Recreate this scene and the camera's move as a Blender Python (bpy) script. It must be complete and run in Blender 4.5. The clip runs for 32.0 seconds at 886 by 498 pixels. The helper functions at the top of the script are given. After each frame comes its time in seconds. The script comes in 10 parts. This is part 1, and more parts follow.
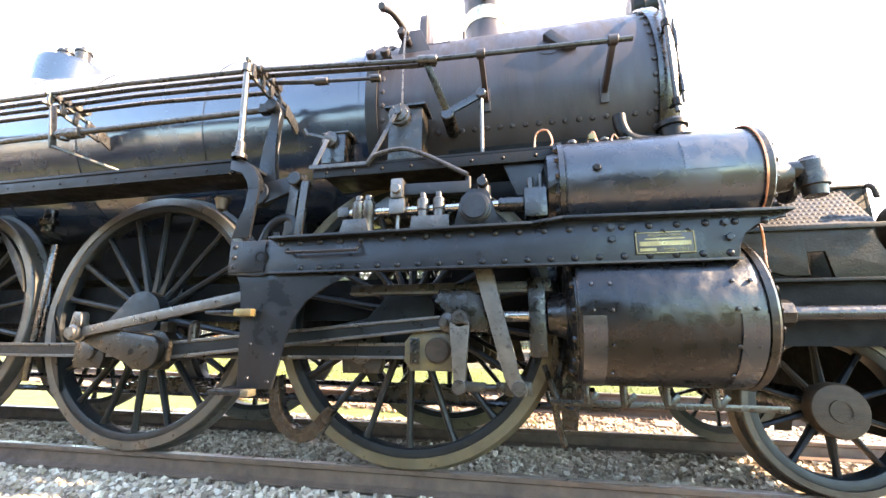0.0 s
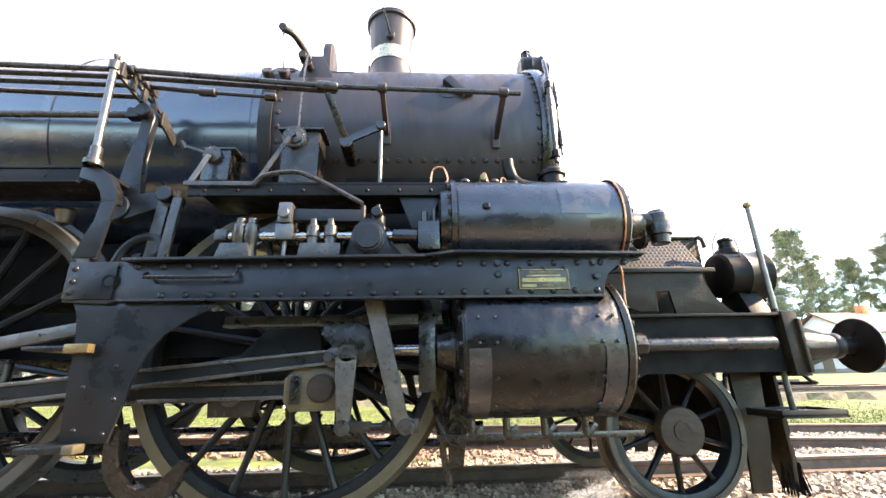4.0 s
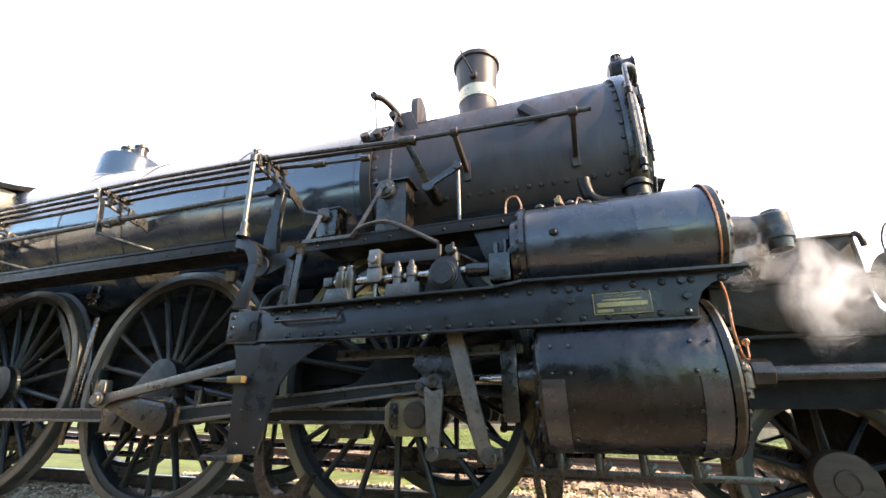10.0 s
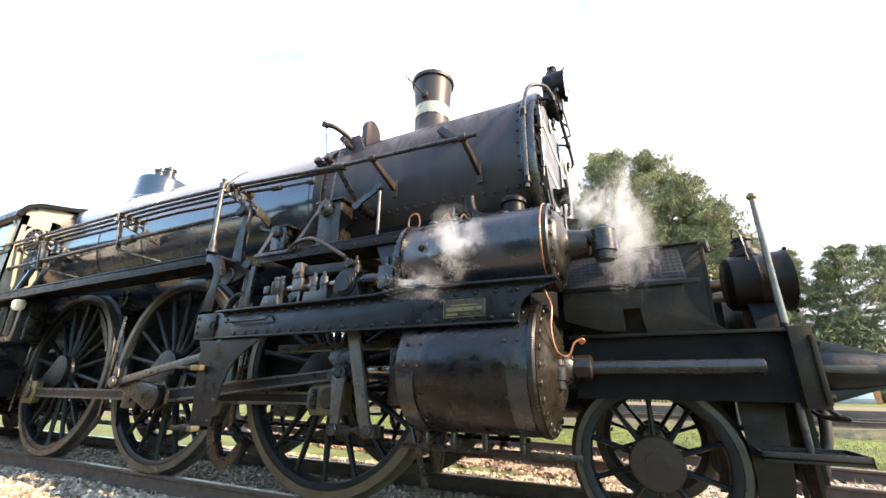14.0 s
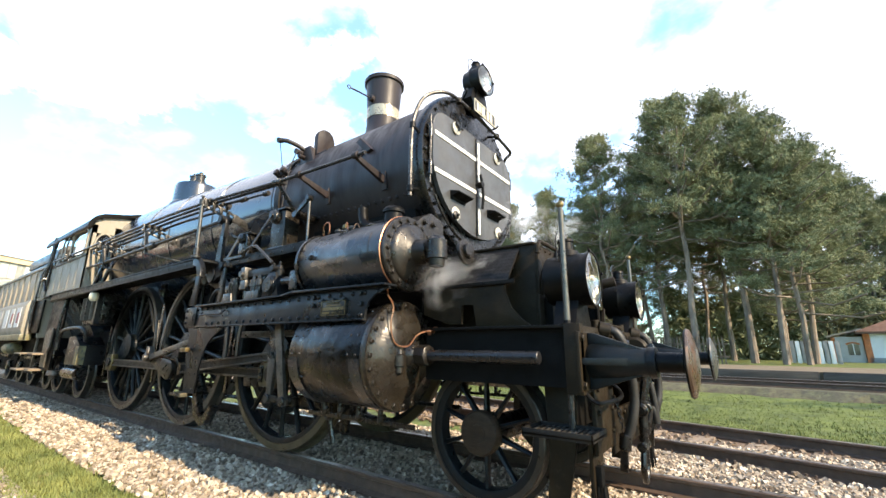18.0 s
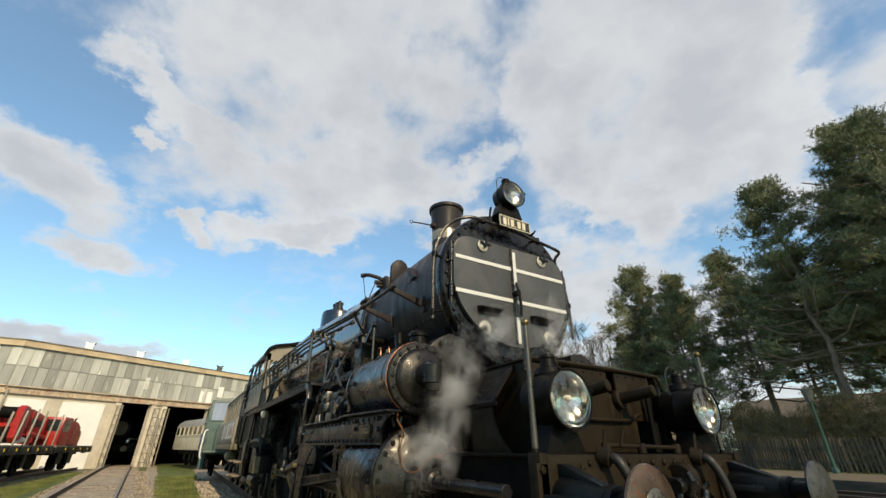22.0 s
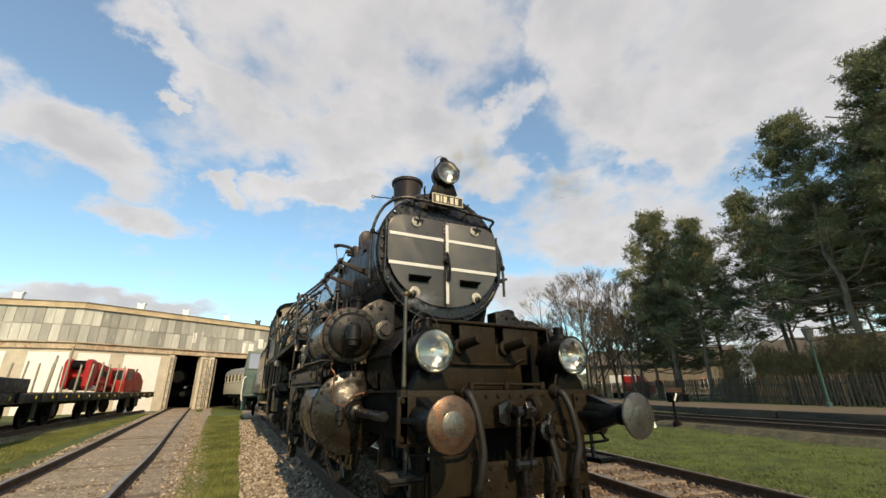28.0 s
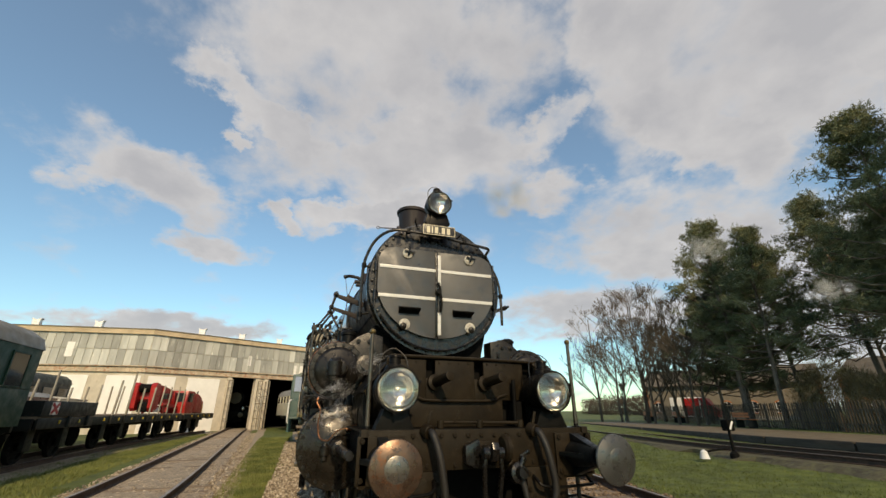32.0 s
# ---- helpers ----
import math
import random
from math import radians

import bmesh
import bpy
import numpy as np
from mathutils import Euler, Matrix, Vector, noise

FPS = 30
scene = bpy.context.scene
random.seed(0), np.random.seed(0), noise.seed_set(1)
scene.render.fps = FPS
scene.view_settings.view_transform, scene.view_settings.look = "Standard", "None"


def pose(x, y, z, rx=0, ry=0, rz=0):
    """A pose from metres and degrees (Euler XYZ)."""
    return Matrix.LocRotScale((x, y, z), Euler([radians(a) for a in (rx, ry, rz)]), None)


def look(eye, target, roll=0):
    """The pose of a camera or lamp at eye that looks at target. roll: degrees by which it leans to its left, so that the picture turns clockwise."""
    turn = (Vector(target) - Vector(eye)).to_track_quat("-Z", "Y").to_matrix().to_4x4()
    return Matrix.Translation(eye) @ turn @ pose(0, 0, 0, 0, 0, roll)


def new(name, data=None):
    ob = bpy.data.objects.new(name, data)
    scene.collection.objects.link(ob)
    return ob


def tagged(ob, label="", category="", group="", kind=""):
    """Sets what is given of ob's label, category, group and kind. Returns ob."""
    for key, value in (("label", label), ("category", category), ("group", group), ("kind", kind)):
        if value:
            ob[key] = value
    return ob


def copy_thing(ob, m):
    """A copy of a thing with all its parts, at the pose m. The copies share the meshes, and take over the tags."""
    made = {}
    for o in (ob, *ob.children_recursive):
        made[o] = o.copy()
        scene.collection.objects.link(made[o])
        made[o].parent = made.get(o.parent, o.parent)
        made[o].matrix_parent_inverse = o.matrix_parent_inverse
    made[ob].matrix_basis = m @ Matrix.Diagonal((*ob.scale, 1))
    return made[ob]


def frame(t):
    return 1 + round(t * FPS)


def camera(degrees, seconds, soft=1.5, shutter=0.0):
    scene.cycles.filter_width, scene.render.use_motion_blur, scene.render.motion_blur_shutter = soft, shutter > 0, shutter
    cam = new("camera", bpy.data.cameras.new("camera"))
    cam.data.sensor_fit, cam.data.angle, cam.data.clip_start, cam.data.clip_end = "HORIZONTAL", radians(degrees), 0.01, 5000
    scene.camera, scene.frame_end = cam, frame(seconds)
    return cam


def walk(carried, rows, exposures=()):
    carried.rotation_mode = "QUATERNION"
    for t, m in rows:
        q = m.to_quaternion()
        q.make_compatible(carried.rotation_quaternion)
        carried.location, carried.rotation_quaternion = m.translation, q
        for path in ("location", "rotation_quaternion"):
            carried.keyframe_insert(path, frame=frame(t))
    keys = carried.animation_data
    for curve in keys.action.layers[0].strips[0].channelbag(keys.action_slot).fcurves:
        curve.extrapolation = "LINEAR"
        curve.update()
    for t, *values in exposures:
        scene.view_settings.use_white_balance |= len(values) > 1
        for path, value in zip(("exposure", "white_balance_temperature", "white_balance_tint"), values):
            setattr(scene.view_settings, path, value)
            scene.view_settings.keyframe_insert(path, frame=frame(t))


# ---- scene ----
cam = camera(95.0, 32.0)
PATH = [
    (0, (0.01, -3.663, 0.836), (-0.383, -1.754, 1.283), 0.2),
    (0.5, (0.025, -3.656, 0.835), (-0.237, -1.729, 1.304), -0.2),
    (1, (0.033, -3.643, 0.835), (-0.13, -1.711, 1.326), -0.5),
    (1.5, (0.037, -3.634, 0.829), (-0.041, -1.702, 1.339), -0.6),
    (2, (0.041, -3.639, 0.827), (0.038, -1.71, 1.355), -0.8),
    (2.5, (0.048, -3.635, 0.821), (0.085, -1.713, 1.372), -1.0),
    (3, (0.056, -3.624, 0.826), (0.118, -1.705, 1.386), -1.1),
    (3.5, (0.061, -3.622, 0.831), (0.14, -1.708, 1.407), -1.2),
    (5.5, (0.06, -3.651, 0.851), (0.169, -1.766, 1.511), -1.4),
    (6, (0.05, -3.657, 0.854), (0.167, -1.775, 1.522), -1.5),
    (6.5, (0.057, -3.651, 0.854), (0.168, -1.772, 1.53), -1.4),
    (7, (0.058, -3.652, 0.848), (0.169, -1.774, 1.528), -1.5),
    (7.5, (0.08, -3.643, 0.85), (0.184, -1.765, 1.53), -1.5),
    (8, (0.124, -3.623, 0.85), (0.207, -1.744, 1.53), -1.4),
    (8.5, (0.15, -3.612, 0.844), (0.15, -1.733, 1.528), -1.3),
    (9, (0.23, -3.64, 0.827), (0.056, -1.772, 1.52), -0.9),
    (9.5, (0.363, -3.705, 0.861), (-0.106, -1.891, 1.562), -0.4),
    (10, (0.479, -3.702, 0.87), (-0.097, -1.92, 1.57), -0.3),
    (10.5, (0.68, -3.646, 0.855), (0.044, -1.877, 1.54), -0.2),
    (11, (0.841, -3.673, 0.86), (0.138, -1.926, 1.532), -0.1),
    (11.5, (0.962, -3.756, 0.846), (0.222, -2.026, 1.526), 0.1),
    (12, (1.1, -3.833, 0.825), (0.308, -2.122, 1.492), 0.3),
    (12.5, (1.194, -3.836, 0.871), (0.359, -2.135, 1.512), 0.4),
    (13, (1.313, -3.868, 0.871), (0.485, -2.168, 1.524), 0.2),
    (13.5, (1.499, -3.823, 0.897), (0.686, -2.115, 1.547), 0.6),
    (14, (1.697, -3.762, 0.855), (0.877, -2.061, 1.513), 0.8),
    (14.5, (1.933, -3.747, 0.869), (1.037, -2.067, 1.481), 0.5),
    (16.5, (2.771, -3.72, 0.965), (1.733, -2.09, 1.48), 0.2),
    (17, (2.923, -3.654, 1.003), (1.847, -2.045, 1.506), 0.1),
    (17.5, (3.124, -3.582, 1.017), (2.036, -1.975, 1.5), 0.4),
    (18, (3.283, -3.498, 1.047), (2.139, -1.927, 1.522), 0.5),
    (18.5, (3.455, -3.451, 1.082), (2.26, -1.918, 1.555), 0.6),
    (19, (3.635, -3.44, 1.144), (2.336, -1.995, 1.618), 0.3),
    (19.5, (3.83, -3.276, 1.16), (2.474, -1.896, 1.668), 0.2),
    (20, (3.98, -3.079, 1.18), (2.608, -1.736, 1.742), 0.3),
    (20.5, (4.044, -3.029, 1.208), (2.591, -1.808, 1.839), 0.4),
    (21, (4.16, -2.956, 1.211), (2.648, -1.856, 1.921), 0.4),
    (21.5, (4.284, -2.892, 1.217), (2.725, -1.915, 2.003), 0.4),
    (22, (4.429, -2.79, 1.221), (2.875, -1.89, 2.102), 0.4),
    (22.5, (4.55, -2.753, 1.235), (3.021, -1.934, 2.231), 0.4),
    (23, (4.64, -2.799, 1.231), (3.113, -1.995, 2.243), 0.3),
    (23.5, (4.756, -2.814, 1.239), (3.209, -1.999, 2.21), 0.2),
    (24, (4.818, -2.745, 1.22), (3.225, -1.914, 2.099), 0.0),
    (24.5, (4.908, -2.64, 1.211), (3.28, -1.776, 1.988), -0.2),
    (25, (5.008, -2.553, 1.205), (3.371, -1.667, 1.936), -0.3),
    (25.5, (5.062, -2.54, 1.208), (3.417, -1.65, 1.917), -0.2),
    (26, (5.167, -2.507, 1.211), (3.505, -1.641, 1.911), -0.0),
    (26.5, (5.31, -2.476, 1.227), (3.627, -1.641, 1.912), -0.0),
    (28.5, (5.762, -2.085, 1.191), (4.046, -1.282, 1.834), -0.6),
    (29, (5.879, -2.012, 1.234), (4.141, -1.255, 1.87), -0.3),
    (29.5, (5.893, -1.89, 1.254), (4.152, -1.15, 1.901), -0.2),
    (30, (5.909, -1.675, 1.306), (4.15, -0.984, 1.96), -0.5),
    (30.5, (5.924, -1.614, 1.33), (4.151, -0.978, 2.001), -0.2),
    (31, (5.949, -1.615, 1.342), (4.186, -0.984, 2.043), -0.1),
    (31.5, (5.954, -1.585, 1.355), (4.194, -0.973, 2.083), -0.2),
    (32, (5.975, -1.535, 1.335), (4.214, -0.944, 2.076), -0.1),
]
walk(cam, [(t, look(eye, target, roll)) for t, eye, target, roll in PATH], exposures=((0, 3.4, 8100, 22), (3, 3.1, 8100, 21), (6, 2.4, 8000, 19), (9, 2.3, 8000, 18), (13, 2.2, 7900, 18), (17, 1.68, 7200, 13), (19, 1.18, 7100, 9), (21, 0.34, 7500, 6), (23, -0.22, 7900, 7), (24, -0.29, 8100, 8), (26, 0.02, 8300, 10), (29, -0.03, 8300, 10), (32, -0.28, 8300, 10)))


# ---- light ----
SUN_DIR = Vector((0.80, -0.06, 0.54)).normalized()
sun = new("sun", bpy.data.lights.new("sun", "SUN"))
sun.data.energy, sun.data.angle, sun.data.color = 4.2, radians(0.6), (1.0, 0.86, 0.66)
sun.matrix_world = look((60, 10, 40), Vector((60, 10, 40)) - SUN_DIR)

world = bpy.data.worlds.new("world")
scene.world = world
world.use_nodes = True
wn, wl = world.node_tree.nodes, world.node_tree.links
wn.clear()


def wnode(kind, **inputs):
    n = wn.new(kind)
    for k, v in inputs.items():
        n.inputs[k.replace("_", " ")].default_value = v
    return n


sky = wn.new("ShaderNodeTexSky")
sky.sky_type, sky.sun_disc = "NISHITA", False
sky.sun_elevation, sky.sun_rotation = math.asin(SUN_DIR.z), math.atan2(SUN_DIR.x, SUN_DIR.y)
sky.air_density, sky.dust_density, sky.ozone_density = 1.15, 0.15, 1.5
geo = wn.new("ShaderNodeTexCoord")
sep = wn.new("ShaderNodeSeparateXYZ")
wl.new(geo.outputs["Generated"], sep.inputs[0])


def wmath(op, a, b=0.0, clamp=False):
    n = wn.new("ShaderNodeMath")
    n.operation, n.use_clamp = op, clamp
    for i, v in enumerate((a, b)):
        if isinstance(v, (int, float)):
            n.inputs[i].default_value = v
        else:
            wl.new(v, n.inputs[i])
    return n.outputs[0]


# clouds on a flat layer high above: direction divided by its height
zc = wmath("ADD", wmath("MAXIMUM", sep.outputs[2], 0.0), 0.32)
cu, cv = wmath("DIVIDE", sep.outputs[0], zc), wmath("DIVIDE", sep.outputs[1], zc)
comb = wn.new("ShaderNodeCombineXYZ")
wl.new(cu, comb.inputs[0]), wl.new(cv, comb.inputs[1])
comb.inputs[2].default_value = 3.7
big = wnode("ShaderNodeTexNoise", Scale=5.0, Detail=12.0, Roughness=0.55, Distortion=0.15)
wl.new(comb.outputs[0], big.inputs["Vector"])
shade_n = wnode("ShaderNodeTexNoise", Scale=4.2, Detail=6.0, Roughness=0.55)
wl.new(comb.outputs[0], shade_n.inputs["Vector"])
# a second noise bends the outlines of the banks
bend = wnode("ShaderNodeTexNoise", Scale=5.5, Detail=7.0, Roughness=0.6)
wl.new(comb.outputs[0], bend.inputs["Vector"])
off, by, bent = (wn.new("ShaderNodeVectorMath") for _ in range(3))
off.operation, by.operation, bent.operation = "SUBTRACT", "SCALE", "ADD"
off.inputs[1].default_value, by.inputs["Scale"].default_value = (0.5, 0.5, 0.5), 0.34
wl.new(bend.outputs["Color"], off.inputs[0]), wl.new(off.outputs[0], by.inputs[0])
wl.new(comb.outputs[0], bent.inputs[0]), wl.new(by.outputs[0], bent.inputs[1])
# cloud banks on that layer: centre, half lengths, turn in degrees
BANKS = ((-0.659, 0.062, 0.288, 0.212, 72), (-0.93, 0.172, 0.38, 0.149, 72), (-0.843, -0.211, 0.117, 0.052, -46), (-0.924, -0.064, 0.17, 0.066, 128), (-0.346, 0.752, 0.316, 0.307, 63),
         (-0.481, 0.553, 0.2, 0.11, 135), (-0.211, 0.878, 0.392, 0.105, 103), (-0.683, 0.521, 0.132, 0.069, 4), (-0.928, 0.593, 0.136, 0.088, 68), (-1.15, 0.154, 0.252, 0.063, 63),
         (-1.153, -0.42, 0.258, 0.104, 137), (-1.096, -0.487, 0.148, 0.049, 69), (-1.236, -0.124, 0.06, 0.055, 101), (-0.95, -0.214, 0.043, 0.03, 112), (-1.427, -0.334, 0.14, 0.084, 95),
         (-0.921, 1.107, 0.391, 0.264, 62), (-1.394, 1.193, 0.423, 0.216, 49), (-1.985, -0.587, 0.421, 0.115, 99), (-0.574, 0.866, 0.344, 0.098, 91), (-0.473, 0.045, 0.348, 0.167, 66),
         (-0.232, 0.554, 0.273, 0.161, 62), (-1.094, 1.948, 0.95, 0.5, 125), (0.6, 1.5, 0.85, 1.1, 0), (1.3, -0.2, 0.5, 0.7, 0))
field = None
for u0, v0, au, av, turn in BANKS:
    mp = wn.new("ShaderNodeMapping")
    mp.vector_type = "TEXTURE"
    mp.inputs["Location"].default_value, mp.inputs["Scale"].default_value = (u0, v0, 3.7), (au, av, 100)
    mp.inputs["Rotation"].default_value = (0, 0, radians(turn))
    wl.new(bent.outputs[0], mp.inputs["Vector"])
    ln = wn.new("ShaderNodeVectorMath")
    ln.operation = "LENGTH"
    wl.new(mp.outputs[0], ln.inputs[0])
    f = wmath("SUBTRACT", 1.0, ln.outputs["Value"])
    field = f if field is None else wmath("MAXIMUM", field, f)
field = wmath("MINIMUM", wmath("MAXIMUM", field, -0.45), 0.42)
cover = wmath("ADD", wmath("MULTIPLY", field, 0.46), wmath("MULTIPLY", wmath("SUBTRACT", big.outputs["Fac"], 0.5), 0.9))
ramp = wn.new("ShaderNodeMapRange")
ramp.interpolation_type = "SMOOTHSTEP"
wl.new(cover, ramp.inputs["Value"])
ramp.inputs["From Min"].default_value, ramp.inputs["From Max"].default_value = -0.17, 0.16
ramp.inputs["To Min"].default_value, ramp.inputs["To Max"].default_value = 0.10, 0.95
# thick middles are greyer than the thin edges
thick = wn.new("ShaderNodeMapRange")
wl.new(wmath("ADD", cover, wmath("MULTIPLY", wmath("SUBTRACT", shade_n.outputs["Fac"], 0.5), 0.9)), thick.inputs["Value"])
thick.inputs["From Min"].default_value, thick.inputs["From Max"].default_value = -0.1, 0.36
tone = wn.new("ShaderNodeMix")
tone.data_type = "RGBA"
wl.new(thick.outputs["Result"], tone.inputs["Factor"])
tone.inputs[6].default_value, tone.inputs[7].default_value = (4.9, 5.35, 6.35, 1), (3.5, 3.9, 4.85, 1)
mixc = wn.new("ShaderNodeMix")
mixc.data_type = "RGBA"
wl.new(ramp.outputs["Result"], mixc.inputs["Factor"])
air = wn.new("ShaderNodeMix")
air.data_type, air.blend_type = "RGBA", "MULTIPLY"
air.inputs["Factor"].default_value = 1.0
air.inputs[7].default_value = (0.80, 1.26, 1.52, 1)
wl.new(sky.outputs[0], air.inputs[6])
wl.new(air.outputs[2], mixc.inputs[6]), wl.new(tone.outputs[2], mixc.inputs[7])
bgn = wn.new("ShaderNodeBackground")
bgn.inputs["Strength"].default_value = 0.15
out = wn.new("ShaderNodeOutputWorld")
wl.new(mixc.outputs[2], bgn.inputs[0]), wl.new(bgn.outputs[0], out.inputs[0])

# ---- materials ----


def mat(name, col, rough=0.5, metal=0.0, var=0.3, scale=4.0, bump=0.15, fine=70.0, col2=None, spot=None, spot_at=0.62, coat=0.0, stretch=(1, 1, 1), rand=0.0, rvar=0.18, spec=0.5, dent=0.0):
    """Procedural surface: two colours by a slow noise, stains by a second, grain as bump, uneven roughness."""
    m = bpy.data.materials.new(name)
    m.use_nodes = True
    n, l = m.node_tree.nodes, m.node_tree.links
    b = n["Principled BSDF"]
    tc = n.new("ShaderNodeTexCoord")
    mp = n.new("ShaderNodeMapping")
    mp.inputs["Scale"].default_value = stretch
    l.new(tc.outputs["Object"], mp.inputs["Vector"])
    if rand:
        # each alike piece takes its own patch of the pattern
        own, far_off = n.new("ShaderNodeObjectInfo"), n.new("ShaderNodeVectorMath")
        far_off.operation = "SCALE"
        far_off.inputs[0].default_value = (61.0, 37.0, 83.0)
        l.new(own.outputs["Random"], far_off.inputs["Scale"])
        l.new(far_off.outputs[0], mp.inputs["Location"])

    def noise_tex(sc, detail=5.0, rg=0.6):
        t = n.new("ShaderNodeTexNoise")
        t.inputs["Scale"].default_value, t.inputs["Detail"].default_value, t.inputs["Roughness"].default_value = sc, detail, rg
        l.new(mp.outputs[0], t.inputs["Vector"])
        return t.outputs["Fac"]

    def mix(fac, a, c):
        x = n.new("ShaderNodeMix")
        x.data_type = "RGBA"
        l.new(fac, x.inputs["Factor"])
        for sock, v in ((6, a), (7, c)):
            if isinstance(v, tuple):
                x.inputs[sock].default_value = (*v, 1)
            else:
                l.new(v, x.inputs[sock])
        return x.outputs[2]

    def ramp_of(fac, lo, hi, a=0.0, c=1.0):
        r = n.new("ShaderNodeMapRange")
        l.new(fac, r.inputs["Value"])
        r.inputs["From Min"].default_value, r.inputs["From Max"].default_value = lo, hi
        r.inputs["To Min"].default_value, r.inputs["To Max"].default_value = a, c
        return r.outputs["Result"]

    slow, grain = noise_tex(scale), noise_tex(fine, 3.0)
    dark = tuple(c * (1 - var) for c in col)
    light = col2 or tuple(min(1, c * (1 + var)) for c in col)
    base = mix(ramp_of(slow, 0.32, 0.68), dark, light)
    if spot:
        base = mix(ramp_of(noise_tex(scale * 3.1, 8.0, 0.68), spot_at, spot_at + 0.09), base, spot)
    if rand:
        oi = n.new("ShaderNodeObjectInfo")
        hs = n.new("ShaderNodeHueSaturation")
        l.new(ramp_of(oi.outputs["Random"], 0, 1, 1 - rand, 1 + rand), hs.inputs["Value"])
        l.new(base, hs.inputs["Color"])
        base = hs.outputs[0]
    l.new(base, b.inputs["Base Color"])
    l.new(ramp_of(noise_tex(scale * 2.3, 6.0), 0.3, 0.7, max(0.03, rough - rvar), min(1, rough + rvar)), b.inputs["Roughness"])
    b.inputs["Metallic"].default_value = metal
    b.inputs["Specular IOR Level"].default_value = spec
    b.inputs["Coat Weight"].default_value = coat
    b.inputs["Coat Roughness"].default_value = 0.12
    if bump:
        bn = n.new("ShaderNodeBump")
        bn.inputs["Strength"].default_value, bn.inputs["Distance"].default_value = bump, 0.01
        l.new(grain, bn.inputs["Height"])
        if dent:
            bd = n.new("ShaderNodeBump")
            bd.inputs["Strength"].default_value, bd.inputs["Distance"].default_value = dent, 0.05
            l.new(noise_tex(7.0, 2.0, 0.4), bd.inputs["Height"])
            l.new(bd.outputs[0], bn.inputs["Normal"])
        l.new(bn.outputs[0], b.inputs["Normal"])
    return m


M = {}
M["smokebox"] = mat("smokebox_paint", (0.019, 0.0135, 0.0132), 0.5, spec=0.32, var=0.4, scale=3.4, bump=0.1, fine=40, spot=(0.03, 0.022, 0.02), stretch=(1.6, 1, 0.22))
M["boiler"] = mat("boiler_gloss", (0.006, 0.0115, 0.021), 0.25, spec=0.7, var=0.3, scale=1.5, bump=0.02, fine=20, coat=0.45, rvar=0.07, dent=0.03)
M["black"] = mat("black_paint", (0.0045, 0.0038, 0.003), 0.42, spec=0.13, var=0.35, scale=5, bump=0.15, spot=(0.018, 0.015, 0.012))
M["girder"] = mat("slate_paint", (0.0068, 0.0074, 0.0084), 0.36, spec=0.24, var=0.35, scale=3, bump=0.08, fine=45, spot=(0.026, 0.025, 0.025), dent=0.06, spot_at=0.6)
M["greasy"] = mat("oily_black", (0.0052, 0.0046, 0.004), 0.28, var=0.4, scale=8, bump=0.12, spot=(0.014, 0.0105, 0.008), dent=0.1)
M["cylinder"] = mat("cylinder_black", (0.004, 0.004, 0.0042), 0.3, var=0.4, scale=6, bump=0.1, spot=(0.009, 0.0075, 0.006), dent=0.3, rvar=0.12, spec=0.32)
M["cover_bright"] = mat("oily_bright_cover", (0.021, 0.017, 0.0125), 0.27, 0.3, var=0.45, scale=5, bump=0.15, spot=(0.02, 0.016, 0.012), spot_at=0.54, dent=0.2)
M["inside"] = mat("sooty_frame", (0.004, 0.0038, 0.0035), 0.7, spec=0.1, var=0.4, scale=5, bump=0.2)
M["steel"] = mat("bare_steel", (0.10, 0.095, 0.088), 0.38, 0.8, var=0.25, scale=9, bump=0.12, spot=(0.08, 0.065, 0.05), spot_at=0.56)
M["grey"] = mat("grey_steel", (0.045, 0.042, 0.039), 0.34, 0.6, var=0.3, scale=8, bump=0.2, spot=(0.025, 0.021, 0.018), spot_at=0.55)
M["polish"] = mat("polished_rod", (0.32, 0.30, 0.275), 0.2, 1.0, var=0.15, scale=12, bump=0.04)
M["tyre"] = mat("tyre_steel", (0.075, 0.073, 0.066), 0.40, 0.6, var=0.25, scale=5, bump=0.2, spot=(0.10, 0.08, 0.05))
M["tyre_ochre"] = mat("tyre_ochre", (0.085, 0.071, 0.043), 0.44, 0.4, var=0.25, scale=5, bump=0.2, spot=(0.10, 0.075, 0.04))
M["spoke"] = mat("spoke_paint", (0.0045, 0.006, 0.0066), 0.42, spec=0.24, var=0.35, scale=7, bump=0.15, spot=(0.013, 0.013, 0.011))
M["brass"] = mat("old_brass", (0.16, 0.115, 0.05), 0.36, 0.7, var=0.3, scale=9, bump=0.15, spot=(0.08, 0.06, 0.03))
M["copper"] = mat("copper_pipe", (0.40, 0.18, 0.10), 0.34, 0.9, var=0.25, scale=14, bump=0.05, spot=(0.25, 0.12, 0.08))
M["chimney_band"] = mat("pale_brass_band", (0.38, 0.31, 0.21), 0.3, 0.6, var=0.2, scale=9, bump=0.05)
M["white"] = mat("white_strip", (0.58, 0.575, 0.55), 0.4, var=0.08, scale=9, bump=0.05, spot=(0.4, 0.38, 0.34), spot_at=0.68)
M["disc"] = mat("dirty_white_disc", (0.42, 0.40, 0.35), 0.5, var=0.3, scale=14, bump=0.1, spot=(0.16, 0.13, 0.10), spot_at=0.54)
M["door_grey"] = mat("door_grey", (0.042, 0.042, 0.042), 0.45, spec=0.7, var=0.25, scale=3, bump=0.06, spot=(0.07, 0.065, 0.058))
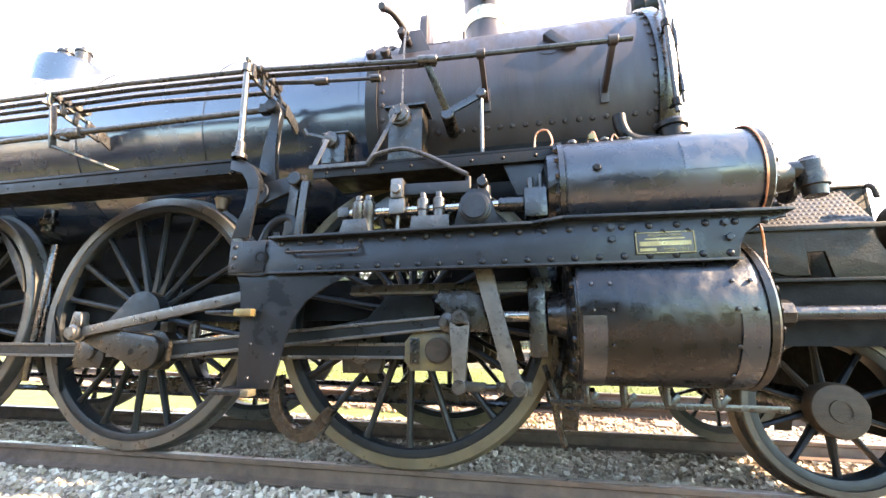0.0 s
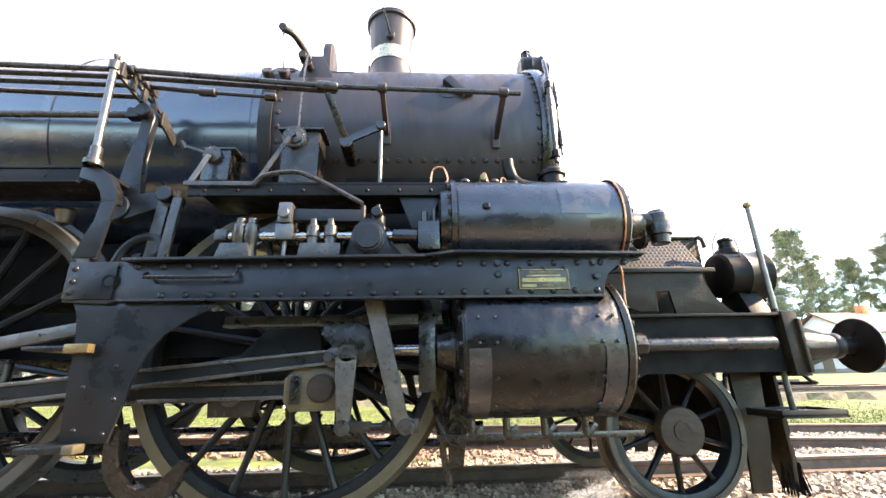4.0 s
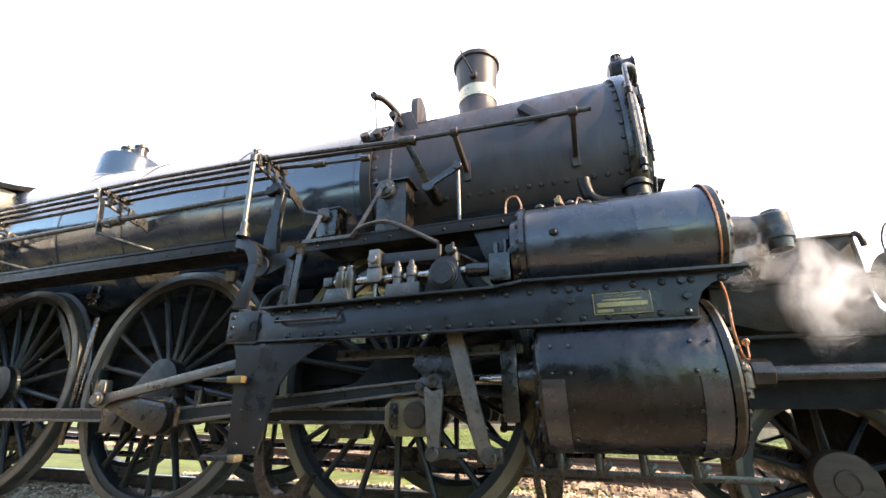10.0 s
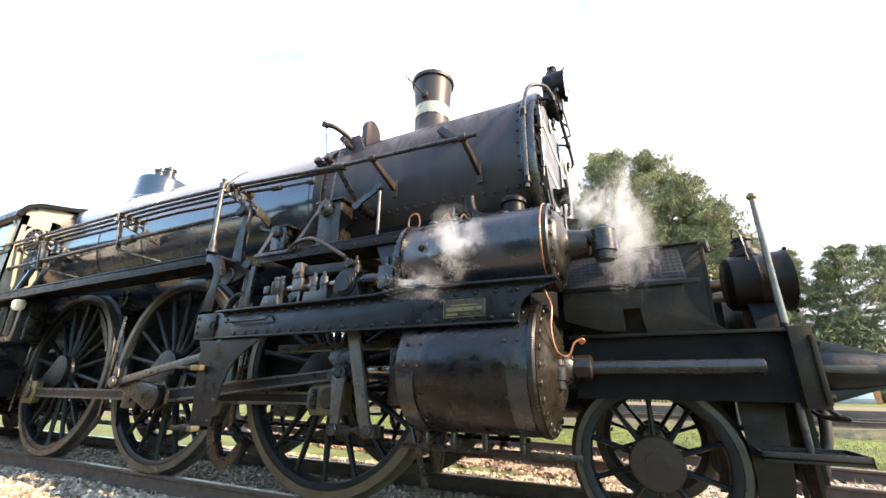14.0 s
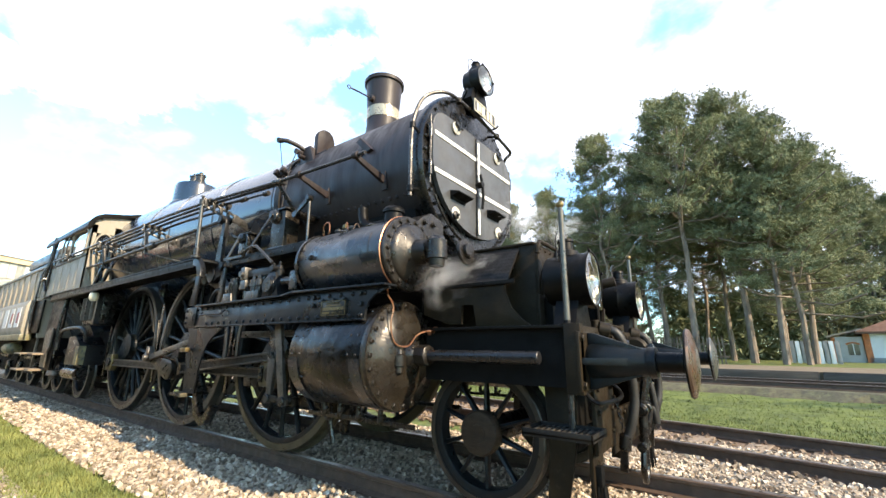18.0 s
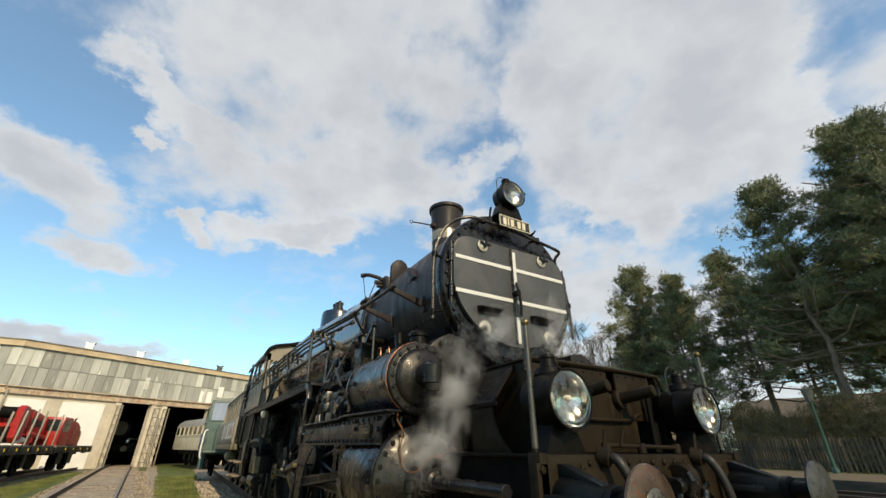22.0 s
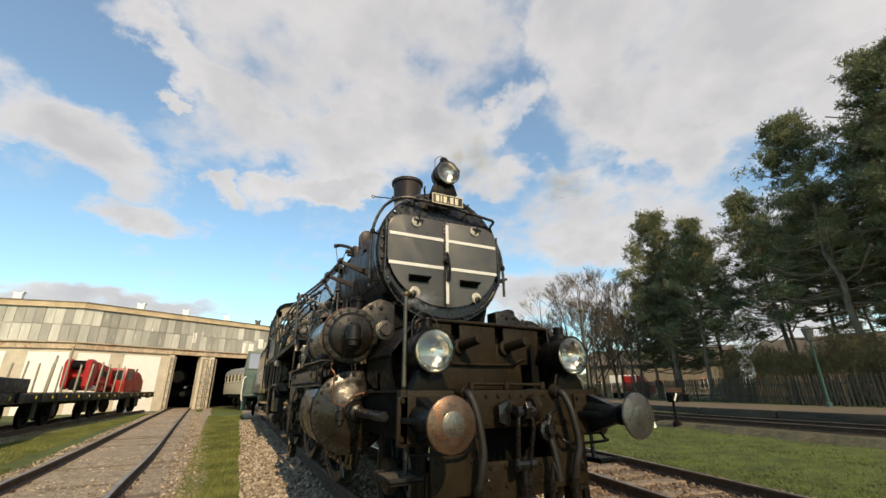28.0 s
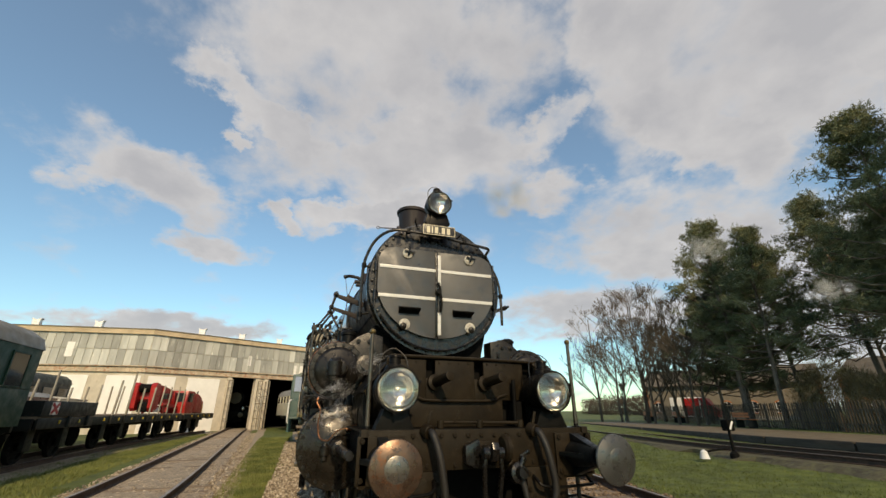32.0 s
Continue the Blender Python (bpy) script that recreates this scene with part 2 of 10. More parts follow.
M["cover"] = mat("worn_cover", (0.012, 0.0095, 0.007), 0.36, 0.3, var=0.4, scale=7, bump=0.22, spot=(0.05, 0.040, 0.028), spot_at=0.57)
M["buffer"] = mat("buffer_face", (0.13, 0.085, 0.06), 0.32, 0.75, var=0.3, scale=7, bump=0.12, spot=(0.17, 0.07, 0.035), spot_at=0.55)
M["buffer_mid"] = mat("buffer_centre", (0.17, 0.155, 0.135), 0.3, 0.8, var=0.2, scale=11, bump=0.1)
M["clad"] = mat("clad_gloss", (0.0125, 0.014, 0.0172), 0.3, spec=0.62, var=0.25, scale=3, bump=0.05, fine=30, spot=(0.03, 0.028, 0.027), dent=0.12)
M["tube"] = mat("black_tube", (0.014, 0.014, 0.015), 0.32, 0.3, var=0.3, scale=7, bump=0.08, spot=(0.05, 0.045, 0.04), spot_at=0.64)
M["tyre_dark"] = mat("tyre_dark", (0.04, 0.035, 0.028), 0.40, 0.5, var=0.3, scale=6, bump=0.2, spot=(0.09, 0.075, 0.05))
M["tread"] = mat("tread_plate", (0.009, 0.0075, 0.006), 0.55, 0.0, spec=0.25, var=0.3, scale=9, bump=0.1)
M["lens"] = mat("lamp_mirror", (0.56, 0.56, 0.53), 0.12, 1.0, var=0.04, scale=5, bump=0.0, rvar=0.05)
M["plate_black"] = mat("sign_black", (0.02, 0.018, 0.016), 0.4, var=0.2, scale=20, bump=0.05)
M["cream"] = mat("cream_paint", (0.62, 0.55, 0.40), 0.45, var=0.1, scale=20, bump=0.05)
M["wood_step"] = mat("worn_wood", (0.20, 0.15, 0.10), 0.7, var=0.35, scale=4, bump=0.4, stretch=(1, 8, 8))

glass = bpy.data.materials.new("clear_glass")
glass.use_nodes = True
gb = glass.node_tree.nodes["Principled BSDF"]
gb.inputs["Base Color"].default_value, gb.inputs["Roughness"].default_value = (0.97, 0.98, 0.98, 1), 0.03
gb.inputs["Transmission Weight"].default_value, gb.inputs["IOR"].default_value = 1.0, 1.45
M["glass"] = glass
M["worn"] = mat("worn_dark_steel", (0.085, 0.075, 0.062), 0.42, 0.5, var=0.35, scale=8, bump=0.2, spot=(0.035, 0.028, 0.022), spot_at=0.55)
M["old_yellow"] = mat("old_yellow_paint", (0.055, 0.039, 0.013), 0.5, 0.0, var=0.4, scale=9, bump=0.2, spot=(0.03, 0.024, 0.015), spot_at=0.52)

# ---- shape helpers ----


def mesh_of(name, bm, material, smooth=38):
    me = bpy.data.meshes.new(name)
    bmesh.ops.recalc_face_normals(bm, faces=bm.faces)
    bm.to_mesh(me)
    bm.free()
    if smooth:
        me.polygons.foreach_set("use_smooth", [True] * len(me.polygons))
        me.set_sharp_from_angle(angle=radians(smooth))
    if material:
        me.materials.append(material)
    return me


def part(name, bm, material, parent, label="", smooth=38):
    """One mesh object under a thing or a part."""
    ob = new(name, mesh_of(name, bm, material, smooth))
    ob.parent = parent
    if label:
        ob["label"] = label
    return ob


def thing(name, label, category, group="", kind="", at=(0, 0, 0)):
    ob = new(name)
    ob.location = at
    ob.empty_display_size = 0.2
    return tagged(ob, label, category, group, kind)


def solo(name, bm, material, label, category, group="", kind="", smooth=38):
    return tagged(new(name, mesh_of(name, bm, material, smooth)), label, category, group, kind)


def BM():
    return bmesh.new()


def bx(bm, x0, x1, y0, y1, z0, z1, bev=0.0):
    vs = [bm.verts.new((x, y, z)) for x in (x0, x1) for y in (y0, y1) for z in (z0, z1)]
    fs = [bm.faces.new([vs[i] for i in f]) for f in ((0, 1, 3, 2), (4, 6, 7, 5), (0, 4, 5, 1), (2, 3, 7, 6), (0, 2, 6, 4), (1, 5, 7, 3))]
    if bev:
        es = list({e for f in fs for e in f.edges})
        bmesh.ops.bevel(bm, geom=es, offset=bev, segments=2, profile=0.6, affect="EDGES")
    return bm


def basis(d):
    d = Vector(d).normalized()
    u = d.cross(Vector((0, 0, 1)) if abs(d.z) < 0.9 else Vector((1, 0, 0))).normalized()
    return d, u, d.cross(u)


def lathe(bm, origin, axis, prof, seg=24, a0=0.0, a1=2 * math.pi):
    """Turns a profile of (distance along the axis, radius) round the axis."""
    d, u, v = basis(axis)
    o = Vector(origin)
    full = abs(a1 - a0 - 2 * math.pi) < 1e-6
    n = seg if full else seg + 1
    rings = []
    for s, r in prof:
        if r < 1e-5:
            rings.append([bm.verts.new(o + d * s)])
        else:
            rings.append([bm.verts.new(o + d * s + (u * math.cos(a0 + (a1 - a0) * i / seg) + v * math.sin(a0 + (a1 - a0) * i / seg)) * r) for i in range(n)])
    for A, B in zip(rings, rings[1:]):
        for i in range(seg):
            j = (i + 1) % n if full else i + 1
            if len(A) == 1 and len(B) == 1:
                continue
            if len(A) == 1:
                bm.faces.new((A[0], B[i], B[j]))
            elif len(B) == 1:
                bm.faces.new((A[i], A[j], B[0]))
            else:
                bm.faces.new((A[i], A[j], B[j], B[i]))
    return bm


def cy(bm, a, b, r, r2=None, seg=14):
    a, b = Vector(a), Vector(b)
    L = (b - a).length
    r2 = r if r2 is None else r2
    c = min(0.12 * min(r, r2), 0.006)
    return lathe(bm, a, b - a, [(0, 0), (0, r - c), (c, r), (L - c, r2), (L, r2 - c), (L, 0)], seg)


def tb(bm, pts, r, seg=8, close=False):
    """A round bar or pipe along points."""
    pts = [Vector(p) for p in pts]
    prev = None
    rings = []
    n = len(pts)
    for i, p in enumerate(pts):
        if close:
            t = pts[(i + 1) % n] - pts[i - 1]
        else:
            t = pts[min(i + 1, n - 1)] - pts[max(i - 1, 0)]
        t.normalize()
        if prev is None:
            u = basis(t)[1]
        else:
            u = (prev - t * prev.dot(t)).normalized()
        prev = u
        w = t.cross(u)
        rings.append([bm.verts.new(p + (u * math.cos(2 * math.pi * k / seg) + w * math.sin(2 * math.pi * k / seg)) * r) for k in range(seg)])
    pairs = list(zip(rings, rings[1:])) + ([(rings[-1], rings[0])] if close else [])
    for A, B in pairs:
        for k in range(seg):
            bm.faces.new((A[k], A[(k + 1) % seg], B[(k + 1) % seg], B[k]))
    if not close:
        bm.faces.new(rings[0][::-1])
        bm.faces.new(rings[-1])
    return bm


def curve_pts(pts, n=6):
    """Rounds a polyline (Catmull-Rom)."""
    P = [Vector(p) for p in pts]
    P = [P[0] * 2 - P[1]] + P + [P[-1] * 2 - P[-2]]
    res = []
    for i in range(1, len(P) - 2):
        for k in range(n):
            t = k / n
            a, b, c, d = P[i - 1], P[i], P[i + 1], P[i + 2]
            res.append(0.5 * ((2 * b) + (c - a) * t + (2 * a - 5 * b + 4 * c - d) * t * t + (3 * b - a - 3 * c + d) * t ** 3))
    res.append(P[-2])
    return res


def prism(bm, pts, lo, hi, plane="xz", bev=0.0):
    """Extrudes a flat outline: xz along y, yz along x, xy along z."""
    def at(p, h):
        return {"xz": (p[0], h, p[1]), "yz": (h, p[0], p[1]), "xy": (p[0], p[1], h)}[plane]
    A = [bm.verts.new(at(p, lo)) for p in pts]
    B = [bm.verts.new(at(p, hi)) for p in pts]
    n = len(pts)
    fs = [bm.faces.new(A), bm.faces.new(B[::-1])]
    fs += [bm.faces.new((A[i], B[i], B[(i + 1) % n], A[(i + 1) % n])) for i in range(n)]
    if bev:
        bmesh.ops.bevel(bm, geom=list(fs[0].edges) + list(fs[1].edges), offset=bev, segments=2, profile=0.6, affect="EDGES")
    return bm


def bar(bm, a, b, w, t, normal=(0, 1, 0), bev=0.004):
    """A flat bar from a to b: w wide across, t thick along the normal."""
    a, b = Vector(a), Vector(b)
    d = (b - a).normalized()
    nn = Vector(normal)
    nn = (nn - d * nn.dot(d)).normalized()
    s = d.cross(nn)
    m = Matrix((d, s, nn)).transposed().to_4x4()
    m.translation = (a + b) / 2
    tmp = bmesh.new()
    L = (b - a).length / 2
    bx(tmp, -L, L, -w / 2, w / 2, -t / 2, t / 2, bev)
    tmp.transform(m)
    me = bpy.data.meshes.new("tmp")
    tmp.to_mesh(me)
    tmp.free()
    bm.from_mesh(me)
    bpy.data.meshes.remove(me)
    return bm


def domes(bm, places, normals, r, seg=6):
    """Round rivet heads."""
    for p, nrm in zip(places, normals):
        d, u, v = basis(nrm)
        p = Vector(p)
        r0 = [bm.verts.new(p + (u * math.cos(a) + v * math.sin(a)) * r) for a in (2 * math.pi * k / seg for k in range(seg))]
        r1 = [bm.verts.new(p + d * r * 0.5 + (u * math.cos(a) + v * math.sin(a)) * r * 0.72) for a in (2 * math.pi * k / seg for k in range(seg))]
        top = bm.verts.new(p + d * r * 0.72)
        for k in range(seg):
            j = (k + 1) % seg
            bm.faces.new((r0[k], r0[j], r1[j], r1[k]))
            bm.faces.new((r1[k], r1[j], top))
    return bm


BOLT = {}


def bolts(parent, places, normal, r=0.014, material="black", name="bolt"):
    """Hexagon bolts, each its own piece on one shared mesh."""
    key = (r, material, name)
    if key not in BOLT:
        bm = BM()
        if name == "rivet":
            lathe(bm, (0, 0, -0.002), (0, 0, 1), [(0, r * 1.15), (r * 0.35, r * 1.08), (r * 0.7, r * 0.8), (r * 0.9, r * 0.4), (r * 0.95, 0)], 10)
        else:
            lathe(bm, (0, 0, -0.002), (0, 0, 1), [(0, 0), (0, r * 1.35), (r * 0.25, r * 1.35), (r * 0.26, r), (r * 0.95, r), (r * 1.1, r * 0.8), (r * 1.1, 0)], 6)
        BOLT[key] = mesh_of("bolt", bm, M[material], 30)
    q = Vector((0, 0, 1)).rotation_difference(Vector(normal))
    for p in places:
        ob = new(name, BOLT[key])
        ob.parent = parent
        ob.location, ob.rotation_mode, ob.rotation_quaternion = p, "QUATERNION", q


def lerp(a, b, n):
    a, b = Vector(a), Vector(b)
    return [a.lerp(b, i / (n - 1)) for i in range(n)]


# ---- ground and tracks ----
M["grass"] = mat("grass_ground", (0.056, 0.083, 0.011), 0.9, var=0.35, scale=2.2, bump=1.0, fine=24, col2=(0.11, 0.138, 0.022), spot=(0.14, 0.12, 0.05), spot_at=0.64)
M["gravel_brown"] = mat("brown_gravel_bed", (0.125, 0.086, 0.058), 0.9, var=0.4, scale=9, bump=1.0, fine=38, spot=(0.07, 0.05, 0.035), spot_at=0.52)
M["gravel"] = mat("gravel_bed", (0.32, 0.26, 0.19), 0.9, var=0.4, scale=9, bump=1.0, fine=38, spot=(0.11, 0.085, 0.06), spot_at=0.52)
M["cinder"] = mat("cinder_bed", (0.075, 0.06, 0.04), 0.95, var=0.4, scale=5, bump=1.0, fine=30, col2=(0.11, 0.105, 0.05), spot=(0.04, 0.03, 0.022), spot_at=0.54)
M["stone"] = mat("ballast_stone", (0.24, 0.205, 0.165), 0.85, var=0.45, scale=14, bump=0.35, fine=90, spot=(0.13, 0.105, 0.08), spot_at=0.55)
M["rail_side"] = mat("rusty_rail", (0.075, 0.045, 0.029), 0.75, 0.1, var=0.3, scale=6, bump=0.25, spot=(0.06, 0.035, 0.025))
M["rail_top"] = mat("rail_head", (0.30, 0.25, 0.22), 0.38, 0.8, var=0.25, scale=5, bump=0.1, spot=(0.18, 0.11, 0.08))
M["sleeper"] = mat("old_sleeper", (0.20, 0.15, 0.105), 0.85, var=0.35, scale=3, bump=0.6, fine=30, stretch=(6, 1, 6), rand=0.25, spot=(0.09, 0.07, 0.05))
M["path"] = mat("sandy_path", (0.13, 0.10, 0.062), 0.95, var=0.2, scale=1.5, bump=0.4, fine=50, spot=(0.3, 0.26, 0.18))


def ground_z(x, y):
    """Level by the tracks, a gentle rise beyond the far tracks."""
    t = min(max((y - 7.0) / 14.0, 0.0), 1.0)
    return -0.21 + 0.62 * t * t * (3 - 2 * t)


def make_ground():
    xs = sorted(set([-900, -400, -200, -120] + list(np.arange(-90, 91, 6.0)) + [120, 200, 400, 900]))
    ys = sorted(set([-900, -400, -200, -100, -60, -40] + list(np.arange(-30, 61, 3.0)) + [80, 120, 200, 400, 900]))
    bm = BM()
    grid = [[bm.verts.new((x, y, ground_z(x, y))) for y in ys] for x in xs]
    for i in range(len(xs) - 1):
        for j in range(len(ys) - 1):
            bm.faces.new((grid[i][j], grid[i + 1][j], grid[i + 1][j + 1], grid[i][j + 1]))
    solo("ground", bm, M["grass"], "green grass field reaching to the horizon", "ground", kind="structure")


make_ground()


def strip(name, centre, half_w, z_top, material, label, wobble=0.12, seed=1, drop=0.05):
    """A low bed along a line of (x, y) points with uneven edges."""
    rnd = random.Random(seed)
    P = [Vector((x, y, 0)) for x, y in centre]
    pts = []
    for a, b in zip(P, P[1:]):
        n = max(2, int((b - a).length / 0.6))
        pts += [a.lerp(b, k / n) for k in range(n)]
    pts.append(P[-1])
    bm = BM()
    rows = []
    for i, p in enumerate(pts):
        t = (pts[min(i + 1, len(pts) - 1)] - pts[max(i - 1, 0)]).normalized()
        nrm = Vector((-t.y, t.x, 0))
        row = []
        for k, f in enumerate((-1.0, -0.82, -0.4, 0, 0.4, 0.82, 1.0)):
            w = half_w * f + (rnd.uniform(-wobble, wobble) if k in (0, 6) else rnd.uniform(-0.03, 0.03))
            q = p + nrm * w
            z = z_top + rnd.uniform(-0.012, 0.012) if 0 < k < 6 else ground_z(q.x, q.y) - drop
            row.append(bm.verts.new((q.x, q.y, z)))
        rows.append(row)
    for A, B in zip(rows, rows[1:]):
        for k in range(6):
            bm.faces.new((A[k], B[k], B[k + 1], A[k + 1]))
    return solo(name, bm, material, label, "ground", kind="structure", smooth=0)


LEFT = [(24, -2.55), (10, -3.15), (0, -4.15 + 0.03), (-6, -4.42), (-15, -5.0), (-31, -5.98), (-40, -6.5)]
RIGHT = [(16, 1.2), (9.0, 1.95), (4.0, 2.95), (0, 3.72), (-4, 4.5), (-12, 6.2), (-30, 10.2), (-60, 17.0)]
FAR = [(60, 7.5), (30, 9.6), (15, 11.0), (5, 12.0), (0, 12.4), (-6, 13.2), (-12, 14.8), (-25, 18.5), (-50, 26)]
YARD = [(4, -9.1), (-2, -9.25), (-10, -9.55), (-18, -9.75), (-26, -9.5), (-33, -8.9)]
strip("ballast_main", [(40, 0), (-45, 0.0)], 1.75, -0.17, M["gravel"], "grey-brown crushed stone ballast under the main track", 0.2, 1)
strip("ballast_left", LEFT, 1.4, -0.172, M["gravel"], "sandy worn ballast with weathered sleepers", 0.25, 2)
strip("ballast_right", RIGHT, 1.5, -0.185, M["gravel_brown"], "brown crushed stone ballast of the next track", 0.2, 3)
strip("ballast_far", FAR, 1.7, 0.08, M["cinder"], "dark brown ballast of a far track", 0.3, 4)
strip("ballast_yard", YARD, 1.8, -0.18, M["gravel"], "dark yard ballast under the wagons", 0.3, 5)
strip("gravel_path", [(14, -2.6), (6, -2.35), (-3, -2.75), (-12, -3.2), (-40, -4.4)], 0.35, -0.195, M["gravel"], "strip of pale gravel between grass and track", 0.15, 6)


def rail_profile():
    return [(-0.062, -0.15), (0.062, -0.15), (0.062, -0.138), (0.012, -0.118), (0.009, -0.045), (0.034, -0.032), (0.036, -0.008), (0.028, 0.0), (-0.028, 0.0), (-0.036, -0.008), (-0.034, -0.032), (-0.009, -0.045), (-0.012, -0.118), (-0.062, -0.138)]


def track(name, centre, label, z=0.0, sleepers=True, near=None, seed=3, zf=None, sink=0.012, bury=0.0):
    """Two rails on timber sleepers along a line of (x, y) points."""
    t = thing(name, label, "railway track", kind="structure")
    P = curve_pts([(x, y, 0) for x, y in centre], 8) if len(centre) > 2 else lerp((*centre[0], 0), (*centre[1], 0), 40)
    zz = zf or (lambda p: z)
    for side in (-1, 1):
        bm, head = BM(), BM()
        rows, hrows = [], []
        for i, p in enumerate(P):
            d = (P[min(i + 1, len(P) - 1)] - P[max(i - 1, 0)]).normalized()
            nrm = Vector((-d.y, d.x, 0))
            c = p + nrm * side * 0.753
            rows.append([bm.verts.new(c + nrm * u + Vector((0, 0, w + zz(p)))) for u, w in rail_profile()])
            hrows.append([head.verts.new(c + nrm * u + Vector((0, 0, w + zz(p)))) for u, w in ((-0.030, -0.002), (-0.026, 0.002), (0.026, 0.002), (0.030, -0.002))])
        n = len(rows[0])
        for A, B in zip(rows, rows[1:]):
            for k in range(n):
                bm.faces.new((A[k], A[(k + 1) % n], B[(k + 1) % n], B[k]))
        for A, B in zip(hrows, hrows[1:]):
            for k in range(3):
                head.faces.new((A[k], A[k + 1], B[k + 1], B[k]))
        r = part("rail", bm, M["rail_side"], t, "rusty steel rail")
        part("rail_head", head, M["rail_top"], r)
    if sleepers:
        rnd = random.Random(seed)
        b = bx(BM(), -0.125, 0.125, -1.28, 1.28, -0.29, -0.139, 0.012)
        me = mesh_of("sleeper", b, M["sleeper"])
        b = BM()
        for y in (-0.753, 0.753):
            bx(b, -0.07, 0.07, y - 0.14, y + 0.14, -0.149, -0.136, 0.003)
            for q in (-0.1, 0.1):
                lathe(b, (0.035, y + q, -0.14), (0, 0, 1), [(0, 0.022), (0.02, 0.022), (0.022, 0.014), (0.05, 0.013), (0.05, 0)], 6)
                lathe(b, (-0.035, y + q, -0.14), (0, 0, 1), [(0, 0.022), (0.02, 0.022), (0.022, 0.014), (0.05, 0.013), (0.05, 0)], 6)
        chair = mesh_of("rail_chair", b, M["rail_side"])
        acc = 0.0
        for a, c in zip(P, P[1:]):
            L = (c - a).length
            s = -acc
            while s + 0.65 <= L:
                s += 0.65
                p = a.lerp(c, s / L)
                if near and not (near[0] < p.x < near[1]):
                    continue
                d = c - a
                o = new("sleeper", me)
                o.parent = t
                m = pose(p.x, p.y, zz(p) - bury + rnd.uniform(-sink, 0.006), 0, 0, math.degrees(math.atan2(d.y, d.x)) + rnd.uniform(-1.5, 1.5))
                o.matrix_basis = m
                if near and -4 < p.x < 6:
                    ch = new("rail_chair", chair)
                    ch.parent = o
            acc = L - s
    return t


far_z = lambda p: ground_z(p.x, p.y) + 0.2
track("track_main", [(40, 0), (-45, 0)], "main track with brown rusty rails under the locomotive", near=(-12, 14), bury=0.036)
track("track_left", LEFT, "weathered track with pale timber sleepers", z=-0.02, near=(-40, 8), seed=5, sink=0.03, bury=0.008)
track("track_right", RIGHT, "rusty track with brown sleepers meeting the main track", z=-0.02, near=(-14, 9), seed=6)
track("track_far", FAR, "far rusty track before the platform", zf=lambda p: 0.24, sleepers=False)
track("track_yard", YARD, "yard track under the flat wagons", z=-0.03, sleepers=False)


def stones(name, n, region, seed, size, label, skip=None, material="stone_loose"):
    """Loose ballast stones as one heap."""
    rng = np.random.default_rng(seed)
    cube = np.array([[-1, -1, -1], [1, -1, -1], [1, 1, -1], [-1, 1, -1], [-1, -1, 1], [1, -1, 1], [1, 1, 1], [-1, 1, 1]], float)
    quads = np.array([[0, 3, 2, 1], [4, 5, 6, 7], [0, 1, 5, 4], [1, 2, 6, 5], [2, 3, 7, 6], [3, 0, 4, 7]])
    verts, faces = [], []
    k = 0
    while k < n:
        x, y, z = region(rng)
        if skip and skip(x, y):
            continue
        s = rng.uniform(*size)
        v = cube * (0.62 + 0.38 * rng.random((8, 3))) * (s * rng.uniform(0.7, 1.2, 3))
        a, b, c = rng.uniform(0, 6.28, 3)
        R = np.array(Euler((a, b, c)).to_matrix())
        verts.append(v @ R.T + (x, y, z + s * 0.2))
        faces.append(quads + 8 * k)
        k += 1
    me = bpy.data.meshes.new(name)
    me.from_pydata(np.concatenate(verts).tolist(), [], np.concatenate(faces).tolist())
    me.materials.append(M[material])
    return tagged(new(name, me), label, "gravel", kind="stuff")


def island_stone(tint=(1, 1, 1)):
    m = mat("loose_stone", (0.3, 0.27, 0.235), 0.85, var=0.3, scale=18, bump=0.3, fine=120)
    n, l = m.node_tree.nodes, m.node_tree.links
    g = n.new("ShaderNodeNewGeometry")
    cr = n.new("ShaderNodeValToRGB")
    e = cr.color_ramp.elements
    shades = ((0.0, (0.10, 0.075, 0.052)), (0.3, (0.20, 0.157, 0.112)), (0.6, (0.29, 0.235, 0.175)), (0.85, (0.38, 0.32, 0.245)), (1.0, (0.50, 0.44, 0.36)))
    for k, (at, c) in enumerate(shades):
        q = e[0] if k == 0 else e[-1] if k == 4 else e.new(at)
        q.position, q.color = at, (c[0] * tint[0], c[1] * tint[1], c[2] * tint[2], 1)
    l.new(g.outputs["Random Per Island"], cr.inputs[0])
    l.new(cr.outputs[0], n["Principled BSDF"].inputs["Base Color"])
    return m


M["stone_loose"] = island_stone((1.15, 1.14, 1.12))
M["stone_brown"] = island_stone((0.62, 0.53, 0.45))
on_rail = lambda x, y: abs(abs(y) - 0.753) < 0.07
stones("ballast_stones", 40000, lambda r: (r.uniform(-5.5, 7), r.uniform(-1.95, 1.9), -0.172 + r.uniform(-0.015, 0.02)), 11, (0.009, 0.025), "loose grey-brown ballast stones between the rails", on_rail)
stones("ballast_stones", 8000, lambda r: (-5.5 - 14 * r.random() ** 1.4, r.uniform(-1.9, 1.5), -0.172), 12, (0.014, 0.03), "loose grey-brown ballast stones", on_rail)


def right_line(x):
    for (xa, ya), (xb, yb) in zip(RIGHT, RIGHT[1:]):
        if xb <= x <= xa:
            return ya + (yb - ya) * (xa - x) / (xa - xb)
    return 3.7


def right_region(r):
    x = r.uniform(-8, 11)
    return x, right_line(x) + r.uniform(-1.55, 1.5), -0.183


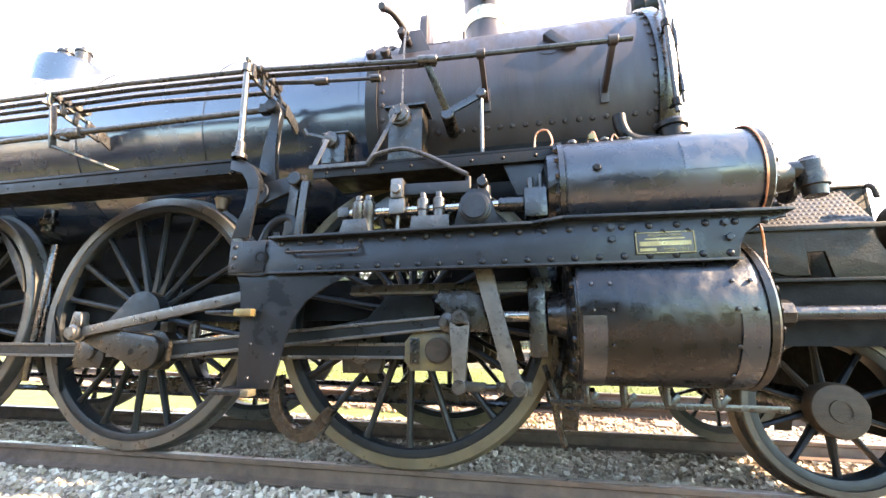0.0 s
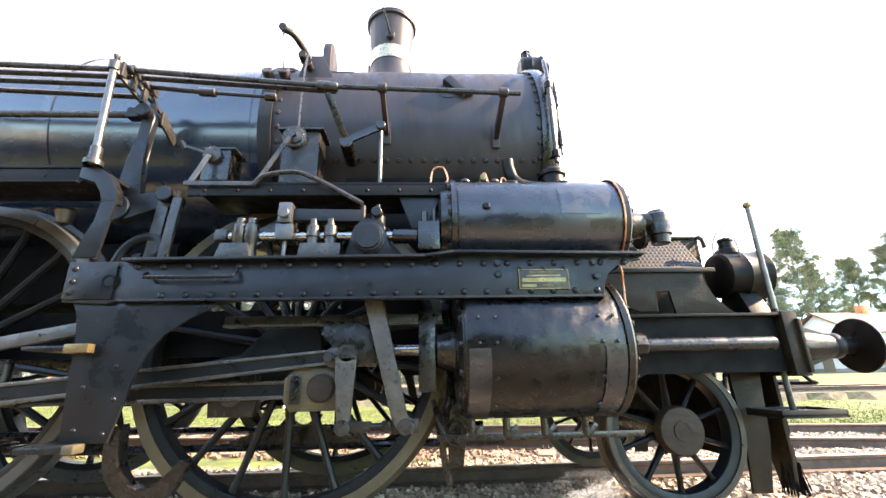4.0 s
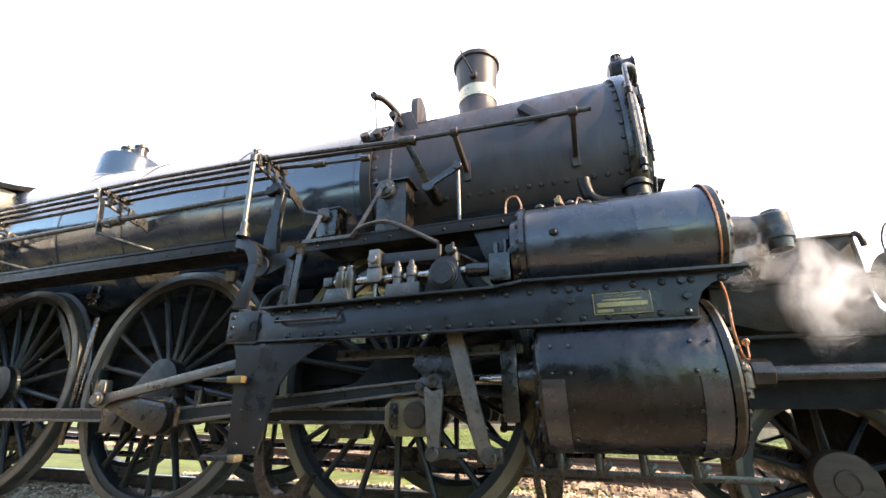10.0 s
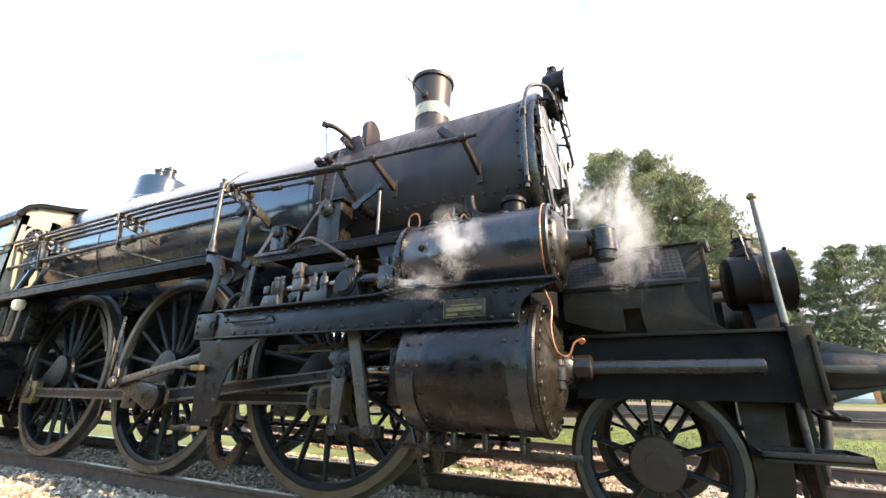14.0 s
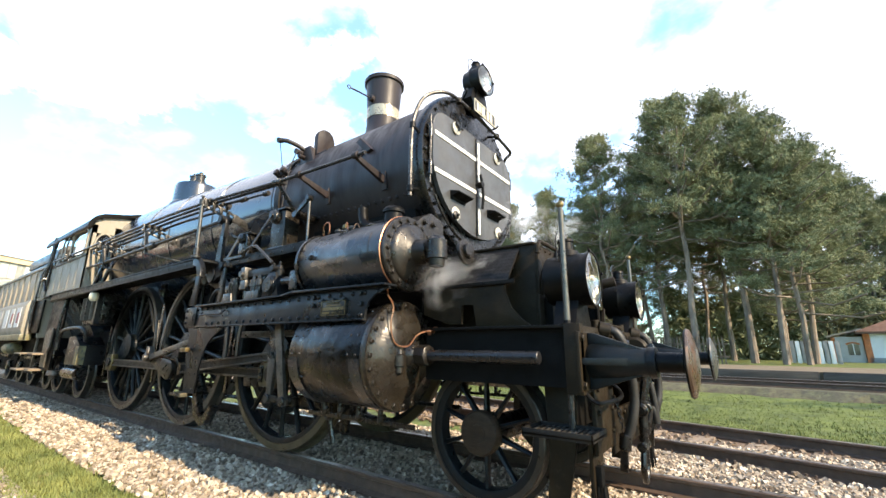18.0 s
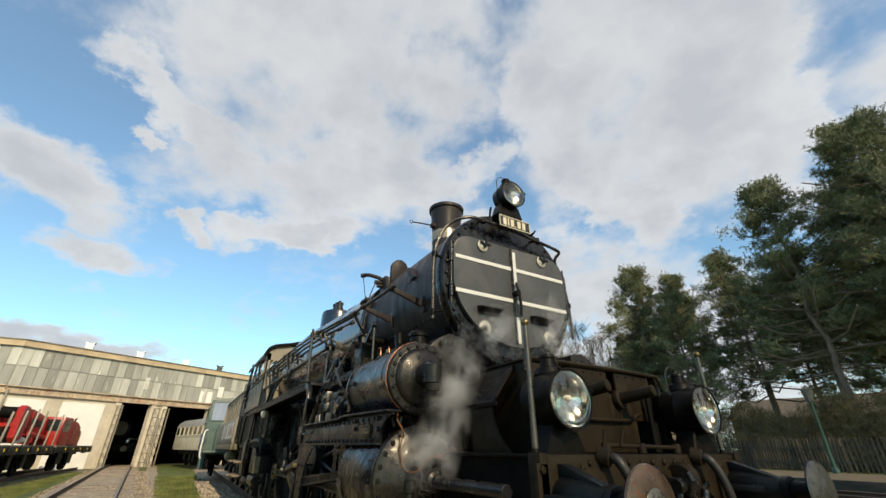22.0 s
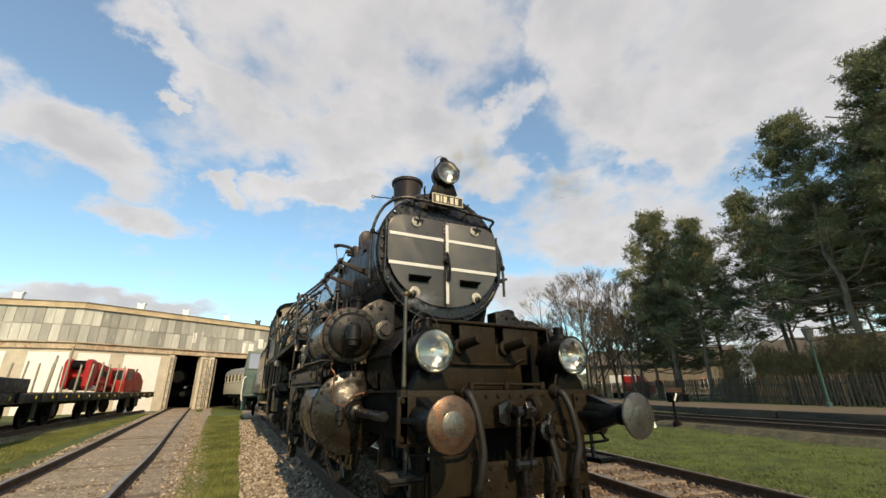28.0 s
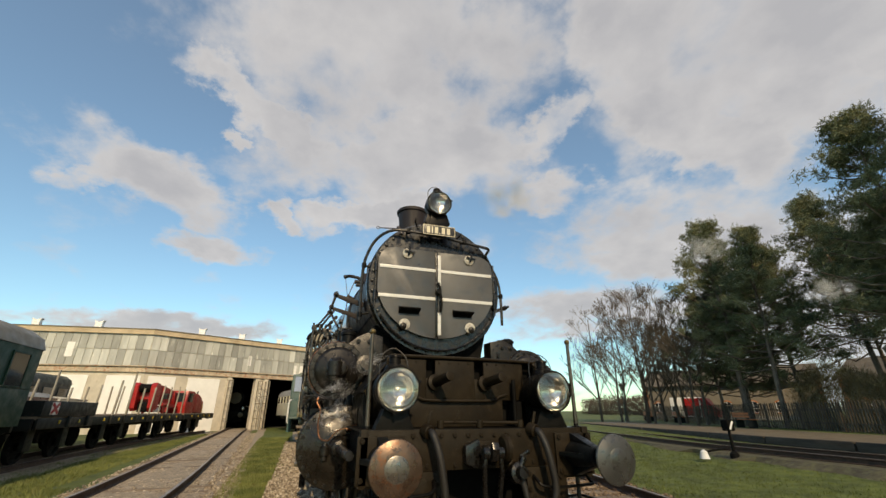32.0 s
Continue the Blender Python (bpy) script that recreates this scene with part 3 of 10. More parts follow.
stones("ballast_stones", 7000, lambda r: (r.uniform(1.8, 6.8), r.uniform(1.6, 3.3), -0.168 + r.uniform(-0.01, 0.02)), 17, (0.010, 0.026), "loose pale ballast stones between the two tracks", lambda x, y: abs(abs(y - right_line(x)) - 0.76) < 0.08)
stones("ballast_stones", 6500, right_region, 13, (0.014, 0.032), "loose brown ballast stones of the next track", lambda x, y: abs(abs(y - right_line(x)) - 0.76) < 0.08, "stone_brown")


def left_region(r):
    x = 6 - 36 * r.random() ** 1.5
    for (xa, ya), (xb, yb) in zip(LEFT, LEFT[1:]):
        if xb <= x <= xa:
            yc = ya + (yb - ya) * (xa - x) / (xa - xb)
    return x, yc + r.uniform(-1.4, 1.7), -0.187


stones("ballast_stones", 16000, left_region, 14, (0.010, 0.022), "scattered pale stones on the worn track", lambda x, y: False)


def grass_tufts(name, n, region, seed, label, hgt=(0.03, 0.075), blade="blade"):
    rng = np.random.default_rng(seed)
    verts, faces = [], []
    for k in range(n):
        x, y = region(rng)
        z = ground_z(x, y) - 0.005
        for j in range(3):
            a, h = rng.uniform(0, 6.28), rng.uniform(*hgt)
            dx, dy = math.cos(a), math.sin(a)
            w, ln = 0.006, h * rng.uniform(0.2, 0.9)
            ox, oy = rng.uniform(-0.03, 0.03, 2)
            i = len(verts)
            verts += [(x + ox - dy * w, y + oy + dx * w, z), (x + ox + dy * w, y + oy - dx * w, z), (x + ox + dx * ln, y + oy + dy * ln, z + h)]
            faces.append((i, i + 1, i + 2))
    me = bpy.data.meshes.new(name)
    me.from_pydata(verts, [], faces)
    me.materials.append(M[blade])
    return tagged(new(name, me), label, "grass", kind="stuff")


M["dry_blade"] = mat("dry_grass_blade", (0.10, 0.135, 0.028), 0.8, var=0.35, scale=1.4, bump=0, col2=(0.20, 0.215, 0.06), spot=(0.26, 0.22, 0.11), spot_at=0.6)
M["blade"] = mat("grass_blade", (0.066, 0.096, 0.014), 0.8, var=0.35, scale=1.1, bump=0, col2=(0.125, 0.148, 0.03))
grass_tufts("grass_blades", 34000, lambda r: ((lambda x: (x, -1.75 - (0.95 + max(0.0, -x) * 0.035) * r.random()))(3 - 27 * r.random() ** 1.4)), 21, "short green grass beside the track", blade="dry_blade")
grass_tufts("grass_blades", 30000, lambda r: ((lambda x: (x, right_line(max(min(x, 15.9), -59)) + 1.6 + abs(r.normal(0, 4.0))))(r.uniform(-14, 13))), 22, "mown green grass beyond the tracks", (0.03, 0.07))


def yard_grass(r):
    x = 2 - 32 * r.random() ** 1.2
    return x, -6.0 - 0.05 * max(0, -x) - 2.0 * r.random() + (0.4 if x > -6 else 0)


grass_tufts("grass_blades", 22000, yard_grass, 23, "green grass strip between the yard tracks", (0.03, 0.09), "dry_blade")


# ---- the steam locomotive: x forward, z from the rail's top, the camera's side has y below 0 ----
ZB, RS = 2.84, 0.86  # boiler axis, smokebox radius
AXLES, RW = (-0.82, -3.10, -5.38), 1.04
loco = thing("steam_locomotive", "large black steam locomotive with tall spoked wheels standing on the rails", "steam locomotive")


def boiler():
    sb = part("smokebox", lathe(BM(), (0, 0, ZB), (1, 0, 0), [(-1.15, RS - 0.3), (-1.15, RS), (1.03, RS), (1.03, RS - 0.2)], 64), M["smokebox"], loco, "matt dark brown-black riveted smokebox")
    pl, nm = [], []
    for s in (-1, 1):
        ang = math.asin((2.465 - ZB) / RS)
        for x in np.arange(-1.02, 1.0, 0.098):
            pl.append((x, s * RS * math.cos(ang), ZB + RS * math.sin(ang))), nm.append((0, s * math.cos(ang), math.sin(ang)))
        for x in (-1.08, 0.985):
            for k in range(44):
                a = 2 * math.pi * k / 44
                pl.append((x, RS * math.cos(a), ZB + RS * math.sin(a))), nm.append((0, math.cos(a), math.sin(a)))
        break
    r = part("rivets", domes(BM(), pl, nm, 0.023), M["smokebox"], sb)
    r["kind"] = "stuff"
    # lap plate below the rivet row
    b = BM()
    for x0, x1, y0, z0, z1 in ((-0.55, 0.95, 0.62, 1.15, 2.22),):
        prism(b, [(-y0, z0), (y0, z0), (y0 - 0.02, 1.7), (0.75, z1 + 0.1), (-0.75, z1 + 0.1), (-y0 + 0.02, 1.7)], x0, x1, "yz", 0.01)
    part("saddle", b, M["inside"], loco, "sooty black smokebox saddle")
    part("front_ring", lathe(BM(), (0, 0, ZB), (1, 0, 0), [(1.0, RS - 0.1), (1.0, RS + 0.03), (1.03, RS + 0.036), (1.10, RS + 0.034), (1.125, RS + 0.015), (1.13, 0.4), (1.05, 0.4)], 64), M["greasy"], sb, "brownish riveted front ring")
    rp = [(1.135, 0.835 * math.cos(a), ZB + 0.835 * math.sin(a)) for a in (2 * math.pi * k / 40 for k in range(40))]
    r = part("ring_rivets", domes(BM(), rp, [(1, 0, 0)] * 40, 0.021), M["greasy"], sb)
    r["kind"] = "stuff"
    # barrel, clad in sheets, widening to the rear
    prof = [(-1.15, 0.80), (-1.15, 0.885), (-2.2, 0.91), (-3.3, 0.965), (-4.4, 1.02), (-5.5, 1.065), (-7.2, 1.09), (-8.0, 1.09)]
    bar_ = part("barrel", lathe(BM(), (0, 0, ZB), (1, 0, 0), prof, 72), M["boiler"], loco, "glossy blue-black boiler cladding")

    def rad(x):
        for (xa, ra), (xb, rb) in zip(prof[1:], prof[2:]):
            if xb <= x <= xa:
                return ra + (rb - ra) * (xa - x) / (xa - xb)
        return 1.09
    for x, w, mt in ((-1.17, 0.05, "tread"), (-1.30, 0.02, "boiler"), (-2.75, 0.035, "boiler"), (-4.05, 0.035, "boiler"), (-5.0, 0.035, "boiler"), (-6.75, 0.04, "boiler")):
        rr = rad(x)
        part("cladding_band", lathe(BM(), (x, 0, ZB), (1, 0, 0), [(-w, rr - 0.01), (-w, rr + 0.007), (w, rr + 0.007), (w, rr - 0.01)], 72), M[mt], bar_)
    pl, nm = [], []
    for x in np.arange(-4.0, -1.35, 0.135):
        a = math.radians(180 - 14)
        pl.append((x, rad(x) * math.cos(a), ZB + rad(x) * math.sin(a))), nm.append((0, math.cos(a), math.sin(a)))
    for x in np.arange(-7.0, -4.1, 0.16):
        a = math.radians(180 - 8)
        pl.append((x, rad(x) * math.cos(a), ZB + rad(x) * math.sin(a))), nm.append((0, math.cos(a), math.sin(a)))
    r = part("cladding_screws", domes(BM(), pl, nm, 0.009), M["boiler"], bar_)
    r["kind"] = "stuff"
    # firebox
    b = BM()
    prism(b, [(-1.08, 2.0), (-1.1, 2.84)] + [(1.1 * math.cos(a), ZB + 1.1 * math.sin(a)) for a in np.linspace(math.pi - 0.1, 0.1, 24)] + [(1.1, 2.84), (1.08, 2.0), (0.6, 1.0), (-0.6, 1.0)], -9.5, -7.9, "yz")
    part("firebox", b, M["boiler"], loco, "glossy black firebox cladding")
    # steam dome and valves
    d = part("dome", lathe(BM(), (-5.78, 0, 3.78), (0, 0, 1), [(0, 0.5), (0.1, 0.47), (0.16, 0.42), (0.50, 0.41), (0.56, 0.39), (0.60, 0.30), (0.62, 0)], 40), M["boiler"], loco, "low glossy steam dome")
    for x, h in ((-5.90, 0.30), (-5.60, 0.26)):
        b = lathe(BM(), (x, -0.05, 4.37), (0, 0, 1), [(0, 0.11), (0.05, 0.11), (0.06, 0.085), (h - 0.1, 0.085), (h - 0.09, 0.1), (h - 0.06, 0.1), (h - 0.05, 0.04), (h - 0.01, 0.04), (h, 0.03), (h, 0)], 14)
        part("safety_valve", b, M["grey"], d)
    # chimney
    c = part("chimney", lathe(BM(), (-0.29, 0, 3.6), (0, 0, 1), [(0, 0.36), (0.05, 0.34), (0.12, 0.27), (0.2, 0.225), (0.34, 0.212), (0.55, 0.216), (0.8, 0.233), (0.93, 0.245), (0.94, 0.268), (0.985, 0.272), (1.0, 0.25), (1.0, 0.2), (0.5, 0.18)], 40), M["smokebox"], loco, "matt brown-black chimney")
    part("band", lathe(BM(), (-0.29, 0, 4.0), (0, 0, 1), [(0, 0.205), (0.0, 0.219), (0.155, 0.221), (0.155, 0.207)], 40), M["chimney_band"], c, "pale brass chimney band")
    b = tb(BM(), [(-0.28, -0.24, 4.24), (-0.30, -0.42, 4.235), (-0.32, -0.56, 4.23)], 0.010)
    tb(b, [(-0.32, -0.585 + 0.025 * math.cos(a), 4.23 + 0.025 * math.sin(a)) for a in np.linspace(0, 5.7, 10)], 0.006, 5, True)
    cy(b, (-0.28, -0.20, 4.24), (-0.28, -0.27, 4.24), 0.045)
    part("damper_lever", b, M["smokebox"], c)
    b = tb(BM(), curve_pts([(-0.57, 0.30, 3.55), (-0.57, 0.30, 3.9), (-0.57, 0.30, 4.2), (-0.57, 0.30, 4.32)]), 0.018)
    part("blower_pipe", b, M["smokebox"], loco)


boiler()


def smokebox_front():
    X = 1.135
    # door outline: flat sides and top, round below
    def outline(sgn):
        pts = [(0.006 * sgn, 3.30), (0.58 * sgn, 3.30)]
        pts += [(sgn * (0.58 + 0.2 * math.sin(a)), 3.10 + 0.2 * math.cos(a)) for a in np.linspace(0.2, 1.57, 6)]
        pts += [(sgn * 0.78, 2.72)]
        a_low = np.linspace(math.atan2(-0.14, 0.78), -math.pi / 2 + 0.02, 14)
        pts += [(sgn * 0.775 * math.cos(a), 2.84 + 0.66 * math.sin(a) - 0.02) for a in a_low]
        return pts + [(0.006 * sgn, 2.16)]
    door = []
    for sgn in (-1, 1):
        b = prism(BM(), outline(sgn) if sgn > 0 else outline(sgn)[::-1], X, X + 0.045, "yz", 0.008)
        leaf = part("smokebox_door", b, M["door_grey"], loco, "flat dark grey smokebox door leaf")
        door.append(leaf)
        for z in (3.03, 2.654):
            b = bx(BM(), X + 0.044, X + 0.054, min(sgn * 0.03, sgn * 0.76), max(sgn * 0.03, sgn * 0.76), z - 0.021, z + 0.021, 0.003)
            part("white_strip", b, M["white"], leaf, "white painted strip")
        # small deflector shelf
        yc = -0.37 if sgn < 0 else 0.33
        b = BM()
        prism(b, [(X + 0.045, 2.53), (X + 0.15, 2.50), (X + 0.15, 2.49), (X + 0.06, 2.47), (X + 0.045, 2.44)], yc - 0.13, yc + 0.13, "xz", 0.003)
        part("shelf", b, M["inside"], leaf, "small black shelf")
        # hinges on the outer edge
        for z in (3.03, 2.654):
            b = cy(BM(), (X + 0.03, sgn * 0.80, z - 0.07), (X + 0.03, sgn * 0.80, z + 0.07), 0.022)
            part("hinge", b, M["greasy"], leaf)
        part("hinge_pin", cy(BM(), (X + 0.03, sgn * 0.80, 2.5), (X + 0.03, sgn * 0.80, 3.2), 0.011), M["grey"], leaf)
    b = bx(BM(), X + 0.046, X + 0.058, 0.0, 0.042, 2.72, 3.25, 0.003)
    bx(b, X + 0.046, X + 0.058, 0.0, 0.042, 2.2, 2.48, 0.003)
    part("centre_strip", b, M["white"], door[1], "white upright strip")
    b = bx(BM(), X + 0.04, X + 0.062, -0.03, -0.004, 2.18, 3.28, 0.003)
    part("closing_bar", b, M["greasy"], door[0])
    b = tb(BM(), curve_pts([(X + 0.09, 0.0, 2.86), (X + 0.1, 0.02, 2.75), (X + 0.1, 0.035, 2.6), (X + 0.09, 0.03, 2.48)]), 0.016)
    cy(b, (X + 0.04, 0.0, 2.74), (X + 0.12, 0.0, 2.74), 0.035)
    part("door_handle", b, M["black"], door[0])
    # white lamp discs with clamps
    for y, z in ((-0.41, 3.225), (0.44, 3.225), (-0.42, 2.31), (0.43, 2.31)):
        b = lathe(BM(), (X + 0.05, y, z), (1, 0, 0), [(0, 0), (0, 0.066), (0.01, 0.068), (0.016, 0.06), (0.016, 0)], 24)
        d = part("disc", b, M["disc"], loco, "dirty white painted disc")
        # pivoting clamp: hub, toggle bar and hook over the upper discs, brown cap on the lower ones
        if z > 3:
            b = bar(BM(), (X + 0.082, y - 0.045, z + 0.035), (X + 0.082, y + 0.09, z + 0.015), 0.026, 0.02, (1, 0, 0), 0.004)
            tb(b, curve_pts([(X + 0.08, y + 0.015, z + 0.09), (X + 0.1, y + 0.02, z + 0.05), (X + 0.09, y + 0.012, z - 0.015), (X + 0.075, y, z - 0.03)]), 0.011, 6)
            lathe(b, (X + 0.06, y + 0.012, z + 0.026), (1, 0, 0), [(0, 0), (0, 0.03), (0.03, 0.026), (0.036, 0.016), (0.036, 0)], 12)
            part("clamp", b, M["greasy"], d)
        else:
            b = lathe(BM(), (X + 0.06, y + (0.014 if y > 0 else -0.02), z - 0.026), (1, 0, 0), [(0, 0), (0, 0.044), (0.02, 0.04), (0.028, 0.028), (0.03, 0.014), (0.05, 0.012), (0.05, 0)], 16)
            part("cap", b, M["cover"], d, "brown capped pivot")
    # lower door rim: loose chain of washers along the bottom arc
    b = tb(BM(), [(X + 0.03, 0.84 * math.cos(a), ZB + 0.82 * math.sin(a)) for a in np.linspace(-2.6, -0.54, 30)], 0.014, 6)
    part("rim_pipe", b, M["greasy"], loco)
    # front handrail round the smokebox
    pts = [(1.06, -0.95, 2.35), (1.06, -0.95, 2.95), (1.07, -0.91, 3.2), (1.10, -0.80, 3.42), (1.2, -0.62, 3.52), (1.24, -0.35, 3.52), (1.25, 0.2, 3.47), (1.25, 0.6, 3.42), (1.23, 0.72, 3.4), (1.17, 0.70, 3.33), (1.1, 0.78, 3.25), (1.06, 0.92, 3.0), (1.06, 0.95, 2.7), (1.06, 0.95, 2.4)]
    hr = part("front_handrail", tb(BM(), curve_pts(pts, 5), 0.019), M["grey"], loco, "bent grey handrail pipe round the smokebox")
    for p, qv in (((1.06, -0.95, 2.42), (1.06, -0.84, 2.45)), ((1.06, -0.94, 3.05), (1.06, -0.83, 3.02)), ((1.23, -0.42, 3.52), (1.1, -0.42, 3.56)), ((1.25, 0.35, 3.46), (1.1, 0.35, 3.5)), ((1.06, 0.95, 2.8), (1.06, 0.85, 2.8))):
        b = cy(BM(), p, qv, 0.014)
        cy(b, Vector(p) - Vector((0, 0, 0.03)), Vector(p) + Vector((0, 0, 0.03)), 0.03, seg=10)
        part("bracket", b, M["black"], hr)
    # grab irons by the number plate
    b = tb(BM(), curve_pts([(1.2, -0.30, 3.62), (1.27, -0.34, 3.66), (1.27, -0.33, 3.7)]), 0.012)
    part("hook", b, M["black"], loco)
    part("hook", tb(BM(), curve_pts([(1.2, 0.24, 3.5), (1.28, 0.27, 3.52), (1.29, 0.30, 3.56)]), 0.012), M["black"], loco)
    return door


smokebox_front()


def headlamp(name, c, r, length, label, stand):
    """A round lamp facing forward: body, rim, glass over a mirror, vent cap and wire handle."""
    x, y, z = c
    g = new(name)
    g.parent = loco
    g["label"] = label
    part("housing", lathe(BM(), (x - length, y, z), (1, 0, 0), [(0, 0), (0, r * 0.8), (0.02, r * 0.95), (length * 0.45, r * 1.0), (length * 0.5, r * 1.03), (length * 0.55, r), (length - 0.02, r * 1.0), (length, r * 1.05), (length + 0.012, r * 1.05), (length + 0.012, r * 0.99), (length - 0.004, r * 0.985)], 40), M["black"], g)
    part("reflector", lathe(BM(), (x, y, z), (-1, 0, 0), [(-0.004, r * 0.985), (length * 0.07, r * 0.88), (length * 0.14, r * 0.68), (length * 0.19, r * 0.44), (length * 0.22, r * 0.2), (length * 0.225, 0)], 40), M["lens"], g, "silvered bowl reflector")
    part("bulb", lathe(BM(), (x - length * 0.22, y, z), (1, 0, 0), [(0, r * 0.1), (length * 0.1, r * 0.09), (length * 0.14, r * 0.05), (length * 0.15, 0)], 12), M["white"], g)
    gl = part("lens", lathe(BM(), (x + 0.006, y, z), (1, 0, 0), [(0, r * 0.94), (0.008, r * 0.6), (0.012, 0), (0.008, 0), (0.004, r * 0.6), (-0.004, r * 0.94)], 40), M["glass"], g, "clear glass lens")
    gl.visible_shadow = False
    b = lathe(BM(), (x - length * 0.55, y, z + r * 0.9), (0, 0, 1), [(0, r * 0.55), (r * 0.25, r * 0.45), (r * 0.3, r * 0.3), (r * 0.62, r * 0.27), (r * 0.64, r * 0.33), (r * 0.74, r * 0.3), (r * 0.74, 0)], 18)
    part("vent_cap", b, M["black"], g)
    hx = x - length * 0.5
    pts = [(hx - 0.03, y - r * 0.75, z + r * 0.65), (hx - 0.04, y - r * 0.7, z + r * 1.5), (hx - 0.05, y - r * 0.3, z + r * 1.95), (hx - 0.05, y + r * 0.15, z + r * 1.95), (hx - 0.04, y + r * 0.6, z + r * 1.5), (hx - 0.03, y + r * 0.7, z + r * 0.7)]
    part("wire_handle", tb(BM(), curve_pts(pts), 0.005, 6), M["grey"], g)
    b = BM()
    prism(b, [(y - r * stand, z - r - 0.16), (y + r * stand, z - r - 0.16), (y + r * 0.5, z - r * 0.8), (y - r * 0.5, z - r * 0.8)], x - length * 0.75, x - length * 0.25, "yz", 0.006)
    part("stand", b, M["black"], g)
    bolts(g, [(x + 0.012, y + r * 1.08 * math.cos(a), z + r * 1.08 * math.sin(a)) for a in (0.3, 2.0, 4.6)], (1, 0, 0), 0.012)
    return g


headlamp("headlamp", (1.315, -0.02, 3.965), 0.165, 0.22, "round black top headlamp with a clear lens", 0.8)
headlamp("headlamp", (2.52, -0.765, 1.505), 0.175, 0.30, "round black headlamp beside the buffer beam", 1.0)
headlamp("headlamp", (2.52, 0.70, 1.505), 0.175, 0.30, "round black headlamp beside the buffer beam", 1.0)


def number_plate():
    # board with pale border; six pale bars stand for the characters
    b = BM()
    bx(b, 1.292, 1.306, -0.225, 0.225, -0.073, 0.073, 0.003)
    tilt = pose(0, -0.02, 3.555)
    b.transform(tilt)
    p = part("number_board", b, M["plate_black"], loco, "small black board with pale bars and border")
    b = BM()
    for y0, y1, z0, z1 in ((-0.222, 0.222, 0.062, 0.07), (-0.222, 0.222, -0.07, -0.062), (-0.222, -0.214, -0.062, 0.062), (0.214, 0.222, -0.062, 0.062)):
        bx(b, 1.306, 1.309, y0, y1, z0, z1)
    b.transform(tilt)
    part("border", b, M["cream"], p)
    for y0, w, h in ((-0.17, 0.045, 0.046), (-0.105, 0.02, 0.046), (-0.062, 0.046, 0.046), (0.0, 0.014, 0.008), (0.035, 0.046, 0.046), (0.105, 0.046, 0.046)):
        b = bx(BM(), 1.306, 1.309, y0, y0 + w, -0.046 if h < 0.02 else -h, -0.03 if h < 0.02 else h)
        b.transform(tilt)
        part("plain_bar", b, M["cream"], p)
    b = BM()
    prism(b, [(-0.13, 3.62), (0.1, 3.62), (0.16, 3.70), (0.11, 3.84), (-0.15, 3.84), (-0.2, 3.70)], 1.10, 1.24, "yz", 0.006)
    bar(b, (1.16, -0.1, 3.68), (1.29, -0.12, 3.56), 0.04, 0.015, (1, 0, 0))
    bar(b, (1.16, 0.08, 3.68), (1.29, 0.1, 3.53), 0.04, 0.015, (1, 0, 0))
    part("lamp_bracket", b, M["black"], loco)


number_plate()


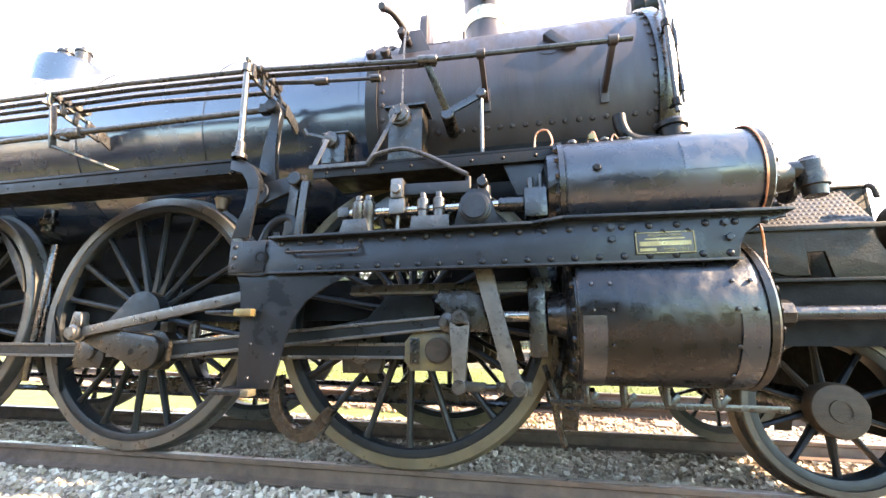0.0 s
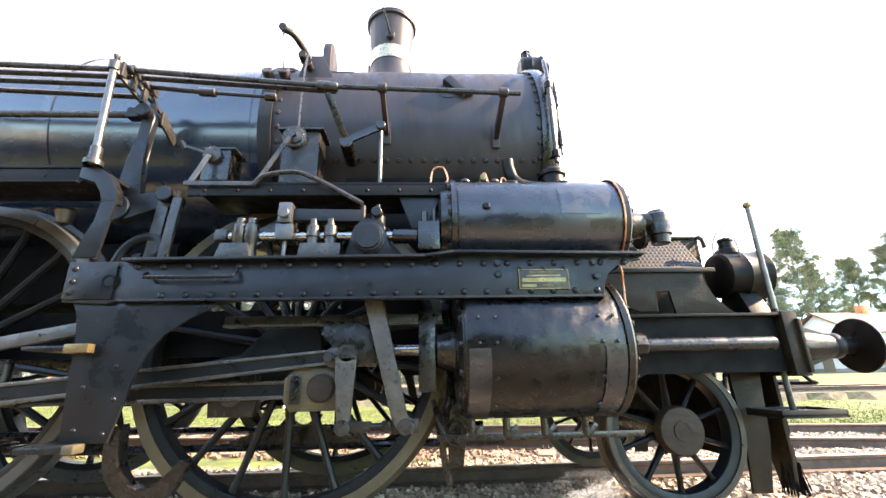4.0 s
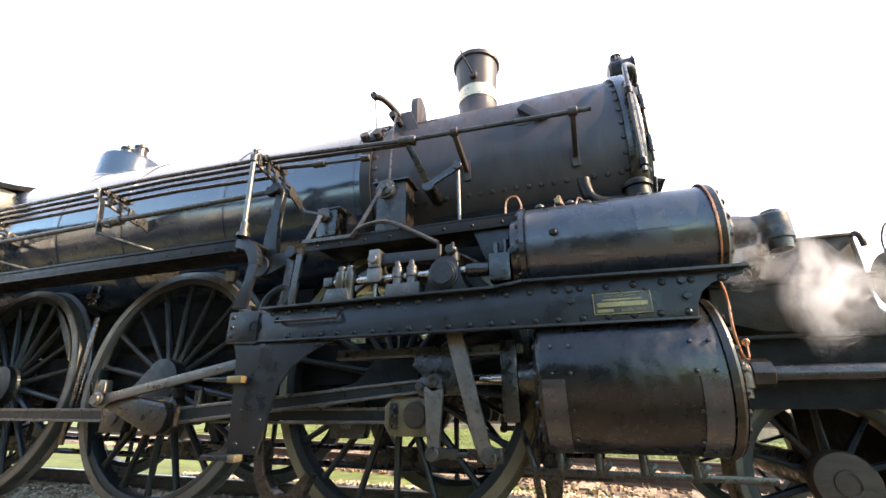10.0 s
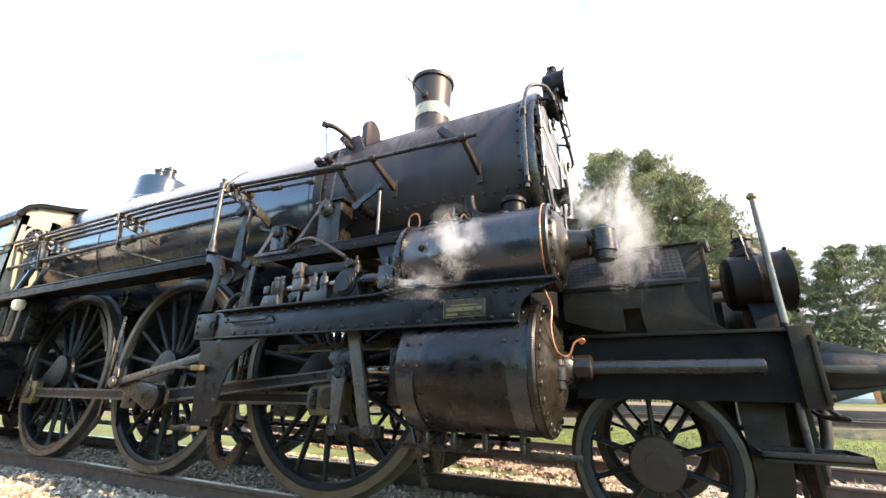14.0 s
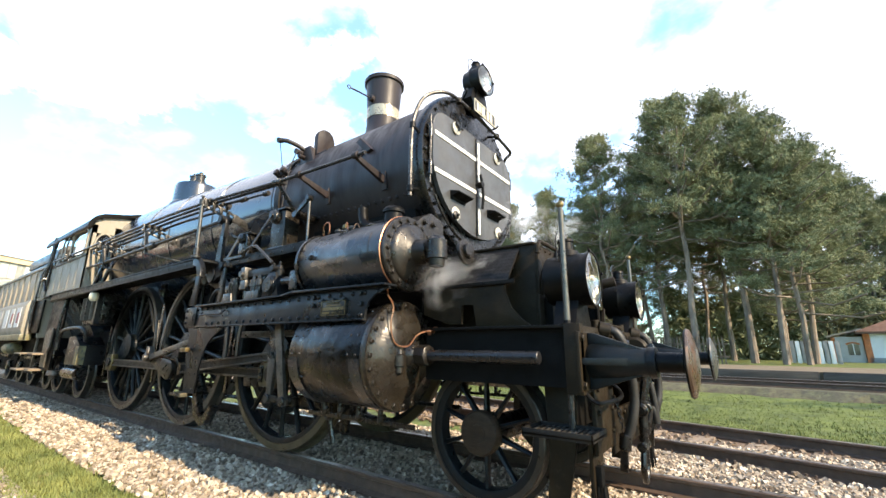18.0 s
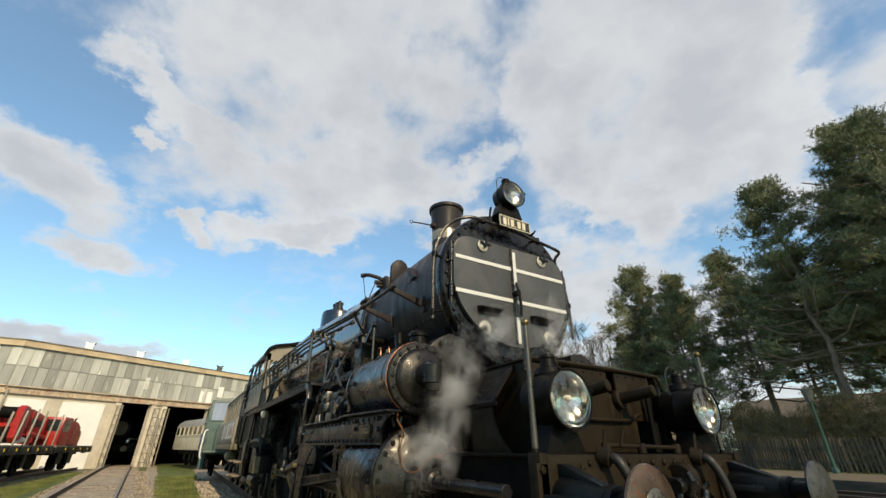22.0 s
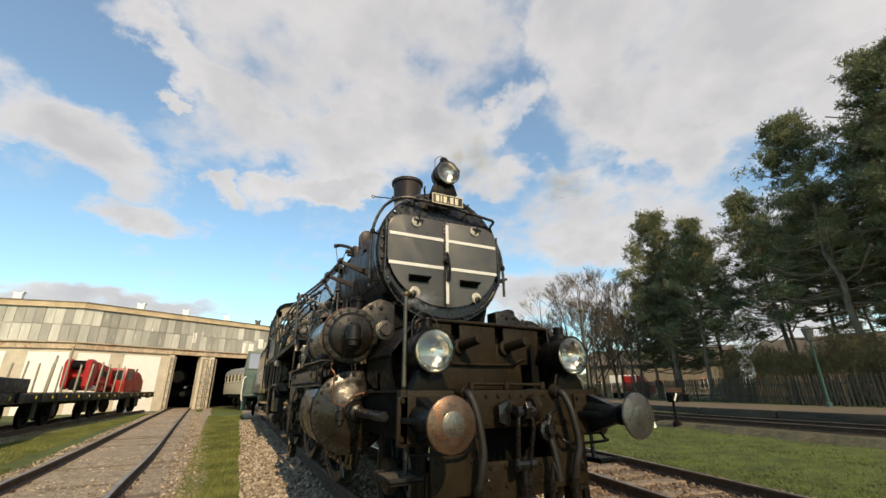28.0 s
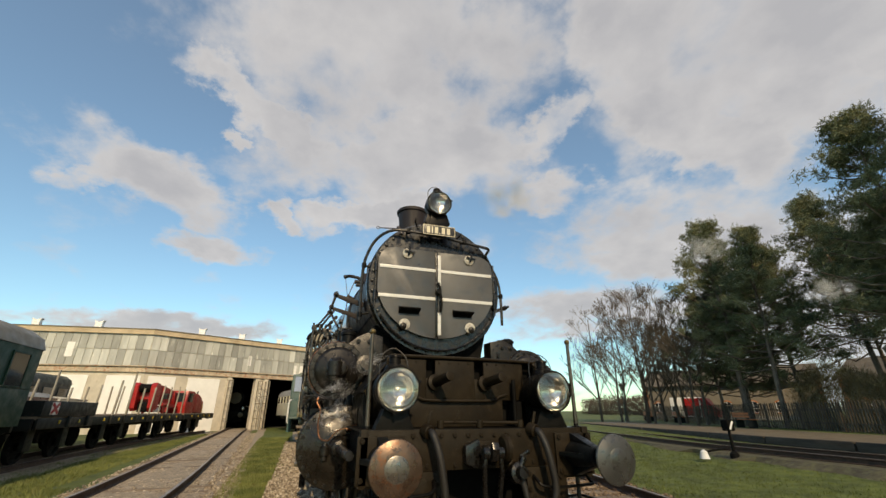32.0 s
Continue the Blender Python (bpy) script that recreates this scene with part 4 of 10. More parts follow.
def spoked_wheel(name, x, y, r, n, crank=None, tyre="tyre", hub_r=0.2, tyre_w=0.06, face=-1, label="", weight=None):
    """A wheel in the xz plane: tyre with flange, rim, tapered spokes, hub, crank boss or balance weight."""
    w = new(name)
    w.parent = loco
    if label:
        w["label"] = label
    w.location = (x, y, r)
    s = face
    # profile distances run outwards from the inner face
    part("tyre", lathe(BM(), (0, -s * 0.07, 0), (0, s, 0), [(0.0, r - tyre_w), (0.0, r + 0.026), (0.02, r + 0.03), (0.034, r + 0.012), (0.045, r), (0.132, r - 0.004), (0.14, r - 0.012), (0.14, r - tyre_w), (0.0, r - tyre_w)], 72), M[tyre], w, "worn steel tyre with a pale outer face")
    part("rim", lathe(BM(), (0, -s * 0.05, 0), (0, s, 0), [(0.0, r - tyre_w - 0.055), (0.0, r - tyre_w + 0.002), (0.11, r - tyre_w + 0.002), (0.112, r - tyre_w - 0.01), (0.10, r - tyre_w - 0.05), (0.09, r - tyre_w - 0.056), (0.0, r - tyre_w - 0.055)], 64), M["spoke"], w)
    part("hub", lathe(BM(), (0, -s * 0.08, 0), (0, s, 0), [(0, 0.08), (0, hub_r), (0.16, hub_r), (0.18, hub_r * 0.93), (0.185, hub_r * 0.62), (0.2, hub_r * 0.6), (0.205, hub_r * 0.5), (0.2, 0)], 36), M["spoke"], w)
    ro = r - tyre_w - 0.045
    sp = BM()
    rings = []
    for t, ww, tt in ((hub_r * 0.9, 0.042 * r + 0.016, 0.045), (hub_r + 0.06, 0.034 * r + 0.014, 0.04), (ro - 0.06, 0.024 * r + 0.012, 0.028), (ro + 0.01, 0.040 * r + 0.016, 0.034)):
        rings.append([sp.verts.new((t, tt * math.sin(a) * 0.9, ww * 0.62 * math.cos(a))) for a in (2 * math.pi * k / 8 for k in range(8))])
    for A, B in zip(rings, rings[1:]):
        for k in range(8):
            sp.faces.new((A[k], A[(k + 1) % 8], B[(k + 1) % 8], B[k]))
    me = mesh_of("spoke", sp, M["spoke"])
    for k in range(n):
        o = new("spoke", me)
        o.parent = w
        o.matrix_basis = pose(0, 0, 0, 0, 360 * (k + 0.5) / n, 0)
    if crank:
        ca, cr = crank
        cx_, cz_ = math.cos(ca) * cr, math.sin(ca) * cr
        b = BM()
        # capsule between hub and pin
        hull = [(hub_r * math.cos(a), hub_r * math.sin(a)) for a in np.linspace(ca + math.pi / 2 + 0.15, ca + 1.5 * math.pi - 0.15, 16)]
        hull += [(cx_ + 0.14 * math.cos(a), cz_ + 0.14 * math.sin(a)) for a in np.linspace(ca - math.pi / 2, ca + math.pi / 2, 14)]
        prism(b, hull, s * 0.02, s * 0.13, "xz", 0.01)
        part("crank_boss", b, M["spoke"], w)
    if weight:
        wa, half = weight
        b = BM()
        rr = r - tyre_w - 0.02
        arc = [(rr * math.cos(a), rr * math.sin(a)) for a in np.linspace(wa - half, wa + half, 18)]
        prism(b, arc, s * -0.02, s * 0.085, "xz", 0.01)
        part("balance_weight", b, M["spoke"], w)
    return w


def running_gear():
    for face, y in ((-1, -0.745), (1, 0.745)):
        for i, x in enumerate(AXLES):
            ca = math.radians(218) if face < 0 else math.radians(308)
            spoked_wheel("driving_wheel", x, y, RW, 18, (ca, 0.36), ("tyre_ochre", "tyre", "tyre")[i], face=face, label="tall spoked driving wheel with a pale tyre", weight=(ca + math.pi, 0.42) if i != 1 else (math.radians(200), 0.36), tyre_w=0.075)
        for i, x in enumerate((-7.85, -9.55)):
            spoked_wheel("trailing_wheel", x, y, 0.48, 11, face=face, hub_r=0.15, label="small spoked trailing wheel")
        w = spoked_wheel("leading_wheel", 1.69, y, 0.47, 10, face=face, hub_r=0.12, tyre_w=0.045, tyre="tyre_dark", label="small spoked leading wheel with a wooden-looking hub cap")
        part("hub_cap", lathe(BM(), (0, face * 0.06, 0), (0, face, 0), [(0, 0.15), (0.06, 0.15), (0.075, 0.14), (0.08, 0.1), (0.08, 0)], 36), M["cap"], w, "rusty round hub cap")
        part("cap_ring", lathe(BM(), (0, face * 0.138, 0), (0, face, 0), [(0, 0.05), (0, 0.062), (0.008, 0.06), (0.008, 0.05)], 24), M["cap"], w)
    for x, r in [(a, 1.04) for a in AXLES] + [(1.69, 0.47), (-7.85, 0.48), (-9.55, 0.48)]:
        part("axle", cy(BM(), (x, -0.72, r), (x, 0.72, r), 0.095), M["greasy"], loco)


M["cap"] = mat("hub_cap_rust", (0.026, 0.017, 0.010), 0.6, 0.1, spec=0.25, var=0.35, scale=9, bump=0.3, spot=(0.042, 0.027, 0.016), stretch=(1, 1, 3))
running_gear()


def main_frame():
    for s in (-1, 1):
        b = prism(BM(), [(-8.8, 0.75), (-6.3, 0.75), (-6.2, 1.0), (-0.2, 1.0), (-0.1, 0.85), (0.9, 0.85), (1.0, 0.98), (2.44, 0.95), (2.44, 1.16), (-0.2, 1.32), (-8.8, 1.32)], s * 0.60, s * 0.63, "xz")
        part("frame_plate", b, M["inside"], loco, "sooty black frame plate")
        for x in AXLES:
            part("axle_box", bx(BM(), x - 0.17, x + 0.17, min(s * 0.5, s * 0.66), max(s * 0.5, s * 0.66), 0.78, 1.28, 0.01), M["greasy"], loco)
    for x in (-7.0, -4.3, -2.0, 0.3, 1.2):
        part("frame_stay", bx(BM(), x - 0.02, x + 0.02, -0.6, 0.6, 0.95, 1.3), M["inside"], loco)
    part("ash_pan", bx(BM(), -6.8, -2.0, -0.3, 0.3, 1.45, 1.95, 0.02), M["inside"], loco)
    # ash pan and springs seen between the spokes
    for x in AXLES:
        b = BM()
        for k in range(7):
            bx(b, x - 0.5 + 0.06 * k, x + 0.5 - 0.06 * k, -0.58, -0.46, 0.42 + 0.016 * k, 0.437 + 0.016 * k)
        part("leaf_spring", b, M["greasy"], loco)
    b = tb(BM(), [(-6.6, -0.55, 0.42), (0.6, -0.55, 0.40)], 0.025)
    tb(b, [(-6.6, 0.55, 0.42), (0.6, 0.55, 0.40)], 0.025)
    part("brake_pull_rod", b, M["greasy"], loco)
    # brake blocks hanging by the wheels
    for s in (-1, 1):
        b = prism(BM(), [(0.22, 1.05), (0.31, 1.05), (0.34, 0.62), (0.29, 0.30), (0.20, 0.30), (0.19, 0.62)], s * 0.80, s * 0.84, "xz", 0.006)
        cy(b, (0.25, s * 0.70, 0.52), (0.25, s * 0.88, 0.52), 0.05)
        tb(b, curve_pts([(0.27, s * 0.9, 1.02), (0.22, s * 0.93, 0.75), (0.16, s * 0.92, 0.45), (0.2, s * 0.9, 0.22)]), 0.022)
        tb(b, curve_pts([(0.10, s * 0.98, 0.70), (0.17, s * 1.0, 0.5), (0.26, s * 1.02, 0.45), (0.3, s * 1.04, 0.58)]), 0.018)
        part("brake_hanger", b, M["greasy"], loco, "greasy brake hanger with pipes before the front driver")
        for x, t in ((0.17, 1), (-1.97, 1), (-4.24, 1), (-6.5, 1)):
            b = BM()
            bx(b, x + 0.0, x + 0.08, min(s * 0.69, s * 0.79), max(s * 0.69, s * 0.79), 0.7, 1.15, 0.02)
            bar(b, (x + 0.02, s * 0.82, 1.7), (x + 0.02, s * 0.82, 0.5), 0.06, 0.02)
            part("brake_block", b, M["greasy"], loco)
        for x, z in ((-4.38, 1.95), (-6.7, 1.95)):
            b = cy(BM(), (x, s * 0.8, z - 0.12), (x, s * 0.8, z + 0.1), 0.05)
            cy(b, (x, s * 0.8, z - 0.05), (x, s * 0.8, z), 0.075)
            part("sand_nozzle", b, M["greasy"], loco)


main_frame()


def side_gear(s):
    """Cylinders, motion girder, rods and valve gear of one side; s is -1 for the camera's side."""
    Y = lambda v: s * v
    near = s < 0

    def box(name, x0, x1, ya, yb, z0, z1, m, bev=0.006, parent=None, label=""):
        return part(name, bx(BM(), x0, x1, min(Y(ya), Y(yb)), max(Y(ya), Y(yb)), z0, z1, bev), M[m], parent or loco, label)

    # motion girder: long riveted plate with a lip, a curved leg and a step
    b = prism(BM(), [(-1.865, 1.47), (-1.855, 1.25), (-1.62, 1.235), (-1.56, 1.262), (0.05, 1.25), (0.2, 1.25), (1.065, 1.248), (1.072, 1.32), (1.1, 1.38), (1.16, 1.425), (1.24, 1.45), (1.30, 1.455), (1.30, 1.478), (0.22, 1.497), (0.07, 1.472)], Y(1.40), Y(1.42), "xz", 0.004)
    g = part("motion_girder", b, M["girder"], loco, "slate-blue riveted side girder, paint worn")
    b = BM()
    for xa, xb, za, zb in ((-1.56, 0.06, 1.47, 1.478), (0.06, 0.22, 1.478, 1.50), (0.22, 1.31, 1.50, 1.482)):
        bar(b, (xa, Y(1.41), za), (xb, Y(1.41), zb), 0.13, 0.016, (0, 0, 1), 0.003)
    bar(b, (-1.56, Y(1.42), 1.252), (1.07, Y(1.42), 1.246), 0.05, 0.014, (0, 0, 1), 0.003)
    part("lip", b, M["girder"], g)
    b = bx(BM(), -1.855, -1.60, min(Y(1.42), Y(1.432)), max(Y(1.42), Y(1.432)), 1.262, 1.465, 0.004)
    part("end_plate", b, M["girder"], g)
    part("hole_ring", lathe(BM(), (-1.63, Y(1.43), 1.357), (0, s, 0), [(0, 0), (0.001, 0.03), (0.006, 0.036), (0.006, 0.028), (0.002, 0.026), (0.002, 0)], 20), M["inside"], g)
    b = prism(BM(), [(-1.82, 1.26), (-1.78, 1.2), (-1.765, 1.12), (-1.75, 0.98), (-1.72, 0.56), (-1.49, 0.56), (-1.455, 0.72), (-1.43, 0.86), (-1.385, 0.98), (-1.31, 1.08), (-1.2, 1.16), (-1.08, 1.215), (-0.97, 1.245)][::(1 if near else -1)], Y(1.385), Y(1.40), "xz", 0.004)
    leg = part("girder_leg", b, M["girder"], g, "curved riveted leg plate")
    pl = [(x, Y(1.43), z) for x in (-1.82,) for z in (1.30, 1.36, 1.43)] + [(x, Y(1.42), 1.44) for x in np.arange(-1.5, 1.25, 0.135)] + [(x, Y(1.42), 1.28) for x in np.arange(-1.35, 1.05, 0.125)]
    bolts(g, pl, (0, s, 0), 0.017, "girder", "rivet")
    part("hole_rim", lathe(BM(), (-1.63, Y(1.42), 1.355), (0, s, 0), [(0, 0), (0.004, 0.03), (0.012, 0.036), (0.012, 0.046), (0, 0.05)], 20), M["inside"], g)
    bolts(leg, [(x, Y(1.40), z) for x, z in ((-1.68, 1.02), (-1.52, 0.92), (-1.66, 0.82), (-1.5, 0.76), (-1.66, 0.62), (-1.52, 0.6))], (0, s, 0), 0.011, "girder", "rivet")
    bolts(g, [(x, Y(1.42), z) for x, z in ((0.47, 1.44), (0.47, 1.375), (1.02, 1.44), (1.03, 1.36))], (0, s, 0), 0.02, "girder")
    b = tb(BM(), curve_pts([(-1.44, Y(1.43), 1.40), (-1.43, Y(1.46), 1.375), (-1.38, Y(1.465), 1.37), (-1.0, Y(1.465), 1.37), (-0.97, Y(1.46), 1.38), (-0.96, Y(1.43), 1.41)]), 0.011)
    part("grab_handle", b, M["girder"], g)
    # curved support from the running board's end down to the girder
    b = prism(BM(), [(-1.80, 1.835), (-1.715, 1.835), (-1.73, 1.70), (-1.75, 1.50), (-1.88, 1.50), (-1.85, 1.60), (-1.805, 1.72)], Y(1.385), Y(1.405), "xz", 0.003)
    prism(b, [(-1.96, 1.99), (-1.96, 2.07), (-1.90, 2.075), (-1.83, 2.04), (-1.77, 1.985), (-1.735, 1.92), (-1.715, 1.83), (-1.80, 1.83), (-1.815, 1.90), (-1.86, 1.965)], Y(1.34), Y(1.40), "xz", 0.004)
    part("board_support", b, M["girder"], loco, "curved worn support plate")
    # steps
    st = box("tread", -1.86, -1.60, 1.18, 1.47, 0.525, 0.56, "girder", 0.01, label="worn dark steel step")
    # ochre front end: the sun on the step's edge, put into the colour
    box("edge", -1.64, -1.585, 1.40, 1.475, 0.522, 0.563, "tyre_ochre", 0.008, parent=st)
    st = box("small_tread", -1.95, -1.66, 1.22, 1.47, 1.0, 1.022, "girder")
    # brass-coloured piece paints the sunlit front edge of the small tread
    box("worn_end", -1.74, -1.62, 1.43, 1.48, 0.985, 1.03, "brass", parent=st)
    # curved guard below the step
    b = BM()
    arc = curve_pts([(-1.52, 0, 0.62), (-1.50, 0, 0.44), (-1.42, 0, 0.33), (-1.30, 0, 0.275), (-1.19, 0, 0.31), (-1.1, 0, 0.45)])
    inner = curve_pts([(-1.46, 0, 0.64), (-1.44, 0, 0.47), (-1.38, 0, 0.38), (-1.30, 0, 0.345), (-1.23, 0, 0.38), (-1.14, 0, 0.47)])
    prism(b, [(p.x, p.z) for p in arc] + [(p.x, p.z) for p in inner[::-1]], Y(1.30), Y(1.38), "xz")
    part("wheel_guard", b, M["greasy"], loco, "rusty curved guard strip")

    # lower cylinder
    YC, ZC = 1.09, 0.995
    c = part("cylinder", lathe(BM(), (0.27, Y(YC), ZC), (1, 0, 0), [(0, 0), (0, 0.385), (0.02, 0.398), (0.84, 0.398), (0.86, 0.39)], 56), M["cylinder"], loco, "large black clad cylinder, greasy and dented")
    part("flange", lathe(BM(), (1.12, Y(YC), ZC), (1, 0, 0), [(0, 0.30), (0, 0.405), (0.03, 0.41), (0.045, 0.40), (0.05, 0.33), (0.05, 0.30)], 56), M["cover"], c)
    part("front_cover", lathe(BM(), (1.15, Y(YC), ZC), (1, 0, 0), [(0.02, 0.40), (0.03, 0.33), (0.05, 0.30), (0.085, 0.22), (0.105, 0.12), (0.11, 0.10), (0.15, 0.085), (0.17, 0.06), (0.17, 0)], 56), M["cover_bright"], c, "oily bright domed cylinder cover")
    bolts(c, [(1.172, Y(YC) + 0.365 * math.cos(a), ZC + 0.365 * math.sin(a)) for a in (2 * math.pi * k / 24 for k in range(24))], (1, 0, 0), 0.018, "cover")
    bolts(c, [(1.30, Y(YC) + 0.07 * math.cos(a), ZC + 0.07 * math.sin(a)) for a in (0.8, 2.4, 3.9, 5.5)], (1, 0, 0), 0.014, "cover")
    part("tail_rod_tube", cy(BM(), (1.25, Y(YC), ZC), (2.26, Y(YC), ZC), 0.040, seg=20), M["tube"], c, "long black tail rod tube")
    b = lathe(BM(), (1.24, Y(YC + 0.13), ZC - 0.05), (0, 0, 1), [(-0.07, 0), (-0.07, 0.035), (-0.03, 0.035), (-0.025, 0.05), (0.05, 0.05), (0.06, 0.035), (0.09, 0.03), (0.09, 0)], 14)
    part("relief_valve", b, M["cover"], c)
    b = lathe(BM(), (1.36, Y(YC), ZC), (1, 0, 0), [(-0.04, 0), (-0.04, 0.075), (0.05, 0.075), (0.06, 0.06), (0.06, 0)], 8)
    part("gland_nut", b, M["cover"], c)
    # strap panels and bolts on the cladding
    CLAD_ARC = (math.pi * 0.02, math.pi * 0.42) if near else (math.pi * 0.58, math.pi * 0.98)
    for x0, x1, m in ((0.285, 0.40, "clad"), (1.0, 1.11, "clad")):
        b = lathe(BM(), (x0, Y(YC), ZC), (1, 0, 0), [(0, 0.398), (0, 0.405), (x1 - x0, 0.405), (x1 - x0, 0.398)], 20, *CLAD_ARC)
        part("cladding_plate", b, M[m], c)
    rp, rn = [], []
    for x in (0.34, 0.43, 0.99, 1.07):
        for a in (0.9, 0.35, 0.0, -0.45, -0.9):
            rp.append((x, Y(YC + 0.402 * math.cos(a)), ZC + 0.402 * math.sin(a))), rn.append((0, s * math.cos(a), math.sin(a)))
    r = part("cladding_screws", domes(BM(), rp, rn, 0.012), M["greasy"], c)
    r["kind"] = "stuff"
    # back head, gland and piston rod
    b = lathe(BM(), (0.29, Y(YC), ZC), (-1, 0, 0), [(0, 0.36), (0.03, 0.36), (0.05, 0.30), (0.06, 0.14), (0.16, 0.11), (0.17, 0.05)], 36)
    part("rear_cover", b, M["greasy"], c)
    bolts(c, [(0.255, Y(YC) + 0.33 * math.cos(a), ZC + 0.33 * math.sin(a)) for a in (2 * math.pi * k / 14 for k in range(14))], (-1, 0, 0), 0.018, "greasy")
    part("packing_gland", lathe(BM(), (0.15, Y(YC), ZC), (1, 0, 0), [(-0.02, 0), (-0.02, 0.07), (0.1, 0.07), (0.11, 0.05)], 20), M["cover"], c)
    part("piston_rod", cy(BM(), (-0.3, Y(YC), ZC), (0.16, Y(YC), ZC), 0.036, seg=18), M["polish"], c, "polished piston rod")
    # drain cocks below
    b = bar(BM(), (0.12, Y(1.12), 0.50), (1.32, Y(1.12), 0.50), 0.035, 0.012, (0, 1, 0))
    part("drain_bar", b, M["greasy"], c)
    for x in (0.32, 0.52, 0.74, 0.98):
        b = cy(BM(), (x, Y(1.12), 0.50), (x, Y(1.12), 0.60), 0.022)
        bar(b, (x, Y(1.13), 0.49), (x + 0.06, Y(1.13), 0.56), 0.03, 0.012)
        part("drain_cock", b, M["greasy"], c)

    # steam chest above
    YV, ZV = 1.17, 1.755
    v = part("steam_chest", lathe(BM(), (0.24, Y(YV), ZV), (1, 0, 0), [(0, 0), (0, 0.27), (0.02, 0.285), (0.995, 0.285), (1.01, 0.27)], 56), M["clad"], loco, "grey-black clad steam chest cylinder")
    part("flange", lathe(BM(), (1.235, Y(YV), ZV), (1, 0, 0), [(0, 0.22), (0, 0.293), (0.035, 0.296), (0.045, 0.287), (0.05, 0.25), (0.05, 0.2)], 48), M["cover"], v)
    part("domed_cover", lathe(BM(), (1.275, Y(YV), ZV), (1, 0, 0), [(0, 0.285), (0.012, 0.24), (0.03, 0.232), (0.05, 0.20), (0.065, 0.13), (0.09, 0.10), (0.2, 0.085), (0.21, 0.06), (0.21, 0)], 40), M["cover"], v, "brown flat steam chest cover with a round boss")
    bolts(v, [(1.283, Y(YV) + 0.262 * math.cos(a), ZV + 0.262 * math.sin(a)) for a in (2 * math.pi * k / 18 for k in range(18))], (1, 0, 0), 0.017, "cover")
    part("rear_flange", lathe(BM(), (0.25, Y(YV), ZV), (-1, 0, 0), [(0, 0.2), (0, 0.30), (0.03, 0.30), (0.035, 0.24), (0.09, 0.23), (0.1, 0.18), (0.11, 0.08), (0.2, 0.07), (0.2, 0)], 40), M["greasy"], v)
    bolts(v, [(0.215, Y(YV) + 0.27 * math.cos(a), ZV + 0.27 * math.sin(a)) for a in (2 * math.pi * k / 16 for k in range(16))], (-1, 0, 0), 0.018, "greasy")
    part("edge_strip", lathe(BM(), (0.235, Y(YV), ZV), (1, 0, 0), [(0, 0.284), (0, 0.291), (0.014, 0.291), (0.014, 0.284)], 48), M["steel"], v)
    part("copper_edge", tb(BM(), [(1.235, Y(YV) + 0.298 * math.cos(a), ZV + 0.298 * math.sin(a)) for a in np.linspace(math.pi * (0.42 if near else 0.58), math.pi * (1.32 if near else -0.32), 24)], 0.006, 6), M["copper"], v, "thin copper pipe along the flange")
    if near:
        b = tb(BM(), curve_pts([(1.2, -1.33, 1.48), (1.22, -1.34, 1.42), (1.24, -1.30, 1.34), (1.23, -1.31, 1.2), (1.25, -1.28, 1.08), (1.3, -1.2, 1.06), (1.33, -1.13, 1.14), (1.36, -1.05, 1.17), (1.38, -0.98, 1.17)]), 0.0065, 6)
        part("copper_pipe", b, M["copper"], v, "bent copper oil pipe")
        b = cy(BM(), (1.36, -1.03, 1.16), (1.36, -0.93, 1.19), 0.022)
        part("union", b, M["copper"], v)
    # raised cladding patch, plugs
    aa = (-math.pi * 0.18, math.pi * 0.03) if near else (math.pi * 0.97, math.pi * 1.18)
    part("patch_plate", lathe(BM(), (0.86, Y(YV), ZV), (1, 0, 0), [(0, 0.285), (0, 0.289), (0.24, 0.289), (0.24, 0.285)], 12, *aa), M["clad"], v)
    bolts(v, [(0.42, Y(YV + 0.284), ZV + 0.02)], (0, s, 0), 0.02, "black")
    for x in (0.62, 0.95):
        b = lathe(BM(), (x, Y(YV + 0.11), ZV + 0.255), (0, s * 0.35, 0.93), [(0, 0), (0, 0.045), (0.012, 0.045), (0.02, 0.03), (0.02, 0)], 16)
        part("plug", b, M["greasy"], v)
    # relief valve on the cover's side: elbow with a short drum
    b = tb(BM(), curve_pts([(1.36, Y(YV - 0.02), ZV + 0.02), (1.50, Y(YV + 0.04), ZV + 0.02), (1.56, Y(YV + 0.05), ZV - 0.01)]), 0.052, 12)
    lathe(b, (1.57, Y(YV + 0.05), ZV - 0.14), (0, 0, 1), [(0, 0), (0, 0.055), (0.05, 0.06), (0.055, 0.075), (0.19, 0.075), (0.2, 0.06), (0.22, 0.05), (0.22, 0)], 16)
    part("bypass_valve", b, M["cover"], v, "brown bypass valve")
    b = lathe(BM(), (1.60, Y(YV - 0.26), ZV + 0.02), (1, 0.0, 0.1), [(0, 0), (0, 0.1), (0.025, 0.1), (0.03, 0.06), (0.06, 0.06), (0.06, 0)], 18)
    part("side_flange", b, M["cover"], v)
    # fittings on top
    b = lathe(BM(), (0.97, Y(1.05), 2.0), (0, 0, 1), [(0, 0.11), (0.05, 0.11), (0.055, 0.085), (0.17, 0.08), (0.175, 0.095), (0.2, 0.095), (0.225, 0.075), (0.24, 0.03), (0.24, 0)], 24)
    bx(b, 0.84, 1.1, min(Y(0.93), Y(1.17)), max(Y(0.93), Y(1.17)), 1.96, 2.02, 0.01)
    part("air_valve", b, M["black"], v, "round-capped air valve")
